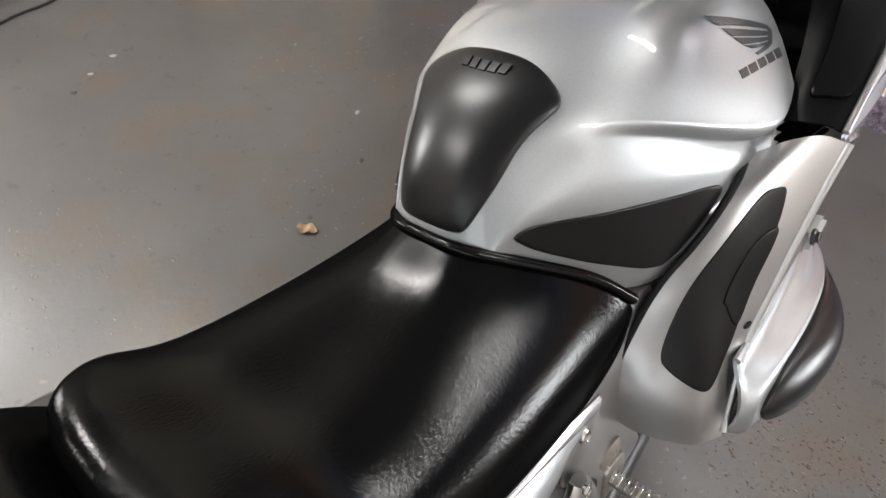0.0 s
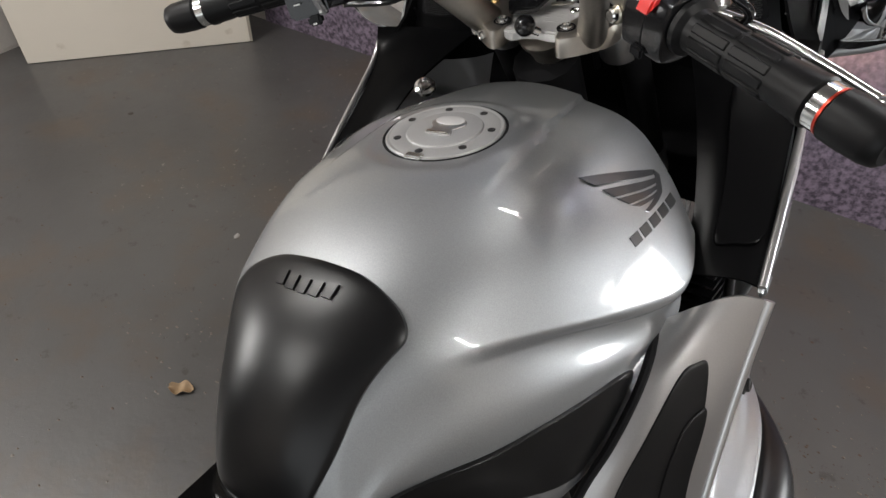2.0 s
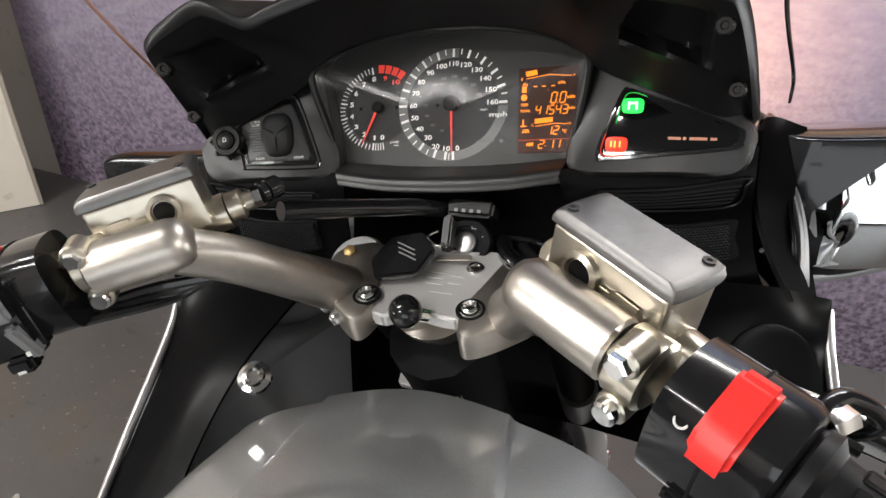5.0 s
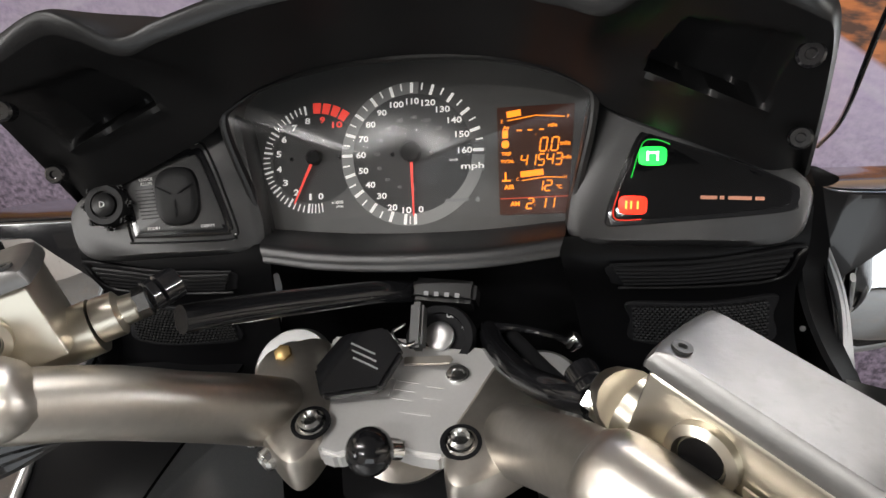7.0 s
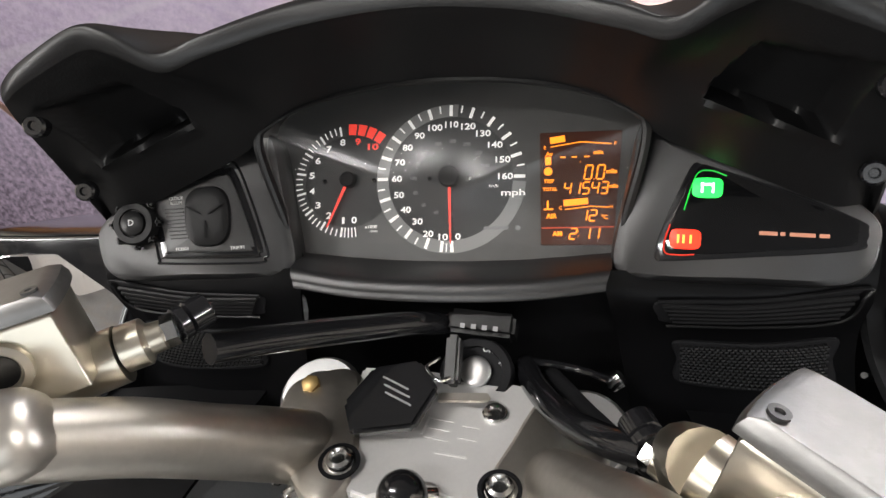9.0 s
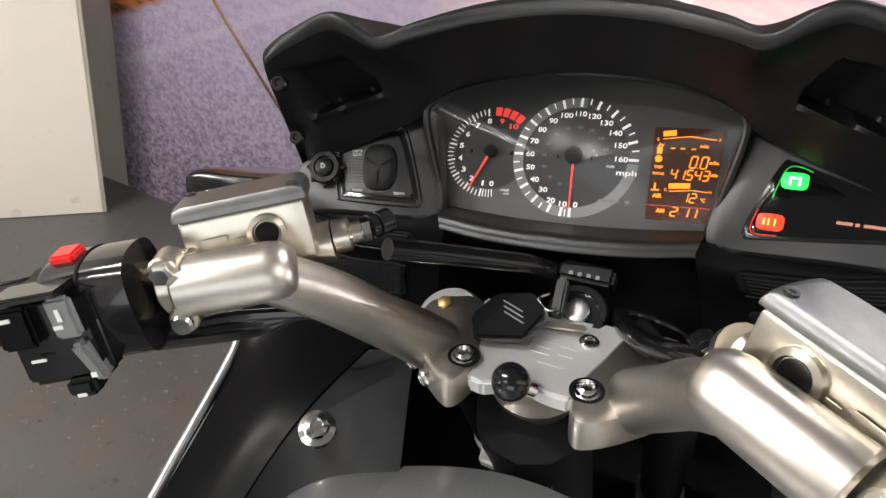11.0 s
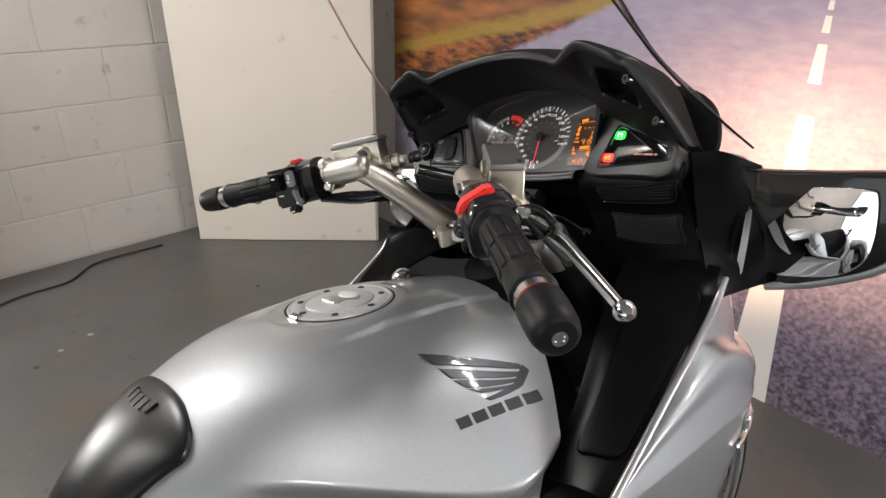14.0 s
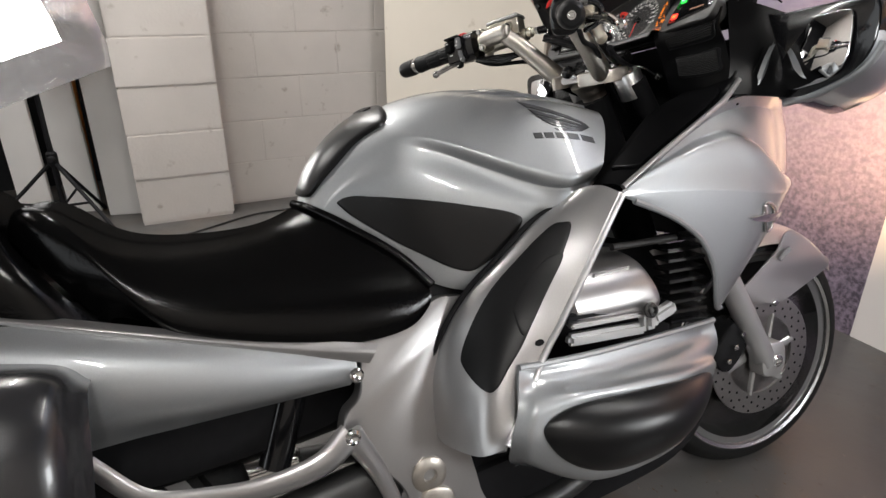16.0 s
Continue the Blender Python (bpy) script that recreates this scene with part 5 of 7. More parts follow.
def on_gauge(x, y, z=0.0, turn=0.0):
    return GAUGE @ pose(x, y, z, 0, 0, turn)


def ring_sector(cx, cy, r0, r1, a0, a1, z, n=48):
    a = np.radians(np.linspace(a0, a1, n))
    rows = [[(cx + r * math.cos(t), cy + r * math.sin(t)) for t in a] for r in (r1, r0)]
    bm = bmesh.new()
    vs = [[bm.verts.new(GAUGE @ Vector((x, y, z))) for x, y in row] for row in rows]
    for i in range(n - 1):
        bm.faces.new((vs[0][i], vs[0][i + 1], vs[1][i + 1], vs[1][i]))
    bmesh.ops.recalc_face_normals(bm, faces=bm.faces)
    return bm


def tick(cx, cy, r0, r1, angle, w, z):
    a = radians(angle)
    return block(r1 - r0, w, 0.0004, GAUGE @ pose(cx + (r0 + r1) / 2 * math.cos(a), cy + (r0 + r1) / 2 * math.sin(a), z, 0, 0, angle), bevel=0)


SX, SY, SR = -0.002, 0.0, 0.0535
part("speed_face", ring_sector(SX, SY, 0.001, 0.0444, 0, 360, 0.0003, 64), DIALFACE, panel, "black dial face")
part("speed_ring", ring_sector(SX, SY, 0.0445, SR, -4, -276 + 0, 0.0006, 96), DIALRING, panel)


def mph(v):
    return 180 + (60 - v) * 1.8 if v >= 20 else (264.5 if v == 10 else 273)


part("speed_marks", merge(*[tick(SX, SY, 0.0450, 0.0528, mph(v), 0.0022, 0.0010) for v in range(0, 170, 10)], *[tick(SX, SY, 0.0475, 0.0528, mph(v) - 9, 0.0011, 0.0010) for v in range(20, 160, 10)], tick(SX, SY, 0.0465, 0.0525, 268.5, 0.0008, 0.0010)), TICK, panel, "white speed scale marks")
part("speed_numbers", merge(*[text_bm(str(v), 0.0062, on_gauge(SX + r * math.cos(radians(a)), SY + r * math.sin(radians(a)), 0.0008), width=0.0037 * len(str(v)) - 0.0007 * str(v).count("1"), bold=0.00014) for v, a, r in [(v, {0: 279, 10: 264, 20: 250}.get(v, mph(v)), 0.0385 if v > 20 else 0.0425) for v in range(0, 170, 10)]]), TICK, panel, "white speed numerals")
part("inner_numbers", merge(*[text_bm(str(v), 0.0036, on_gauge(SX + 0.0265 * math.cos(radians(180 - (v - 100) * 1.16)), SY + 0.0265 * math.sin(radians(180 - (v - 100) * 1.16)), 0.0008)) for v in range(20, 250, 20)]), DIALRING, panel, "small grey numerals")
part("unit_text", merge(text_bm("mph", 0.0062, on_gauge(0.0425, -0.0115, 0.0008), width=0.0165, bold=0.0001), text_bm("km/h", 0.0032, on_gauge(0.029, -0.0065, 0.0008))), TICK, panel)
part("lock_mark", merge(block(0.017, 0.0022, 0.0003, on_gauge(0.031, -0.036, 0.0008), bevel=0), turned([(0.0018, 0), (0.0018, 0.0003)], GAUGE @ Vector((0.046, -0.036, 0.0006)), (0, -0.815, 0.58), 12)), GREY, panel)
TX, TY, TR = -0.076, -0.0005, 0.0415


def rpm(v):
    return 279 if v < 0.5 else 263 - 22.9 * (v - 1)


part("rev_face", ring_sector(TX, TY, 0.001, 0.0340, 0, 360, 0.0003, 64), DIALFACE, panel, "black dial face")
part("rev_marks", merge(*[tick(TX, TY, 0.0345, TR, rpm(v), 0.0015, 0.0008) for v in range(1, 9)], *[tick(TX, TY, 0.0362, TR, rpm(1) - 22.9 * (k / 4), 0.0009, 0.0008) for k in range(1, 29) if k % 4], *[tick(TX, TY, 0.0345, TR, 279 - 4 * k, 0.0008, 0.0008) for k in range(4)]), TICK, panel, "white rev scale marks")
part("rev_red_zone", merge(*[ring_sector(TX, TY, 0.0345, 0.0425, rpm(8.42 + 0.48 * k), rpm(8.42 + 0.48 * k + 0.38), 0.0008, 8) for k in range(4)]), TICKRED, panel, "red rev limit band")
part("rev_numbers", merge(*[text_bm(str(v), 0.0064, on_gauge(TX + 0.0295 * math.cos(radians(rpm(v))), TY + 0.0295 * math.sin(radians(rpm(v))), 0.0008), width=0.0018 if v == 1 else 0.0040, bold=0.00016) for v in range(0, 9)]), TICK, panel, "white rev numerals")
part("rev_red_numbers", merge(*[text_bm(str(v), 0.0064, on_gauge(TX + 0.0295 * math.cos(radians(rpm(v))), TY + 0.0295 * math.sin(radians(rpm(v))), 0.0008), width=0.0040 * len(str(v)), bold=0.00016) for v in (9, 10)]), TICKRED, panel)
part("rev_unit", merge(text_bm("x1000", 0.0036, on_gauge(-0.0585, -0.0345, 0.0008)), text_bm("r/min", 0.0026, on_gauge(-0.0565, -0.0375, 0.0008))), TICK, panel)
for name, cx, cy, hub, reach, ang in (("speed_needle", SX, SY, 0.0075, 0.047, 272.5), ("rev_needle", TX, TY, 0.0056, 0.0375, 247.0)):
    a = radians(ang)
    needle = part(name, moved(sharp_slab([(0.004, -0.0010), (reach, -0.0004), (reach, 0.0004), (0.004, 0.0010)], 0.0008, pose(0, 0, 0), 0), GAUGE @ pose(cx, cy, 0.0045, 0, 0, ang)), TICKRED, panel, "thin red needle")
    part("needle_hub", turned([(hub * 0.9, 0), (hub, 0.004), (hub, 0.0062), (hub * 0.85, 0.0072)], GAUGE @ Vector((cx, cy, 0)), (0, -0.815, 0.58), 28), MATT, needle)
for px in (-0.095, -0.0575, -0.0165, 0.0125):
    part("pin", turned([(0.0016, 0), (0.0016, 0.0012), (0.0008, 0.0016)], GAUGE @ Vector((px, -0.0005, 0)), (0, -0.815, 0.58), 12), GLOSS, panel)

# amber display
lcd = part("display", sharp_slab([(0.0605, 0.0300), (0.1155, 0.0300), (0.1085, -0.0480), (0.0615, -0.0480)][::-1], 0.003, GAUGE @ pose(0, 0, 0.0012), 0.0006), LCDBACK, panel, "amber backlit digital display")


def seg(x0, y0, x1, y1, w):
    d = Vector((x1 - x0, y1 - y0))
    return block(d.length + w * 0.3, w, 0.0003, on_gauge((x0 + x1) / 2, (y0 + y1) / 2, 0.0018, math.degrees(math.atan2(d.y, d.x))), bevel=0)


SEG = {"0": "abcdef", "1": "bc", "2": "abged", "3": "abgcd", "4": "fgbc", "5": "afgcd", "-": "g"}


def digits(word, x, y, w, h, pitch, t):
    """Slanted seven-segment figures."""
    made = []
    s = 0.16
    for ch in word:
        if ch == ":":
            made += [seg(x, y + h * 0.3, x + 0.0001, y + h * 0.3, t), seg(x, y + h * 0.7, x + 0.0001, y + h * 0.7, t)]
            x += pitch * 0.45
            continue
        if ch == ".":
            made.append(seg(x - pitch * 0.12, y, x - pitch * 0.12 + 0.0002, y, t))
            x += pitch * 0.1
            continue
        q = {"a": (0, 1, 1, 1), "b": (1, 0.5, 1, 1), "c": (1, 0, 1, 0.5), "d": (0, 0, 1, 0), "e": (0, 0, 0, 0.5), "f": (0, 0.5, 0, 1), "g": (0, 0.5, 1, 0.5)}
        for k in SEG[ch]:
            x0, y0, x1, y1 = q[k]
            g0 = 0.12
            made.append(seg(x + w * (x0 + (x1 - x0) * g0) + s * h * y0, y + h * (y0 + (y1 - y0) * g0), x + w * (x1 - (x1 - x0) * g0) + s * h * y1, y + h * (y1 - (y1 - y0) * g0), t))
        x += pitch
    return made


part("display_figures", merge(*digits("41543", 0.0765, -0.0135, 0.0042, 0.0080, 0.0060, 0.0009), *digits("0.0", 0.0900, -0.0035, 0.0046, 0.0095, 0.0072, 0.0010), *digits("2:11", 0.0800, -0.0440, 0.0042, 0.0072, 0.0060, 0.0009), *digits("12", 0.0870, -0.0318, 0.0042, 0.0072, 0.0060, 0.0009), *digits("--.-", 0.0735, 0.0085, 0.0042, 0.0072, 0.0075, 0.0009)), AMBER, lcd, "glowing amber figures")
part("display_words", merge(text_bm("TRIP", 0.0034, on_gauge(0.0668, -0.0045, 0.0018), bold=0.0001), text_bm("TOTAL", 0.0030, on_gauge(0.0675, -0.0100, 0.0018), bold=0.0001), text_bm("AIR", 0.0044, on_gauge(0.0685, -0.0285, 0.0018), bold=0.00012), text_bm("AM", 0.0044, on_gauge(0.0725, -0.0405, 0.0018), bold=0.00012), text_bm("mile", 0.0042, on_gauge(0.1080, 0.0015, 0.0018), bold=0.0001), text_bm("mile", 0.0034, on_gauge(0.1090, -0.0085, 0.0018), bold=0.0001), text_bm("mile", 0.0038, on_gauge(0.0995, 0.0148, 0.0018), bold=0.0001), text_bm("\u00b0C", 0.0038, on_gauge(0.1030, -0.0295, 0.0018), bold=0.0001), text_bm("Av", 0.0040, on_gauge(0.0670, 0.0145, 0.0018), bold=0.0001), text_bm("F", 0.0034, on_gauge(0.1105, 0.0205, 0.0018)), text_bm("E", 0.0034, on_gauge(0.0640, 0.0190, 0.0018)), text_bm("C", 0.0032, on_gauge(0.0745, -0.0230, 0.0018)), text_bm("H", 0.0032, on_gauge(0.1075, -0.0225, 0.0018))), AMBER, lcd, "glowing amber words")
part("display_bars", merge(block(0.0100, 0.0044, 0.0003, on_gauge(0.0725, 0.0245, 0.0018, 8), bevel=0), block(0.0160, 0.0042, 0.0003, on_gauge(0.0845, -0.0190, 0.0018, 5), bevel=0), seg(0.068, 0.0195, 0.088, 0.0225, 0.0006), seg(0.088, 0.0225, 0.108, 0.0205, 0.0006), seg(0.0775, -0.0240, 0.094, -0.0220, 0.0006), seg(0.094, -0.0220, 0.106, -0.0228, 0.0006), block(0.0040, 0.0056, 0.0003, on_gauge(0.0662, 0.0098, 0.0018), bevel=0), turned([(0.0028, 0), (0.0028, 0.0003)], GAUGE @ Vector((0.0662, 0.0025, 0.0016)), (0, -0.815, 0.58), 16), block(0.0012, 0.0056, 0.0003, on_gauge(0.0660, -0.0205, 0.0018), bevel=0), block(0.0060, 0.0010, 0.0003, on_gauge(0.0665, -0.0237, 0.0018), bevel=0)), AMBER, lcd, "amber fuel and temperature bars")
part("display_rule", seg(0.0620, -0.0365, 0.1090, -0.0360, 0.0007), mat("dim_amber", (0.5, 0.06, 0.02), 0.5, emit=0.3), lcd)
# clear bulged cover that stands ahead of the dials, with its dark side wall
COVER_EDGE = [(0, 0.073, 1.1565), (0.045, 0.072, 1.1545), (0.085, 0.067, 1.148), (0.112, 0.060, 1.138), (0.1225, 0.056, 1.126), (0.1145, 0.050, 1.083), (0.1005, 0.043, 1.037), (0.060, 0.041, 1.033), (0, 0.040, 1.0315)]
COVER_EDGE = COVER_EDGE + [(-x, y, z) for x, y, z in COVER_EDGE[-2:0:-1]]
rim = np.array(loop(COVER_EDGE, 120))
foot = np.array([tuple(GAUGE @ Vector((x * 1.06, y * 1.08 + 0.002, 0.0004))) for x, y in loop(OUT, 120)])
part("panel_wall", from_grid(np.array([rim, 0.5 * rim + 0.5 * foot, foot]), 0.0, closed=True), DIAL, panel, "dark grey wall round the dials")
mid = np.array((0, 0.050, 1.094))
rows = []
for f in (1.0, 0.97, 0.9, 0.78, 0.62, 0.44, 0.25, 0.06):
    q = mid + (rim - mid) * f
    q[:, 1] -= 0.012 * (1 - f * f)
    rows.append(q)
cover = part("dial_cover", rings_to_bm(rows, cap_first=False), DIALGLASS, panel, "clear bulged cover over the dials")
cover.visible_shadow = False
rows = [rim + np.array((0, 0.004, 0)), rim + np.array((0, -0.0015, 0))]
for grow, dy in ((0.002, -0.0025), (0.005, -0.001), (0.007, 0.006)):
    out = rim - mid
    out[:, 1] = 0
    rows.append(rim + out / np.linalg.norm(out, axis=1, keepdims=True) * grow + np.array((0, dy, 0)))
part("panel_bezel", from_grid(np.array(rows), 0.0, closed=True), HOODMAT, panel, "slim black bezel")

part("dash_back", slab([(-0.25, -0.05), (-0.10, -0.06), (0.10, -0.06), (0.25, -0.05), (0.245, 0.04), (0.13, 0.075), (-0.13, 0.075), (-0.245, 0.04)], 0.01, plane_axes((0, 0.110, 1.085), (1, 0, 0), (0, 0.45, 0.89)), 0.002, 80), MATT, bike)

# side pods
POD = {s: plane_axes((s * 0.185, 0.042, 1.082), (1, -0.14 * s, 0), (-0.05 * s, 0.50, 0.87)) for s in (1, -1)}
pod_out = [(-0.064, 0.052), (-0.040, 0.044), (0.030, 0.018), (0.062, 0.000), (0.068, -0.018), (0.055, -0.042), (0.0, -0.046), (-0.060, -0.048), (-0.078, -0.040), (-0.072, 0.010)]
pods = {}
for s in (1, -1):
    o = [(x * s, y) for x, y in pod_out]
    pods[s] = part("side_pod", slab(o if s > 0 else o[::-1], 0.03, POD[s], 0.008, 72), PODMAT, bike, "textured black dash pod")
lens_out = [(-0.0324, 0.0195), (-0.026, 0.0215), (-0.0202, 0.0202), (0.02, 0.0075), (0.0509, -0.0051), (0.0545, -0.0100), (0.054, -0.0150), (0.0489, -0.0205), (0, -0.027), (-0.040, -0.0315), (-0.0471, -0.0311), (-0.0480, -0.026), (-0.0448, -0.0129)]
part("lamp_frame", slab([(x * 1.09, y * 1.12) for x, y in lens_out], 0.004, POD[1] @ pose(0, 0, 0.0012), 0.001, 60), GLOSS, pods[1])
part("warning_lens", slab(lens_out, 0.003, POD[1] @ pose(0, 0, 0.0022), 0.001, 60), LENS, pods[1], "smoked gloss warning lamp lens")
part("green_light", slab([(0.0085 * math.copysign(abs(math.cos(a)) ** 0.5, math.cos(a)), 0.006 * math.copysign(abs(math.sin(a)) ** 0.5, math.sin(a))) for a in np.linspace(0, 2 * np.pi, 20, endpoint=False)], 0.001, POD[1] @ pose(-0.025, 0.0098, 0.0030), 0.0004, 40), GREENLAMP, pods[1], "lit green warning light")
part("red_light", slab([(0.0088 * math.copysign(abs(math.cos(a)) ** 0.5, math.cos(a)), 0.006 * math.copysign(abs(math.sin(a)) ** 0.5, math.sin(a))) for a in np.linspace(0, 2 * np.pi, 20, endpoint=False)], 0.001, POD[1] @ pose(-0.0355, -0.0214, 0.0030), 0.0004, 40), REDLAMP, pods[1], "lit red warning light")
part("lamp_glow", tube([tuple(POD[1] @ Vector((x, y, 0.0026))) for x, y in ((-0.0372, -0.004), (-0.0335, 0.0120), (-0.0300, 0.0192), (-0.0230, 0.0200), (-0.0150, 0.0172))], 0.0004, 6, 24), GLOW["green"], pods[1], "green light caught in the lens edge")
part("lamp_glow", tube([tuple(POD[1] @ Vector((x, y, 0.0026))) for x, y in ((-0.0445, -0.0130), (-0.0472, -0.0240), (-0.0462, -0.0302), (-0.0400, -0.0312), (-0.0300, -0.0304))], 0.0004, 6, 24), GLOW["red"], pods[1], "red light caught in the lens edge")
part("green_symbol", merge(*[block(0.0012, 0.006, 0.0003, POD[1] @ pose(-0.025 + dx, 0.0098, 0.0034), bevel=0) for dx in (-0.003, 0.003)], block(0.007, 0.0012, 0.0003, POD[1] @ pose(-0.025, 0.0118, 0.0034), bevel=0)), WHITELAMP, pods[1], "glowing symbol")
part("red_symbol", merge(*[block(0.0012, 0.005, 0.0003, POD[1] @ pose(-0.0355 + dx, -0.0214, 0.0034), bevel=0) for dx in (-0.004, -0.001, 0.003)]), mat("hot_amber_lamp", (1.0, 0.35, 0.05), 0.4, emit=2.0), pods[1], "glowing symbol")
part("model_script", merge(*[block(w, 0.0022, 0.0003, POD[1] @ pose(x, -0.0155, 0.0026), bevel=0) for x, w in ((0.009, 0.0095), (0.0165, 0.0025), (0.0265, 0.013), (0.0375, 0.005))]), mat("copper_print", (0.5, 0.22, 0.14), 0.4), pods[1], "small copper script bars")
left_out = [(-0.0206, 0.0138), (0.022, 0.0262), (0.029, 0.0265), (0.037, 0.0225), (0.0506, -0.022), (0.049, -0.028), (0.0443, -0.0306), (-0.010, -0.0275), (-0.0146, -0.0254), (-0.0170, -0.010)]
part("button_surround", slab([((x - 0.015) * 1.10 + 0.015, (y + 0.002) * 1.12 - 0.002) for x, y in left_out][::-1], 0.003, POD[-1] @ pose(0, 0, 0.0014), 0.0012, 60), GLOSS, pods[-1])
part("button_plate", slab([((x - 0.015) * 0.96 + 0.015, (y + 0.002) * 0.95 - 0.002) for x, y in left_out][::-1], 0.003, POD[-1] @ pose(0, 0, 0.0026), 0.001, 60), PODMAT, pods[-1])
btn = part("trip_button", slab([(0.016 * math.copysign(abs(math.cos(a)) ** 0.7, math.cos(a)), 0.021 * math.copysign(abs(math.sin(a)) ** 0.7, math.sin(a))) for a in np.linspace(0, 2 * np.pi, 24, endpoint=False)], 0.004, POD[-1] @ pose(0.018, -0.003, 0.0065), 0.0025, 64, dome=0.001), RUBBER, pods[-1], "round-cornered black rubber button")
for a in (30, 150, 270):
    part("button_groove", block(0.012, 0.0009, 0.0006, POD[-1] @ pose(0.018 + 0.009 * math.cos(radians(a)), -0.003 + 0.009 * math.sin(radians(a)), 0.0088, 0, 0, a), bevel=0), MATT, btn)
for words, size, x, y in (("CLOCK", 0.0031, -0.0045, 0.0112), ("ILLUM", 0.0031, -0.0045, 0.0080), ("TRIP/M", 0.0034, 0.0375, -0.0262), ("FCD/H", 0.0031, -0.002, -0.0245)):
    part("button_word", text_bm(words, size, POD[-1] @ pose(x, y, 0.0029)), WHITE, pods[-1])
for k in range(9):
    part("plate_rib", block(0.013, 0.0008, 0.0006, POD[-1] @ pose(-0.0065 + 0.0004 * k, 0.0040 - 0.0026 * k, 0.0029), bevel=0), BLACK, pods[-1])
part("button_groove", tube([tuple(POD[-1] @ Vector(((x - 0.015) * 1.19 + 0.015, (y + 0.002) * 1.24 - 0.002, 0.0002))) for x, y in list(left_out) + [left_out[0]]], 0.0009, 6, 80), GLOSS, pods[-1])
kn = part("beam_knob", turned([(0.0155, -0.004), (0.0155, 0.006), (0.014, 0.009), (0.010, 0.009), (0.0095, 0.007)], POD[-1] @ Vector((-0.0335, -0.0045, 0.0)), POD[-1].to_3x3() @ Vector((0, 0, 1)), 36), RUBBER, pods[-1], "ribbed black adjuster knob")
for k in range(8):
    a = radians(45 * k)
    part("knob_rib", block(0.005, 0.006, 0.009, POD[-1] @ pose(-0.0335 + 0.0162 * math.cos(a), -0.0045 + 0.0162 * math.sin(a), 0.004, 0, 0, 45 * k), bevel=0.002), RUBBER, kn)
part("knob_cap", turned([(0.0085, 0), (0.0085, 0.004), (0.007, 0.005)], POD[-1] @ Vector((-0.0335, -0.0045, 0.006)), POD[-1].to_3x3() @ Vector((0, 0, 1)), 24), BLACK, kn)
part("knob_symbol", text_bm("D", 0.006, POD[-1] @ pose(-0.0335, -0.0045, 0.0113)), WHITE, kn)

# shelf below the panel, lower faces, vents
def across(x, y, z, bow=0.010, lift=0.003):
    """A line across the bike, bowed to the rear in its middle."""
    return [(-x, y + bow, z + lift), (-x * 0.55, y + bow * 0.25, z + lift * 0.25), (0, y, z), (x * 0.55, y + bow * 0.25, z + lift * 0.25), (x, y + bow, z + lift)]


part("dash_shelf", from_grid(Surf([across(0.108, 0.050, 1.040), across(0.106, 0.020, 1.046), across(0.104, 0.010, 1.046), across(0.102, 0.006, 1.041), across(0.100, 0.010, 1.034), across(0.092, 0.07, 1.028)]).grid(34, 40)), PODMAT, bike, "black shelf below the dials")
V0 = [(0.100, 0.030, 1.045), (0.150, 0.032, 1.044), (0.205, 0.030, 1.044), (0.255, 0.034, 1.060)]
V1 = [(0.104, 0.026, 1.025), (0.150, 0.026, 1.022), (0.205, 0.024, 1.024), (0.254, 0.026, 1.030)]
V2 = [(0.112, 0.034, 0.990), (0.155, 0.036, 0.985), (0.210, 0.036, 0.985), (0.258, 0.040, 0.990)]
V3 = [(0.120, 0.040, 0.945), (0.160, 0.040, 0.935), (0.215, 0.036, 0.930), (0.270, 0.040, 0.935)]
V4 = [(0.130, 0.050, 0.890), (0.170, 0.045, 0.880), (0.225, 0.030, 0.880), (0.295, 0.020, 0.890)]
VENT = Surf([V0, V1, V2, V3, V4])
lows = both("dash_lower", lambda: from_grid(VENT.grid(40, 30), 0.003), INFILL, "black lower dash panel")
for k in range(5):
    under("vent_slat", lambda: tube([tuple(VENT.at([(0.238 + 0.025 * k, 0.24 + 0.01 * k)])[0] + np.array((0, -0.003, 0))), tuple(VENT.at([(0.232 + 0.025 * k, 0.55)])[0] + np.array((0, -0.003, 0))), tuple(VENT.at([(0.222 + 0.028 * k, 0.93 - 0.012 * k)])[0] + np.array((0, -0.003, 0)))], 0.0016, 6), BLACK, lows)
under("vent_recess", lambda: patch(VENT, [(0.225, 0.235), (0.195, 0.60), (0.19, 0.935), (0.23, 0.935), (0.36, 0.88), (0.362, 0.60), (0.365, 0.264), (0.327, 0.22)], 0.0006, n=48), MATT, lows)


under("vent_lip", lambda: tube([tuple(VENT.at([q])[0] + np.array((0, -0.0025, 0))) for q in ((0.215, 0.225), (0.188, 0.60), (0.182, 0.95), (0.24, 0.955), (0.372, 0.895), (0.374, 0.60), (0.377, 0.25))], 0.0012, 6, 60), BLACK, lows)


def grille():
    made = []
    for r in range(13):
        for c in range(28):
            u, v = 0.495 + 0.0128 * r, 0.315 + 0.0202 * c + (0.0101 if r % 2 else 0)
            p = VENT.at([(u, v)])[0]
            made.append(block(0.0022, 0.004, 0.0014, pose(p[0], p[1] - 0.0030, p[2]), bevel=0))
    return merge(*made)


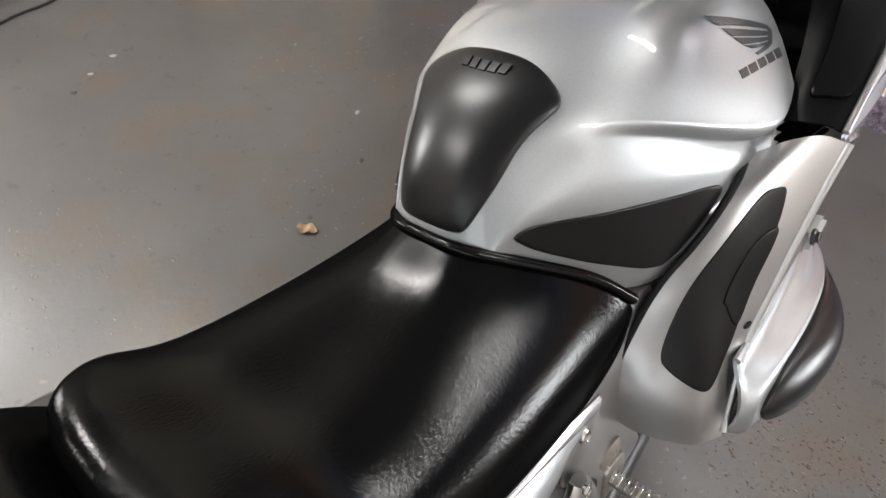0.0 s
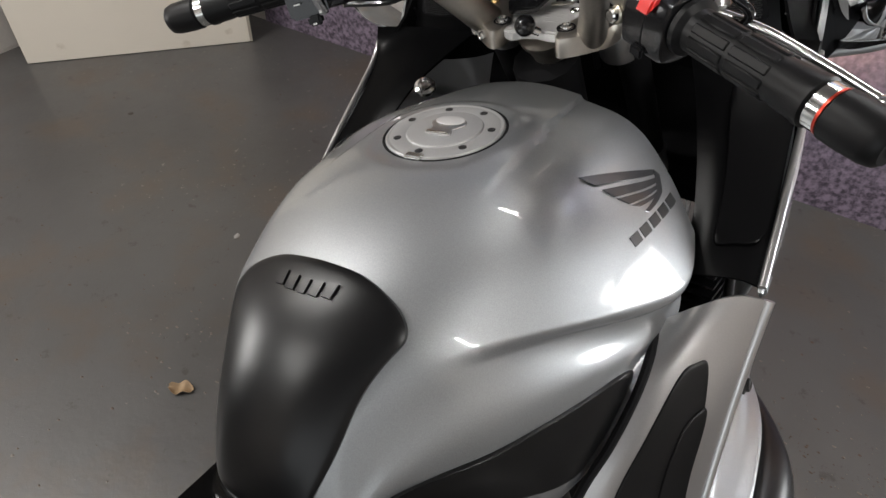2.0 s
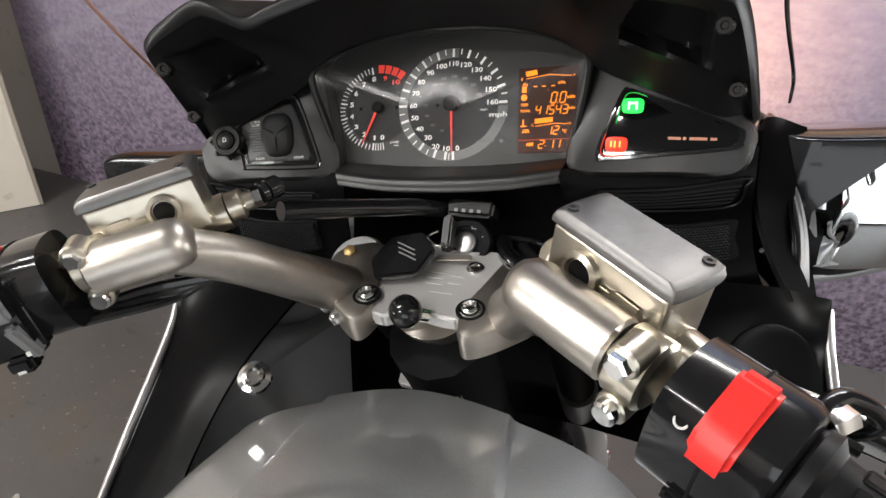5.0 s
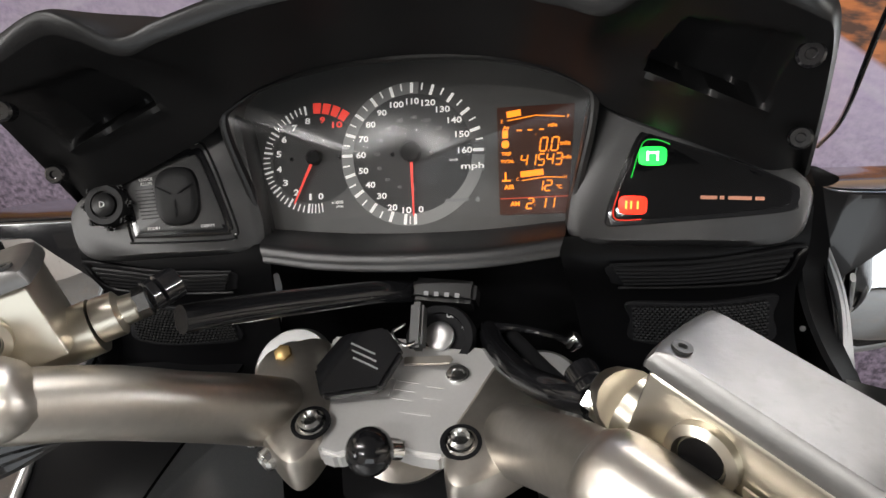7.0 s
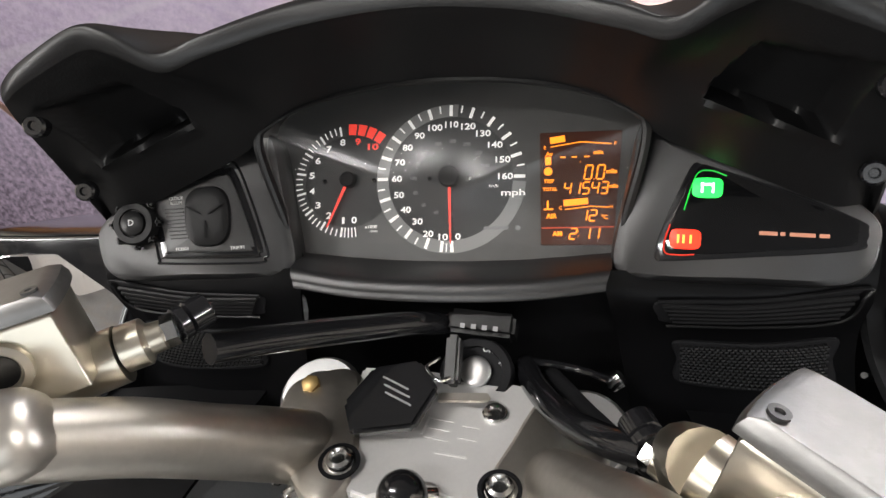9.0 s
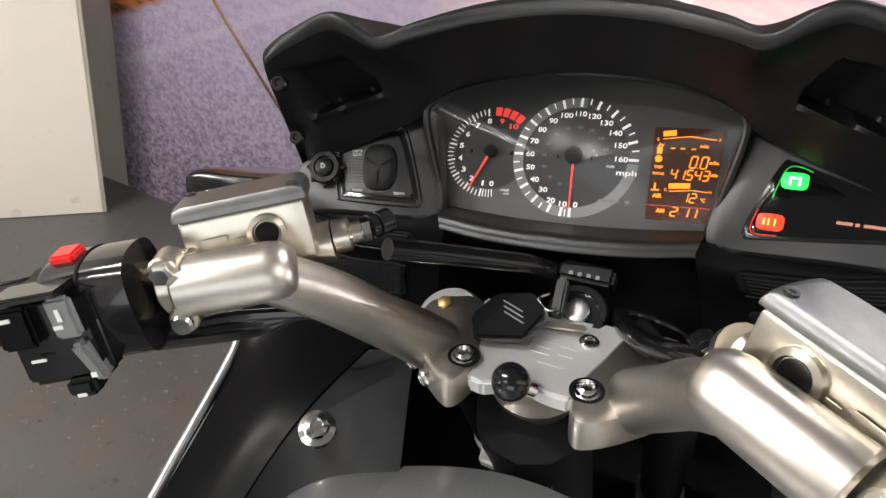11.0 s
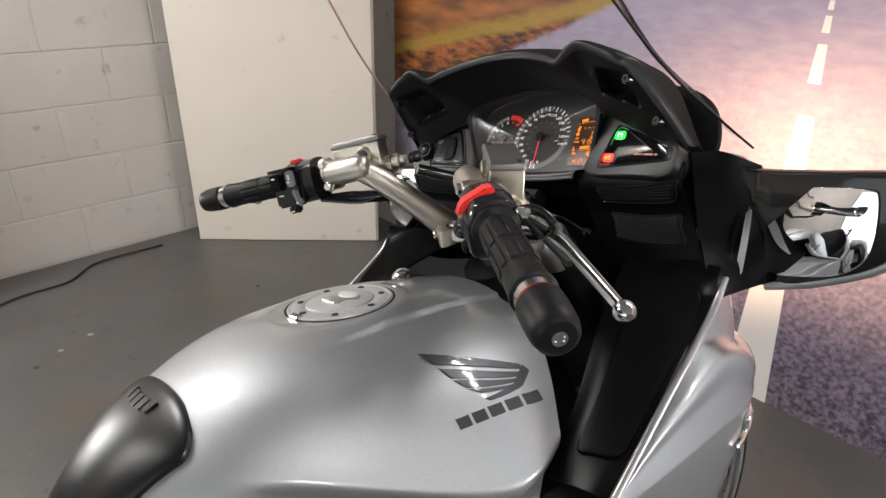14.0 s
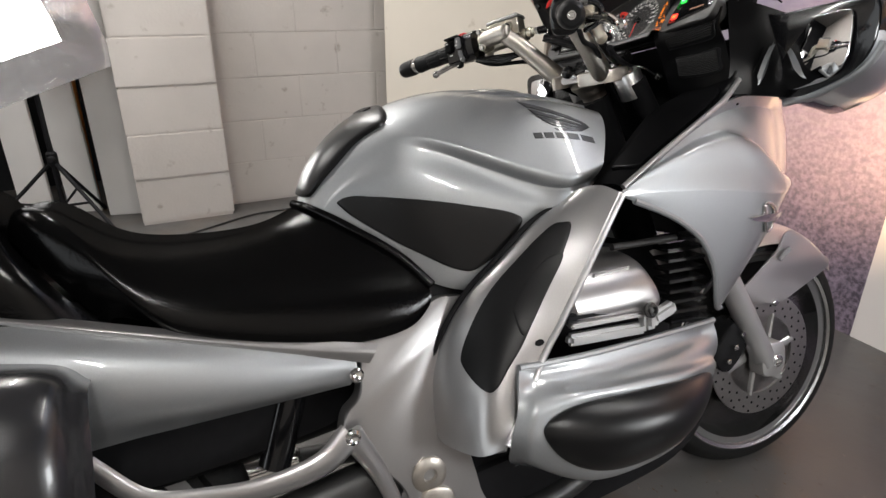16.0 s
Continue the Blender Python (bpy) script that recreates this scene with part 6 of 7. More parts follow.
under("grille_frame", lambda: patch(VENT, [(0.478, 0.295), (0.478, 0.60), (0.478, 0.905), (0.57, 0.905), (0.665, 0.90), (0.668, 0.60), (0.668, 0.30), (0.57, 0.295)], 0.0022, n=64), MATT, lows)
under("speaker_grille", grille, PODMAT, lows, "black perforated grille")
part("dash_tunnel", from_grid(Surf([[(-0.13, 0.05, 1.02), (0, 0.06, 1.02), (0.13, 0.05, 1.02)], [(-0.15, 0.12, 0.95), (0, 0.15, 0.95), (0.15, 0.12, 0.95)], [(-0.2, 0.14, 0.80), (0, 0.18, 0.80), (0.2, 0.14, 0.80)], [(-0.22, 0.10, 0.62), (0, 0.14, 0.62), (0.22, 0.10, 0.62)]]).grid(16, 24)), MATT, bike)

# windscreen
W0 = [(0, 0.325, 1.090), (0.070, 0.310, 1.088), (0.150, 0.258, 1.083), (0.230, 0.196, 1.074), (0.294, 0.136, 1.057)]
W1 = [(0, 0.270, 1.142), (0.070, 0.256, 1.140), (0.150, 0.206, 1.134), (0.230, 0.138, 1.122), (0.281, 0.080, 1.099)]
W2 = [(0, 0.200, 1.222), (0.067, 0.187, 1.219), (0.140, 0.140, 1.208), (0.205, 0.070, 1.190), (0.254, 0.006, 1.168)]
W3 = [(0, 0.128, 1.310), (0.064, 0.116, 1.306), (0.130, 0.070, 1.296), (0.190, 0.005, 1.275), (0.232, -0.064, 1.250)]
W4 = [(0, 0.050, 1.420), (0.060, 0.040, 1.415), (0.120, 0.000, 1.400), (0.170, -0.058, 1.375), (0.204, -0.130, 1.345)]
SCR = Surf([W0, W1, W2, W3, W4], mirrored=True)
screen = part("windscreen", from_grid(SCR.grid(40, 60)), SCREEN, bike, "clear curved windscreen")
screen.visible_shadow = False
for s in (1.0, 0.0):
    part("screen_edge", tube([tuple(SCR.at([(u, s)])[0]) for u in np.linspace(0, 1, 13)], 0.0016, 8), GLOSS if s else mat("pink_edge", (0.45, 0.27, 0.22), 0.2), screen, "thin screen edge")

# mirrors
M_OUT = [(0.268, 1.052), (0.300, 1.036), (0.385, 1.033), (0.455, 1.032), (0.474, 1.014), (0.468, 0.962), (0.440, 0.925), (0.385, 0.900), (0.325, 0.885), (0.300, 0.905), (0.285, 0.980)]


def mirror_shell():
    o = np.array(loop(M_OUT, 72))
    c = np.array((0.37, 0.97))
    rings = []
    for f, y, dx, dz in ((0.90, 0.105, 0, 0), (0.955, 0.082, 0, 0), (0.985, 0.074, 0, 0), (1.0, 0.082, 0, 0), (0.99, 0.11, 0, -0.006), (0.95, 0.17, -0.01, -0.022), (0.82, 0.23, -0.03, -0.045), (0.58, 0.275, -0.055, -0.060), (0.3, 0.295, -0.075, -0.066)):
        q = c + (o - c) * f
        rings.append(np.c_[q[:, 0] + dx, np.full(len(q), y + 0.035), q[:, 1] + dz])
    return rings_to_bm(rings)


def mirror_cap():
    """The black upper half that is drawn over the housing."""
    bm = mirror_shell()
    c = Vector((0.37, 0.15, 0.97))
    for v in bm.verts:
        v.co = c + (v.co - c) * 1.006
    bmesh.ops.delete(bm, geom=[f for f in bm.faces if f.calc_center_median().x > 0.338 and f.calc_center_median().z < 1.015 - 0.30 * (f.calc_center_median().x - 0.33)], context="FACES")
    return bm


shells = both("mirror_housing", mirror_shell, SILVER, "silver faired-in mirror housing")
under("mirror_bezel", lambda: slab([(x - 0.37, (z - 0.97)) for x, z in (np.array(M_OUT) - (0.37, 0.97)) * 0.975 + (0.37, 0.97)], 0.012, plane_axes((0.37, 0.105, 0.97), (1, 0, 0), (0, 0, 1)), 0.003, 72), GLOSS, shells, "black inner mirror surround")
GLASS_OUT = [(-0.047, 0.038), (0, 0.042), (0.054, 0.042), (0.066, 0.032), (0.065, -0.015), (0.055, -0.042), (0.030, -0.060), (-0.01, -0.068), (-0.040, -0.069), (-0.052, -0.06), (-0.052, 0)]
under("mirror_glass", lambda: slab(GLASS_OUT, 0.003, plane_axes((0.372, 0.101, 0.974), (1, -0.10, 0), (0, 0.10, 1)), 0.001, 72), MIRROR, shells, "mirror glass")
under("mirror_cap", mirror_cap, GLOSS, shells, "black upper mirror cover")
under("mirror_underside", lambda: tube([(0.318, 0.110, 0.885), (0.375, 0.115, 0.896), (0.44, 0.120, 0.922), (0.47, 0.125, 0.96)], 0.008), SILVER, shells)
ROOT = Surf([[(0.254, 0.046, 1.068), (0.258, 0.046, 1.005), (0.274, 0.026, 0.955), (0.305, -0.020, 0.905)], [(0.271, 0.094, 1.060), (0.282, 0.086, 1.002), (0.296, 0.070, 0.950), (0.318, 0.044, 0.900)], [(0.306, 0.128, 1.036), (0.312, 0.120, 0.986), (0.318, 0.112, 0.936), (0.328, 0.106, 0.892)]])
roots = both("mirror_root", lambda: from_grid(ROOT.grid(30, 30), 0.004), INFILL, "black mirror stalk panel")
under("root_ledge", lambda: tube([(0.270, 0.044, 0.958), (0.294, 0.074, 0.930), (0.320, 0.098, 0.902)], 0.0022, 8, 20), BLACK, roots)


# ---------------------------------------------------------------- steering: bars, controls, clamp, fork and front wheel
# everything here turns six degrees to the right about the raked steering axis
RAKE = Vector((0, -0.44, 0.898)).normalized()
PIVOT = Vector((0, -0.075, 0.985))
STEER = Matrix.Translation(PIVOT) @ Matrix.Rotation(radians(-5.5), 4, RAKE) @ Matrix.Translation(-PIVOT)
AX = Vector((0.851, -0.50, -0.150)).normalized()
BAR0 = Vector((0.106, -0.177, 1.090))


def steered(name, bm, material, parent=None, label=""):
    return part(name, moved(bm, STEER), material, parent or bike, label)


def along(s, out=0.0, up=0.0):
    """A place on the bar: s metres out from its root, out towards the front, up across it."""
    front = Vector((0.507, 0.862, 0)).normalized()
    top = AX.cross(front) * (1 if AX.cross(front).z > 0 else -1)
    return BAR0 + AX * s + front * out + top * up


FRONT = Vector((0.507, 0.862, 0)).normalized()
TOPV = AX.cross(FRONT).normalized()
if TOPV.z < 0:
    TOPV = -TOPV


def bar_axes(s, out=0.0, up=0.0, right=None):
    """Axes at a place of the right bar: x out along the bar, y to the front, z up."""
    m = Matrix((AX, FRONT, TOPV)).transposed().to_4x4()
    m.translation = along(s, out, up)
    return m


SLIDE = -0.011 * AX + 0.008 * FRONT


def side(bm, sx, slid=False):
    """The part as it is for the right bar, or mirrored for the left one, whose controls sit further in."""
    if slid and sx < 0:
        moved(bm, Matrix.Translation(SLIDE))
    return bm if sx > 0 else flip_x(bm)


for sx in (1, -1):
    arm = [tuple(along(0.018, 0.002, -0.005)), (0.108, -0.152, 1.056), (0.096, -0.122, 1.026), (0.083, -0.094, 0.998), (0.073, -0.074, 0.977)]
    bar = steered("handlebar_arm", side(tube(arm, [0.0160, 0.0175, 0.0185, 0.0205, 0.0215], 24, flat=0.88), sx), ALU, label="cast aluminium bar riser arm")
    foot = [(0.056, 0.040), (0.045, 0.007), (0.0365, -0.021), (0.0385, -0.042), (0.045, -0.053), (0.056, -0.050), (0.074, -0.036), (0.094, -0.014), (0.100, 0.010), (0.098, 0.030), (0.078, 0.044), (0.066, 0.046)]
    steered("arm_foot", side(slab(foot, 0.026, plane_axes((0, -0.062, 0.9885), (1, 0, 0), (0, 0.995, 0.10)), 0.007, 96), sx), ALU, bar)
    steered("arm_bolt", side(turned([(0.0088, -0.004), (0.0088, 0.0005), (0.0078, 0.0012), (0.0072, 0.0045), (0.0052, 0.0058), (0.0036, 0.003)], (0.045, -0.087, 0.9850), (0, -0.10, 0.995), 20), sx), CHROME, bar)
    steered("bolt_recess", side(turned([(0.0118, 0.0), (0.0118, 0.0016), (0.0095, 0.0016), (0.0092, 0.0002)], (0.045, -0.087, 0.9850), (0, -0.10, 0.995), 28), sx), MATT, bar)
    for px in (0.066, 0.084)[:0 if sx > 0 else 2]:
        steered("pinch_bolt", side(turned([(0.0068, -0.008), (0.0068, 0.004), (0.0050, 0.0055), (0.003, 0.004)], (px, -0.104 + 0.75 * (px - 0.066), 0.972), (0.45, -0.85, -0.1), 16), sx), CHROME, bar)
    steered("bar_socket", side(turned([(0.006, 0.002), (0.0125, 0.004), (0.0160, 0.009), (0.0175, 0.016), (0.0178, 0.068), (0.0160, 0.070)], tuple(along(0)), tuple(AX), 36), sx), ALU, bar, "satin aluminium bar socket")
    ring = steered("clamp_ring", side(turned([(0.0160, 0.072), (0.0185, 0.073), (0.0185, 0.090), (0.0160, 0.092)], tuple(along(0)), tuple(AX), 32), sx, True), NICKEL, label="alloy lever clamp")
    for up in (0.016, -0.016):
        steered("clamp_boss", side(turned([(0.0085, -0.014), (0.0085, 0.001), (0.0075, 0.002)], tuple(along(0.0815, -0.0165, up)), tuple(-FRONT), 16), sx, True), NICKEL, ring)
        steered("clamp_bolt", side(turned([(0.0065, 0), (0.0065, 0.005), (0.005, 0.0065)], tuple(along(0.0815, -0.0180, up)), tuple(-FRONT), 6 if up > 0 else 16), sx, True), CHROME, ring)
    # fluid reservoir
    ra = Vector((0.795, -0.591, -0.14)).normalized()
    rt = ra.cross(Vector((0.57, 0.81, -0.10))).normalized()
    rf = rt.cross(ra)
    rm = Matrix((ra, rf, rt)).transposed().to_4x4()
    rm.translation = (0.1675, -0.172, 1.120) if sx > 0 else (0.166, -0.172, 1.120)
    rr = [(0.0405 * c, 0.0195 * s_) for c, s_ in ((-0.97, -0.86), (-0.88, -0.99), (-0.4, -1), (0.4, -1), (0.88, -0.99), (0.97, -0.86), (1, 0), (0.97, 0.86), (0.88, 0.99), (0.4, 1), (-0.4, 1), (-0.88, 0.99), (-0.97, 0.86), (-1, 0))]
    res = steered("fluid_reservoir", side(slab([(x * 0.94, y * 0.94) for x, y in rr], 0.036, rm @ pose(0, 0, -0.008), 0.003, 48), sx, True), NICKEL, label="champagne alloy fluid reservoir")
    steered("reservoir_lid", side(slab(rr, 0.008, rm, 0.0055, 48), sx, True), LID, res, "worn flat aluminium lid")
    for lx in (-0.032, 0.032):
        steered("lid_screw", side(turned([(0.0032, 0), (0.0032, 0.0012), (0.0015, 0.0012), (0.0012, 0.0002)], tuple(rm @ Vector((lx, -0.012 if lx < 0 else 0.012, 0))), tuple(rt), 14), sx, True), DARKGREY, res)
    steered("sight_glass_ring", side(turned([(0.0115, -0.004), (0.0115, 0.002), (0.0085, 0.0032), (0.0075, 0.001)], tuple(rm @ Vector((-0.012, -0.0197, -0.024))), tuple(-rf), 24), sx, True), NICKEL, res)
    steered("sight_glass", side(turned([(0.007, 0), (0.007, 0.0018)], tuple(rm @ Vector((-0.012, -0.0197, -0.024))), tuple(-rf), 20), sx, True), LENS, res, "dark round sight glass")
    steered("level_mark", side(merge(block(0.006, 0.001, 0.0012, rm @ pose(0.004, -0.0202, -0.024), bevel=0), block(0.014, 0.001, 0.003, rm @ pose(0.018, -0.0202, -0.022), bevel=0)), sx, True), NICKEL, res)
    steered("master_cylinder", side(tube([tuple(rm @ Vector((-0.046, 0.004, -0.046))), tuple(rm @ Vector((0.05, 0.004, -0.048)))], 0.0135, 20), sx, True), NICKEL, res)
    # banjo and hose
    m0 = rm @ Vector((-0.046, 0.004, -0.046))
    b0 = Vector((0.126, -0.112, 1.040)) if sx > 0 else rm @ Vector((-0.052, 0.004, -0.044))
    if sx > 0:
        steered("outlet_neck", tube([tuple(m0), tuple(0.5 * m0 + 0.5 * b0 + Vector((-0.004, 0.006, 0.004))), tuple(b0)], [0.013, 0.011, 0.010], 16), NICKEL, res)
    steered("hose_banjo", side(turned([(0.009, -0.006), (0.011, -0.005), (0.011, 0.005), (0.0075, 0.007), (0.007, 0.013), (0.005, 0.014)], tuple(b0), tuple(-ra), 18), sx, True), NICKEL, res)
    steered("banjo_bolt", side(turned([(0.0078, 0), (0.0078, 0.006), (0.006, 0.007)], tuple(b0 + rf * 0.002 - ra * 0.013), tuple(-ra), 6), sx, True), CHROME, res)
    steered("crimp_sleeve", side(turned([(0.0062, 0), (0.0085, 0.001), (0.0085, 0.005), (0.0070, 0.006), (0.0085, 0.007), (0.0085, 0.016), (0.0072, 0.017)], tuple(b0 - ra * 0.018 + rf * 0.004), tuple(-ra + rf * 0.5), 16), sx, True), GLOSS, res)
    if sx < 0:
        hose = [(0.098, -0.118, 1.069), (0.080, -0.088, 1.056), (0.050, -0.048, 1.038), (0.022, -0.012, 1.020), (0.005, 0.030, 0.985), (0.00, 0.07, 0.90)]
    else:
        hose = [(0.112, -0.100, 1.040), (0.096, -0.088, 1.032), (0.074, -0.056, 1.012), (0.054, -0.014, 0.994), (0.044, 0.022, 0.980), (0.050, 0.050, 0.940), (0.06, 0.07, 0.88)]
        steered("throttle_sheath", tube([(0.150, -0.112, 1.020), (0.122, -0.080, 1.006), (0.088, -0.030, 0.992), (0.062, 0.012, 0.982), (0.058, 0.045, 0.945), (0.07, 0.07, 0.88)], 0.0055, 10, 48), MATT, res, "black cable sheath")
        steered("hose_clip", tube([(0.040, 0.012, 0.990), (0.060, 0.014, 0.990), (0.084, 0.020, 0.982), (0.100, 0.034, 0.966)], 0.0026, 8, 24), GLOSS, res)
        steered("clip_end", turned([(0.0055, 0), (0.0068, 0.002), (0.0068, 0.010), (0.004, 0.012)], (0.098, 0.034, 0.962), (0.7, 0.2, 0.5), 14), CHROME, res, "bright clip end")
    steered("brake_hose", side(tube(hose, 0.0078, 12, 48), sx, True), GLOSS, res, "thick black rubber hose")
    # switch pod
    pod = steered("switch_pod", side(slab([(-0.024, -0.026), (-0.026, 0.004), (-0.018, 0.024), (0.004, 0.028), (0.022, 0.020), (0.024, -0.006), (0.014, -0.030), (-0.010, -0.034)], 0.050, plane_axes(tuple(along(0.152)), tuple(FRONT), tuple(TOPV)), 0.006, 64), sx, True), GLOSS, label="gloss black switch housing")
    steered("pod_seam", side(slab([(-0.0245, -0.0265), (-0.0265, 0.004), (-0.0185, 0.0245), (0.004, 0.0285), (0.0225, 0.0205), (0.0245, -0.006), (0.0145, -0.0305), (-0.010, -0.0345)], 0.0015, plane_axes(tuple(along(0.128)), tuple(FRONT), tuple(TOPV)), 0.0004, 64), sx, True), MATT, pod)
    # grip
    grip = steered("grip", side(turned([(0.0215, 0.152), (0.0235, 0.154), (0.0235, 0.159), (0.0180, 0.163), (0.0172, 0.170), (0.0172, 0.250), (0.0180, 0.254), (0.0185, 0.272), (0.0195, 0.276), (0.0195, 0.281), (0.016, 0.283)], tuple(along(0)), tuple(AX), 36), sx, True), RUBBER, label="black ribbed rubber grip")
    for k in range(10):
        a = radians(36 * k)
        for s0, s1 in ((0.170, 0.206), (0.210, 0.246)):
            p = along((s0 + s1) / 2) + FRONT * 0.0172 * math.cos(a) + TOPV * 0.0172 * math.sin(a)
            m = plane_axes(tuple(p), tuple(AX), tuple(-FRONT * math.sin(a) + TOPV * math.cos(a)))
            steered("grip_rib", side(block(s1 - s0, 0.0078, 0.0026, m, bevel=0.001, seg=1), sx, True), RUBBER, grip)
    end = steered("bar_end_weight", side(turned([(0.0165, 0.295), (0.0190, 0.297), (0.0192, 0.310), (0.0185, 0.328), (0.0165, 0.336), (0.0130, 0.339), (0.006, 0.339)], tuple(along(0)), tuple(AX), 36), sx, True), RUBBER, label="rounded black bar-end weight")
    steered("bar_end_ring", side(turned([(0.0165, 0.2835), (0.0175, 0.2835), (0.0175, 0.2935), (0.0165, 0.2935)], tuple(along(0)), tuple(AX), 32), sx, True), CHROME, end, "polished ring")
    if sx > 0:
        steered("bar_end_band", side(turned([(0.0178, 0.2930), (0.0178, 0.2952)], tuple(along(0)), tuple(AX), 32), sx, True), REDRING, end, "thin red band")
    steered("bar_end_screw", side(turned([(0.0058, 0.337), (0.0058, 0.3405), (0.004, 0.3405), (0.0032, 0.3395)], tuple(along(0)), tuple(AX), 16), sx, True), CHROME, end)
    # lever
    lv = [tuple(along(0.096, 0.030, -0.018)), tuple(along(0.135, 0.046, -0.014)), tuple(along(0.180, 0.056, -0.012)), tuple(along(0.230, 0.060, -0.014)), tuple(along(0.285, 0.066, -0.020))]
    lever = steered("hand_lever", side(tube(lv, [0.010, 0.0105, 0.0085, 0.0075, 0.0065], 16, flat=0.62), sx, True), CHROME, label="polished aluminium hand lever")
    steered("lever_ball", side(turned([(0.003, -0.009), (0.0075, -0.0055), (0.0092, 0), (0.0075, 0.0055), (0.003, 0.009)], tuple(along(0.290, 0.067, -0.021)), tuple(AX), 20), sx, True), CHROME, lever)
    for s0, s1 in ((0.120, 0.165), (0.175, 0.225)):
        steered("lever_slot", side(tube([tuple(along(s0, 0.034 + 0.1 * (s0 - 0.1), -0.010)), tuple(along(s1, 0.034 + 0.1 * (s1 - 0.1), -0.010))], 0.003, 8), sx, True), DARKGREY, lever)
    steered("lever_perch", side(tube([tuple(along(0.086, 0.012, -0.012)), tuple(along(0.098, 0.034, -0.018))], [0.014, 0.012], 16), sx, True), NICKEL, lever)
    steered("lever_pivot_bolt", side(turned([(0.007, -0.016), (0.007, 0.004), (0.0055, 0.006)], tuple(along(0.099, 0.036, -0.012)), tuple(TOPV), 6), sx, True), CHROME, lever)
    steered("throttle_cable" if sx > 0 else "clutch_lead", side(tube([tuple(along(0.13, 0.02, -0.03)), tuple(along(0.09, 0.03, -0.05)), (0.12, -0.12, 1.02), (0.07, -0.06, 0.97), (0.05, 0.0, 0.90)], 0.0045, 8, 40), sx, True), MATT)
    if sx > 0:
        # right: red stop switch and starter button
        sw = steered("stop_switch", sharp_slab([(-0.033, 0.008), (-0.024, 0.014), (-0.012, 0.021), (0.004, 0.024), (0.006, 0.032), (-0.002, 0.0345), (-0.010, 0.0305), (-0.019, 0.0265), (-0.028, 0.021)], 0.017, plane_axes(tuple(along(0.137)), tuple(FRONT), tuple(TOPV)), 0.0022), RED, pod, "red engine stop rocker")
        steered("switch_mark", tube([tuple(along(0.114 + 0.0028 * math.cos(q), -0.0232 + 0.0018 * math.sin(q), 0.0150 + 0.0024 * math.sin(q))) for q in np.linspace(0, 2 * math.pi, 13)], 0.0006, 6, 36), WHITE, sw)
        steered("starter_button", block(0.016, 0.006, 0.010, bar_axes(0.126, -0.026, -0.028), bevel=0.002), MATT, pod)
        steered("heated_grip_lead", tube([tuple(along(0.145, 0.018, 0.010)), tuple(along(0.150, 0.040, 0.012)), tuple(along(0.165, 0.052, 0.0)), tuple(along(0.150, 0.046, -0.02)), tuple(along(0.12, 0.03, -0.03))], 0.0045, 10, 36), GLOSS, pod, "looped black cable")
        steered("cable_adjuster", turned([(0.004, 0), (0.0055, 0.002), (0.0055, 0.012), (0.004, 0.014)], tuple(along(0.152, 0.020, 0.012)), tuple(FRONT + AX * 0.3), 6), CHROME, pod)
    else:
        # left: dip, indicator and horn switches
        steered("switch_face", side(block(0.050, 0.016, 0.052, bar_axes(0.146, -0.024, -0.008) @ pose(0, 0, 0, -8), bevel=0.004), sx, True), GLOSS, pod, "stepped black switch face")
        steered("switch_hood", side(block(0.040, 0.026, 0.004, bar_axes(0.148, -0.026, 0.022) @ pose(0, 0, 0, -8), bevel=0.0015), sx, True), GLOSS, pod)
        steered("dip_switch", side(block(0.020, 0.006, 0.024, bar_axes(0.160, -0.034, 0.006) @ pose(0, 0, 0, -10), bevel=0.002), sx, True), INFILL, pod)
        steered("lamp_switch", side(block(0.014, 0.006, 0.024, bar_axes(0.133, -0.034, 0.008) @ pose(0, 0, 0, -6), bevel=0.002), sx, True), GREY, pod, "grey lamp rocker")
        steered("indicator_switch", side(block(0.009, 0.010, 0.027, bar_axes(0.130, -0.033, -0.021) @ pose(0, 0, 0, 4, 10), bevel=0.0025), sx, True), GREY, pod, "grey indicator slider")
        steered("horn_button", side(block(0.017, 0.016, 0.012, bar_axes(0.142, -0.030, -0.038) @ pose(0, 0, 0, -10), bevel=0.003), sx, True), BLACK, pod)
        steered("hazard_switch", side(block(0.014, 0.016, 0.006, bar_axes(0.138, 0.000, 0.029), bevel=0.0015), sx, True), RED, pod, "red hazard switch")
        for ds, up, wide, tall in ((0.161, 0.013, 0.006, 0.0022), (0.161, 0.000, 0.006, 0.0022), (0.155, -0.014, 0.008, 0.0016), (0.133, 0.011, 0.0022, 0.007), (0.136, 0.004, 0.005, 0.0022), (0.130, -0.028, 0.003, 0.003), (0.142, -0.040, 0.005, 0.002)):
            steered("switch_symbol", side(block(wide, 0.0008, tall, bar_axes(ds, -0.0375 if up > -0.02 else -0.0385, up) @ pose(0, 0, 0, -8), bevel=0), sx, True), WHITE, pod)
        for k in range(3):
            steered("wire_loom", side(tube([tuple(along(0.11, 0.004 - 0.006 * k, -0.034)), tuple(along(0.06, 0.016, -0.040 - 0.006 * k)), (0.10 + 0.01 * k, -0.15, 1.035), (0.085, -0.09, 0.985 - 0.01 * k), (0.07, -0.02, 0.93)], 0.0042, 8, 40), sx, True), GLOSS, pod)

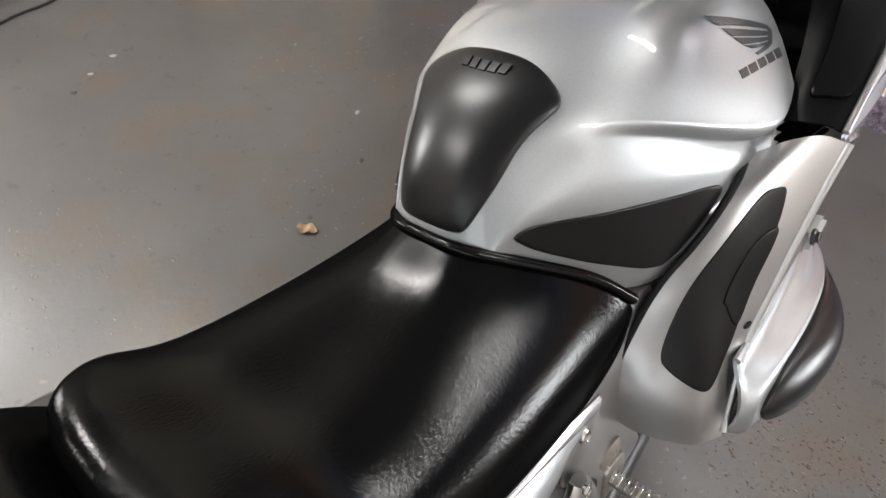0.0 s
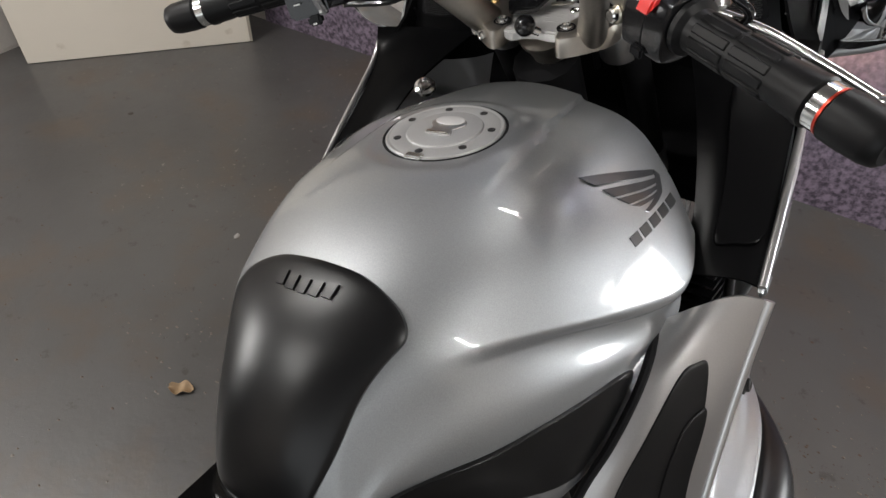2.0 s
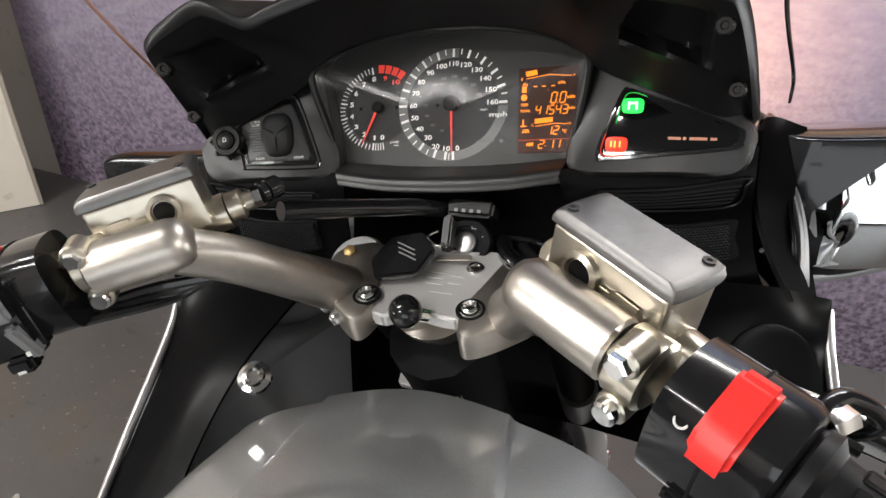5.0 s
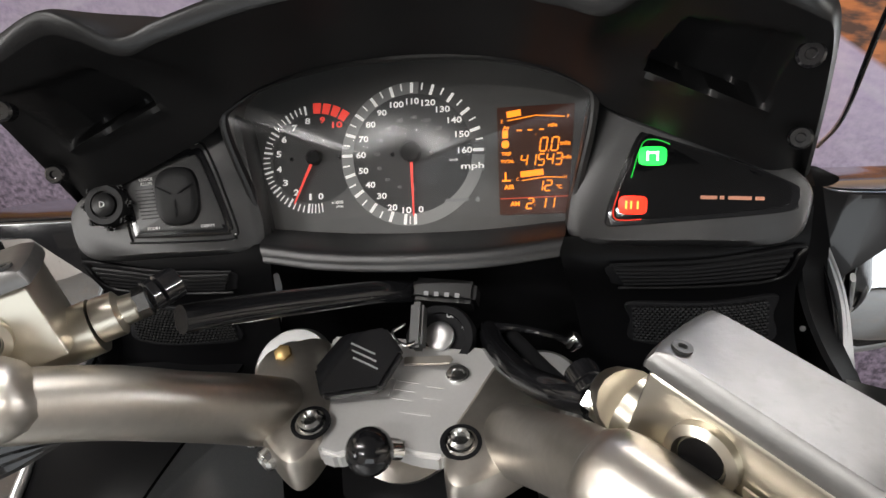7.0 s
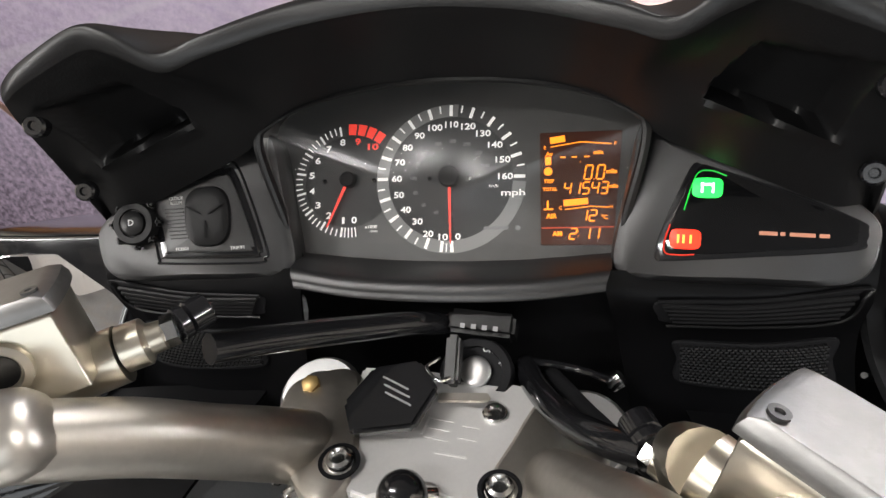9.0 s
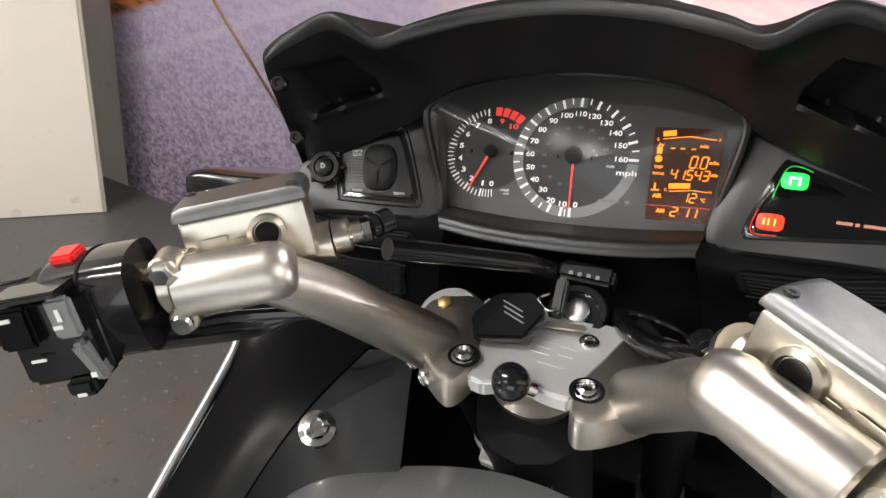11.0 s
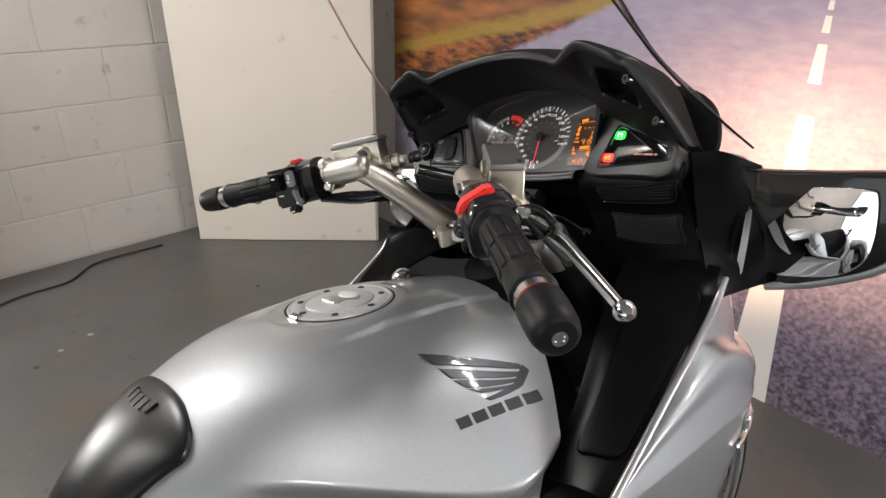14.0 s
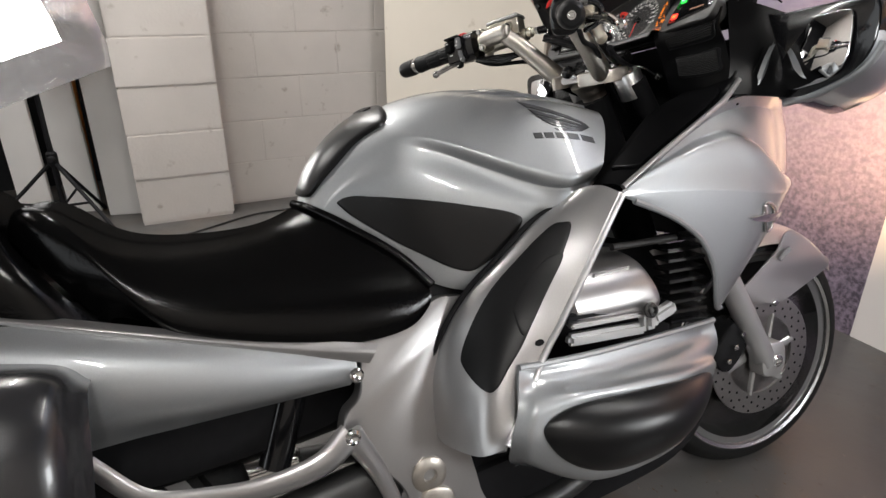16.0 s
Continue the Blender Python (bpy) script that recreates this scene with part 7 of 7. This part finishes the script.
# top clamp
CL = plane_axes((0, -0.062, 0.9845), (1, 0, 0), (0, 0.995, 0.10))
clamp = steered("top_clamp", sharp_slab([(-0.060, 0.052), (-0.020, 0.056), (0.020, 0.056), (0.062, 0.052), (0.054, 0.006), (0.044, -0.020), (0.036, -0.034), (0.020, -0.034), (0.006, -0.031), (-0.010, -0.034), (-0.024, -0.042), (-0.036, -0.040), (-0.042, -0.020), (-0.056, 0.010)], 0.014, CL, 0.0025), TOPPLATE, label="machined aluminium top clamp plate")
screw = steered("clamp_screw", turned([(0.0075, 0), (0.0075, 0.0016), (0.0066, 0.0024), (0.0042, 0.0024), (0.0036, 0.0008)], tuple(CL @ Vector((0.033, 0.027, 0))), tuple(CL.to_3x3() @ Vector((0, 0, 1))), 24), CHROME, clamp)
steered("engraved_bars", merge(*[block(w, h, 0.0003, CL @ pose(x, y, 0.0002, 0, 0, -2), bevel=0) for x, y, w, h in ((-0.022, 0.012, 0.0012, 0.016), (-0.014, 0.019, 0.016, 0.0008), (-0.006, 0.012, 0.0012, 0.014), (0.003, 0.017, 0.014, 0.0010), (0.003, 0.010, 0.012, 0.0010), (0.003, 0.003, 0.014, 0.0010), (0.021, 0.015, 0.010, 0.0010), (0.021, 0.006, 0.010, 0.0010), (0.014, -0.006, 0.018, 0.0022))]), ENGRAVED, clamp)
neck_at = (0.004, -0.044, 0.932)
lower = steered("lower_riser", turned([(0.022, -0.012), (0.0265, -0.010), (0.0270, -0.004), (0.0255, 0.000), (0.0250, 0.010), (0.0270, 0.016), (0.0285, 0.018), (0.0290, 0.024), (0.0310, 0.030), (0.036, 0.036), (0.037, 0.044)], neck_at, tuple(RAKE), 40), ALU, label="stepped aluminium riser neck")
steered("stem_collar", turned([(0.024, -0.028), (0.0290, -0.026), (0.0290, -0.014), (0.025, -0.012)], neck_at, tuple(RAKE), 36), MATT, lower)
head = part("headstock_bracket", sharp_slab([(-0.050, -0.022), (0.010, -0.030), (0.026, -0.012), (0.026, 0.022), (0.010, 0.034), (-0.050, 0.030)], 0.010, plane_axes((0.010, -0.058, 0.892), (1, 0, 0), (0, 0.94, 0.34)), 0.002), TOPPLATE, bike, "silver bracket over the steering head")
for px, py in ((-0.034, -0.010), (0.006, -0.014)):
    part("bracket_bolt", turned([(0.0105, 0), (0.0105, 0.006), (0.008, 0.009), (0.005, 0.009), (0.004, 0.005)], tuple(plane_axes((0.010, -0.058, 0.892), (1, 0, 0), (0, 0.94, 0.34)) @ Vector((px, py, 0.0))), (0, -0.34, 0.94), 20), GLOSS, head)
steered("ball_mount_stem", tube([(0.010, -0.092, 0.978), (-0.001, -0.102, 0.987)], 0.0055), CHROME, lower)
ball = steered("ball_mount", turned([(0.004, -0.0125), (0.009, -0.010), (0.0125, -0.005), (0.0135, 0), (0.0125, 0.005), (0.009, 0.010), (0.004, 0.0125)], (-0.002, -0.105, 0.990), (0, -0.6, 0.8), 28), GLOSS, label="round black rubber accessory ball")
for sx in (1, -1):
    cap = steered("fork_cap", turned([(0.028, -0.05), (0.028, -0.004), (0.025, 0), (0.016, 0.0), (0.014, 0.004), (0.010, 0.006)], (sx * 0.085, -0.030, 0.978), tuple(RAKE), 28), PLATE, label="aluminium fork top cap")
    steered("preload_screw", turned([(0.006, 0), (0.006, 0.012), (0.004, 0.013)], (sx * 0.085, -0.033, 0.983), tuple(RAKE), 6), BRONZE, cap)
    steered("fork_leg", tube([(sx * 0.098, 0.345, 0.290), (sx * 0.098, 0.20, 0.560), (sx * 0.098, 0.115, 0.715)], [0.027, 0.026, 0.025], 20, 20), PAINTWHEEL, label="grey fork leg")
    steered("fork_tube", tube([(sx * 0.098, 0.110, 0.725), (sx * 0.098, -0.018, 0.96)], 0.0215, 20), MATT, label="dark upper fork tube")

# ignition lock with key
lock = steered("ignition_lock", turned([(0.024, -0.03), (0.024, 0.0), (0.022, 0.004), (0.017, 0.004), (0.0165, 0.002)], (0.016, -0.007, 0.992), (0, -0.62, 0.78), 32), MATT, label="black ignition lock")
steered("lock_plate", block(0.044, 0.016, 0.024, plane_axes((0.016, 0.016, 1.012), (1, 0, 0), (0, 0.78, 0.62)), bevel=0.003), BLACK, lock)
steered("lock_letters", merge(*[block(0.0030, 0.0006, 0.0030, pose(0.016 + 0.7 * dx, 0.0030, 1.021, -38), bevel=0) for dx in (-0.015, -0.005, 0.005, 0.015)]), GREY, lock)
steered("lock_barrel", turned([(0.0098, 0), (0.0098, 0.0042), (0.0085, 0.0050), (0.004, 0.0052)], (0.016, -0.008, 0.994), (0, -0.62, 0.78), 24), PLATE, lock)
steered("lock_text", merge(text_bm("ON", 0.0048, plane_axes((0.022, 0.0035, 1.0035), (1, 0, -0.1), (0, 0.78, 0.62)) ), text_bm("ACC", 0.0036, plane_axes((0.033, -0.003, 0.998), (0.8, -0.2, -0.4), (0.3, 0.78, 0.62)))), WHITE, lock)

# front wheel
wheel = new("front_wheel")
wheel.parent = bike
HUB = Vector((0, 0.355, 0.298))


def wheel_bm(profile, n=72):
    return turned(profile, tuple(HUB), (1, 0, 0), n)


def tyre_profile(r, w, n=15):
    p = []
    for k in range(n):
        a = math.pi * (k / (n - 1) - 0.5)
        p.append((r - 0.046 + 0.046 * max(0.0, math.cos(a)) ** 0.8, w * math.sin(a)))
    return [(r - 0.058, -w * 0.80)] + p + [(r - 0.058, w * 0.80)]


steered("tyre", wheel_bm(tyre_profile(0.300, 0.060), 90), TYRE, wheel, "black road tyre")
steered("rim", wheel_bm([(0.212, -0.046), (0.240, -0.050), (0.244, -0.046), (0.224, -0.030), (0.216, 0.0), (0.224, 0.030), (0.244, 0.046), (0.240, 0.050), (0.212, 0.046), (0.206, 0.03), (0.206, -0.03)], 90), RIMDARK, wheel, "grey alloy rim, paint darkened for the shade inside it")
for sx in (1, -1):
    steered("rim_lip", wheel_bm([(0.240, sx * 0.046), (0.243, sx * 0.058), (0.250, sx * 0.061), (0.254, sx * 0.058), (0.252, sx * 0.048)][::sx], 90), RIMLIP, wheel, "polished rim lip")
steered("hub", wheel_bm([(0.020, -0.07), (0.048, -0.06), (0.048, 0.06), (0.020, 0.07)], 36), PAINTWHEEL, wheel)
for k in range(3):
    for d in (-11, 11):
        a = radians(120 * k + 20 + d)
        b = radians(120 * k + 20 + 1.5 * d)
        steered("spoke", tube([tuple(HUB + Vector((0, 0.04 * math.cos(a), 0.04 * math.sin(a)))), tuple(HUB + Vector((0, 0.205 * math.cos(b), 0.205 * math.sin(b))))], [0.018, 0.013], 10, 6, flat=0.7), PAINTWHEEL, wheel)
for sx in (1, -1):
    disc = steered("brake_disc", turned([(0.098, sx * 0.071), (0.150, sx * 0.071), (0.150, sx * 0.076), (0.098, sx * 0.076), (0.098, sx * 0.071)], tuple(HUB), (1, 0, 0), 72), DISC, wheel, "drilled steel brake disc")
    for a in np.linspace(0, 2 * np.pi, 6, endpoint=False):
        steered("disc_carrier", tube([tuple(HUB + Vector((sx * 0.068, 0.045 * math.cos(a), 0.045 * math.sin(a)))), tuple(HUB + Vector((sx * 0.073, 0.104 * math.cos(a + 0.2), 0.104 * math.sin(a + 0.2))))], [0.014, 0.009], 8, 4, flat=0.5), PAINTWHEEL, disc)
    hole_bms = []
    for r in (0.110, 0.122, 0.134, 0.144):
        for k in range(18):
            a = 2 * math.pi * (k + r * 40 % 1) / 18
            hole_bms.append(turned([(0.0034, 0), (0.0034, 0.0006)], tuple(HUB + Vector((sx * 0.0758, r * math.cos(a), r * math.sin(a)))), (sx, 0, 0), 8))
    steered("disc_holes", merge(*hole_bms), MATT, disc)
    steered("brake_caliper", slab([(-0.055, -0.030), (0.050, -0.035), (0.060, 0.015), (0.030, 0.038), (-0.045, 0.032)], 0.05, plane_axes((sx * 0.098, 0.245, 0.350), (0, sx * 0.6, sx * 0.8), (0, -0.8, 0.6)), 0.008, 40), MATT, label="dark brake caliper")
    for k in range(3):
        steered("caliper_bolt", turned([(0.007, 0), (0.007, 0.008), (0.005, 0.01)], (sx * 0.100, 0.225 + 0.02 * k, 0.32 + 0.03 * k), (sx, 0, 0), 6), CHROME)
    steered("axle_clamp", slab([(-0.03, -0.03), (0.03, -0.03), (0.03, 0.04), (-0.03, 0.04)], 0.04, plane_axes((sx * 0.118, 0.352, 0.295), (0, sx, 0), (0, 0, 1)), 0.008, 32), PAINTWHEEL)
    steered("axle_end", turned([(0.016, 0), (0.016, 0.006), (0.010, 0.008), (0.008, 0.002)], (sx * 0.118, 0.355, 0.298), (sx, 0, 0), 20), CHROME)
# front mudguard
fend = []
for a in np.linspace(40, 120, 22):
    t = radians(a)
    r = 0.318
    row = []
    for w in np.linspace(-1, 1, 15):
        drop = 0.045 * abs(w) ** 3
        row.append((0.082 * w, 0.355 + (r - drop) * math.cos(t), 0.298 + (r - drop) * math.sin(t)))
    fend.append(row)
guard = steered("front_mudguard", from_grid(np.array(fend), 0.003), SATIN, label="silver front mudguard")
for sx in (1, -1):
    steered("mudguard_side", side(slab([(-0.09, -0.035), (0.02, -0.070), (0.10, -0.048), (0.195, -0.004), (0.165, 0.032), (0.072, 0.099), (0.028, 0.056), (-0.031, 0.012)], 0.004, plane_axes((0.090, 0.355, 0.498), (0, 1, 0), (-0.05, 0, 1)), 0.0015, 72), sx), SATIN, guard)
    steered("stay_bolt", side(turned([(0.008, 0), (0.008, 0.004), (0.005, 0.005)], (0.092, 0.375, 0.430), (1, 0, 0), 16), sx), CHROME, guard)
    steered("reflector", side(block(0.004, 0.04, 0.014, pose(0.094, 0.40, 0.545, 35), bevel=0.0015), sx), GREY, guard)


# ---------------------------------------------------------------- rear wheel, stand, exhaust
rear = new("rear_wheel")
rear.parent = bike
HUB2 = (0, -1.135, 0.298)
part("tyre", turned(tyre_profile(0.300, 0.085), HUB2, (1, 0, 0), 80), TYRE, rear, "black road tyre")
part("rim", turned([(0.200, -0.068), (0.228, -0.074), (0.222, -0.055), (0.198, -0.03), (0.198, 0.03), (0.222, 0.055), (0.228, 0.074), (0.200, 0.068), (0.190, 0.04), (0.190, -0.04)], HUB2, (1, 0, 0), 72), PAINTWHEEL, rear)
for k in range(5):
    a = radians(72 * k)
    part("spoke", tube([(0, HUB2[1] + 0.03 * math.cos(a), HUB2[2] + 0.03 * math.sin(a)), (0, HUB2[1] + 0.2 * math.cos(a), HUB2[2] + 0.2 * math.sin(a))], [0.03, 0.02], 10, 4), PAINTWHEEL, rear)
part("hub", turned([(0.03, -0.09), (0.07, -0.08), (0.07, 0.08), (0.03, 0.09)], HUB2, (1, 0, 0), 32), ALU, rear)
both("swingarm", lambda: tube([(0.15, -0.585, 0.358), (0.15, -0.85, 0.33), (0.135, -1.135, 0.298)], [0.04, 0.036, 0.03], 14, 12, flat=0.8), DARKGREY, "dark swingarm")
both("silencer", lambda: tube([(0.21, -0.72, 0.245), (0.24, -0.9, 0.235), (0.25, -1.5, 0.265)], [0.03, 0.055, 0.058], 24, 30), CHROME, "polished exhaust silencer")
both("exhaust_pipe", lambda: tube([(0.16, -0.1, 0.30), (0.17, -0.35, 0.21), (0.2, -0.72, 0.245)], 0.024), DARKGREY)
pegs = both("rider_footpeg", lambda: tube([(0.185, -0.585, 0.295), (0.262, -0.590, 0.297)], [0.013, 0.011], 12), ALU, "ribbed metal rider's footpeg")
for k in range(6):
    under("peg_rib", lambda: block(0.005, 0.026, 0.008, pose(0.205 + 0.011 * k, -0.588, 0.307), bevel=0.0015, seg=1), CHROME, pegs)
both("peg_bracket", lambda: slab([(-0.03, -0.04), (0.03, -0.035), (0.03, 0.03), (-0.02, 0.04)], 0.016, plane_axes((0.200, -0.575, 0.285), (0, 1, 0), (0, 0, 1)), 0.005, 40), ALU)
part("sump", slab([(-0.30, -0.08), (0.22, -0.07), (0.28, 0.05), (-0.30, 0.06)], 0.34, plane_axes((0.17, -0.25, 0.25), (0, 1, 0), (0, 0, 1)), 0.03, 48), MATT, bike)
stand = part("side_stand", tube([(-0.16, -0.38, 0.24), (-0.235, -0.40, 0.10), (-0.252, -0.42, 0.058)], [0.014, 0.012, 0.011], 12), MATT, bike, "black side stand")
foot_m = Matrix.Rotation(radians(LEAN), 4, "Y")
part("stand_foot", block(0.075, 0.06, 0.010, Matrix.Translation((-0.258, -0.425, math.tan(radians(LEAN)) * 0.258)) @ foot_m, bevel=0.002), MATT, stand)

# key hanging in the ignition
key = thing("key_fob", pose(0, 0, 0.002, 0, -LEAN, 0), "black plastic key fob hanging from the ignition key", "key")
FOB = plane_axes((-0.022, -0.050, 1.006), (1, 0.28, 0.10), (-0.20, 0.86, 0.42))
part("fob", sharp_slab([(-0.026, -0.016), (0.010, -0.020), (0.028, 0.000), (0.020, 0.020), (-0.008, 0.022), (-0.028, 0.004)], 0.009, FOB, 0.002), GLOSS, key)
part("fob_print", merge(*[block(0.018, 0.0012, 0.0002, FOB @ pose(0.004, 0.008 - 0.005 * k, 0.0002, 0, 0, -40), bevel=0) for k in range(3)]), GREY, key)
part("key_head", block(0.0085, 0.030, 0.016, plane_axes((0.010, -0.014, 1.004), (1, 0, 0), (0, 0.78, 0.62)) @ pose(0, 0, 0.004), bevel=0.002), DARKGREY, key)
part("key_ring", tube([(0.002, -0.020, 1.012), (-0.004, -0.030, 1.012), (0.004, -0.034, 1.006), (0.012, -0.026, 1.006), (0.010, -0.016, 1.010)], 0.0012, 8), CHROME, key, "thin steel split ring")
part("spare_key", sharp_slab([(-0.014, -0.003), (0.016, -0.003), (0.018, 0.0), (0.016, 0.003), (-0.014, 0.003)], 0.002, plane_axes((0.016, -0.035, 0.995), (1, 0, 0.05), (0, 0.9, 0.3)), 0.0005), ALU, key, "plain metal key blade")
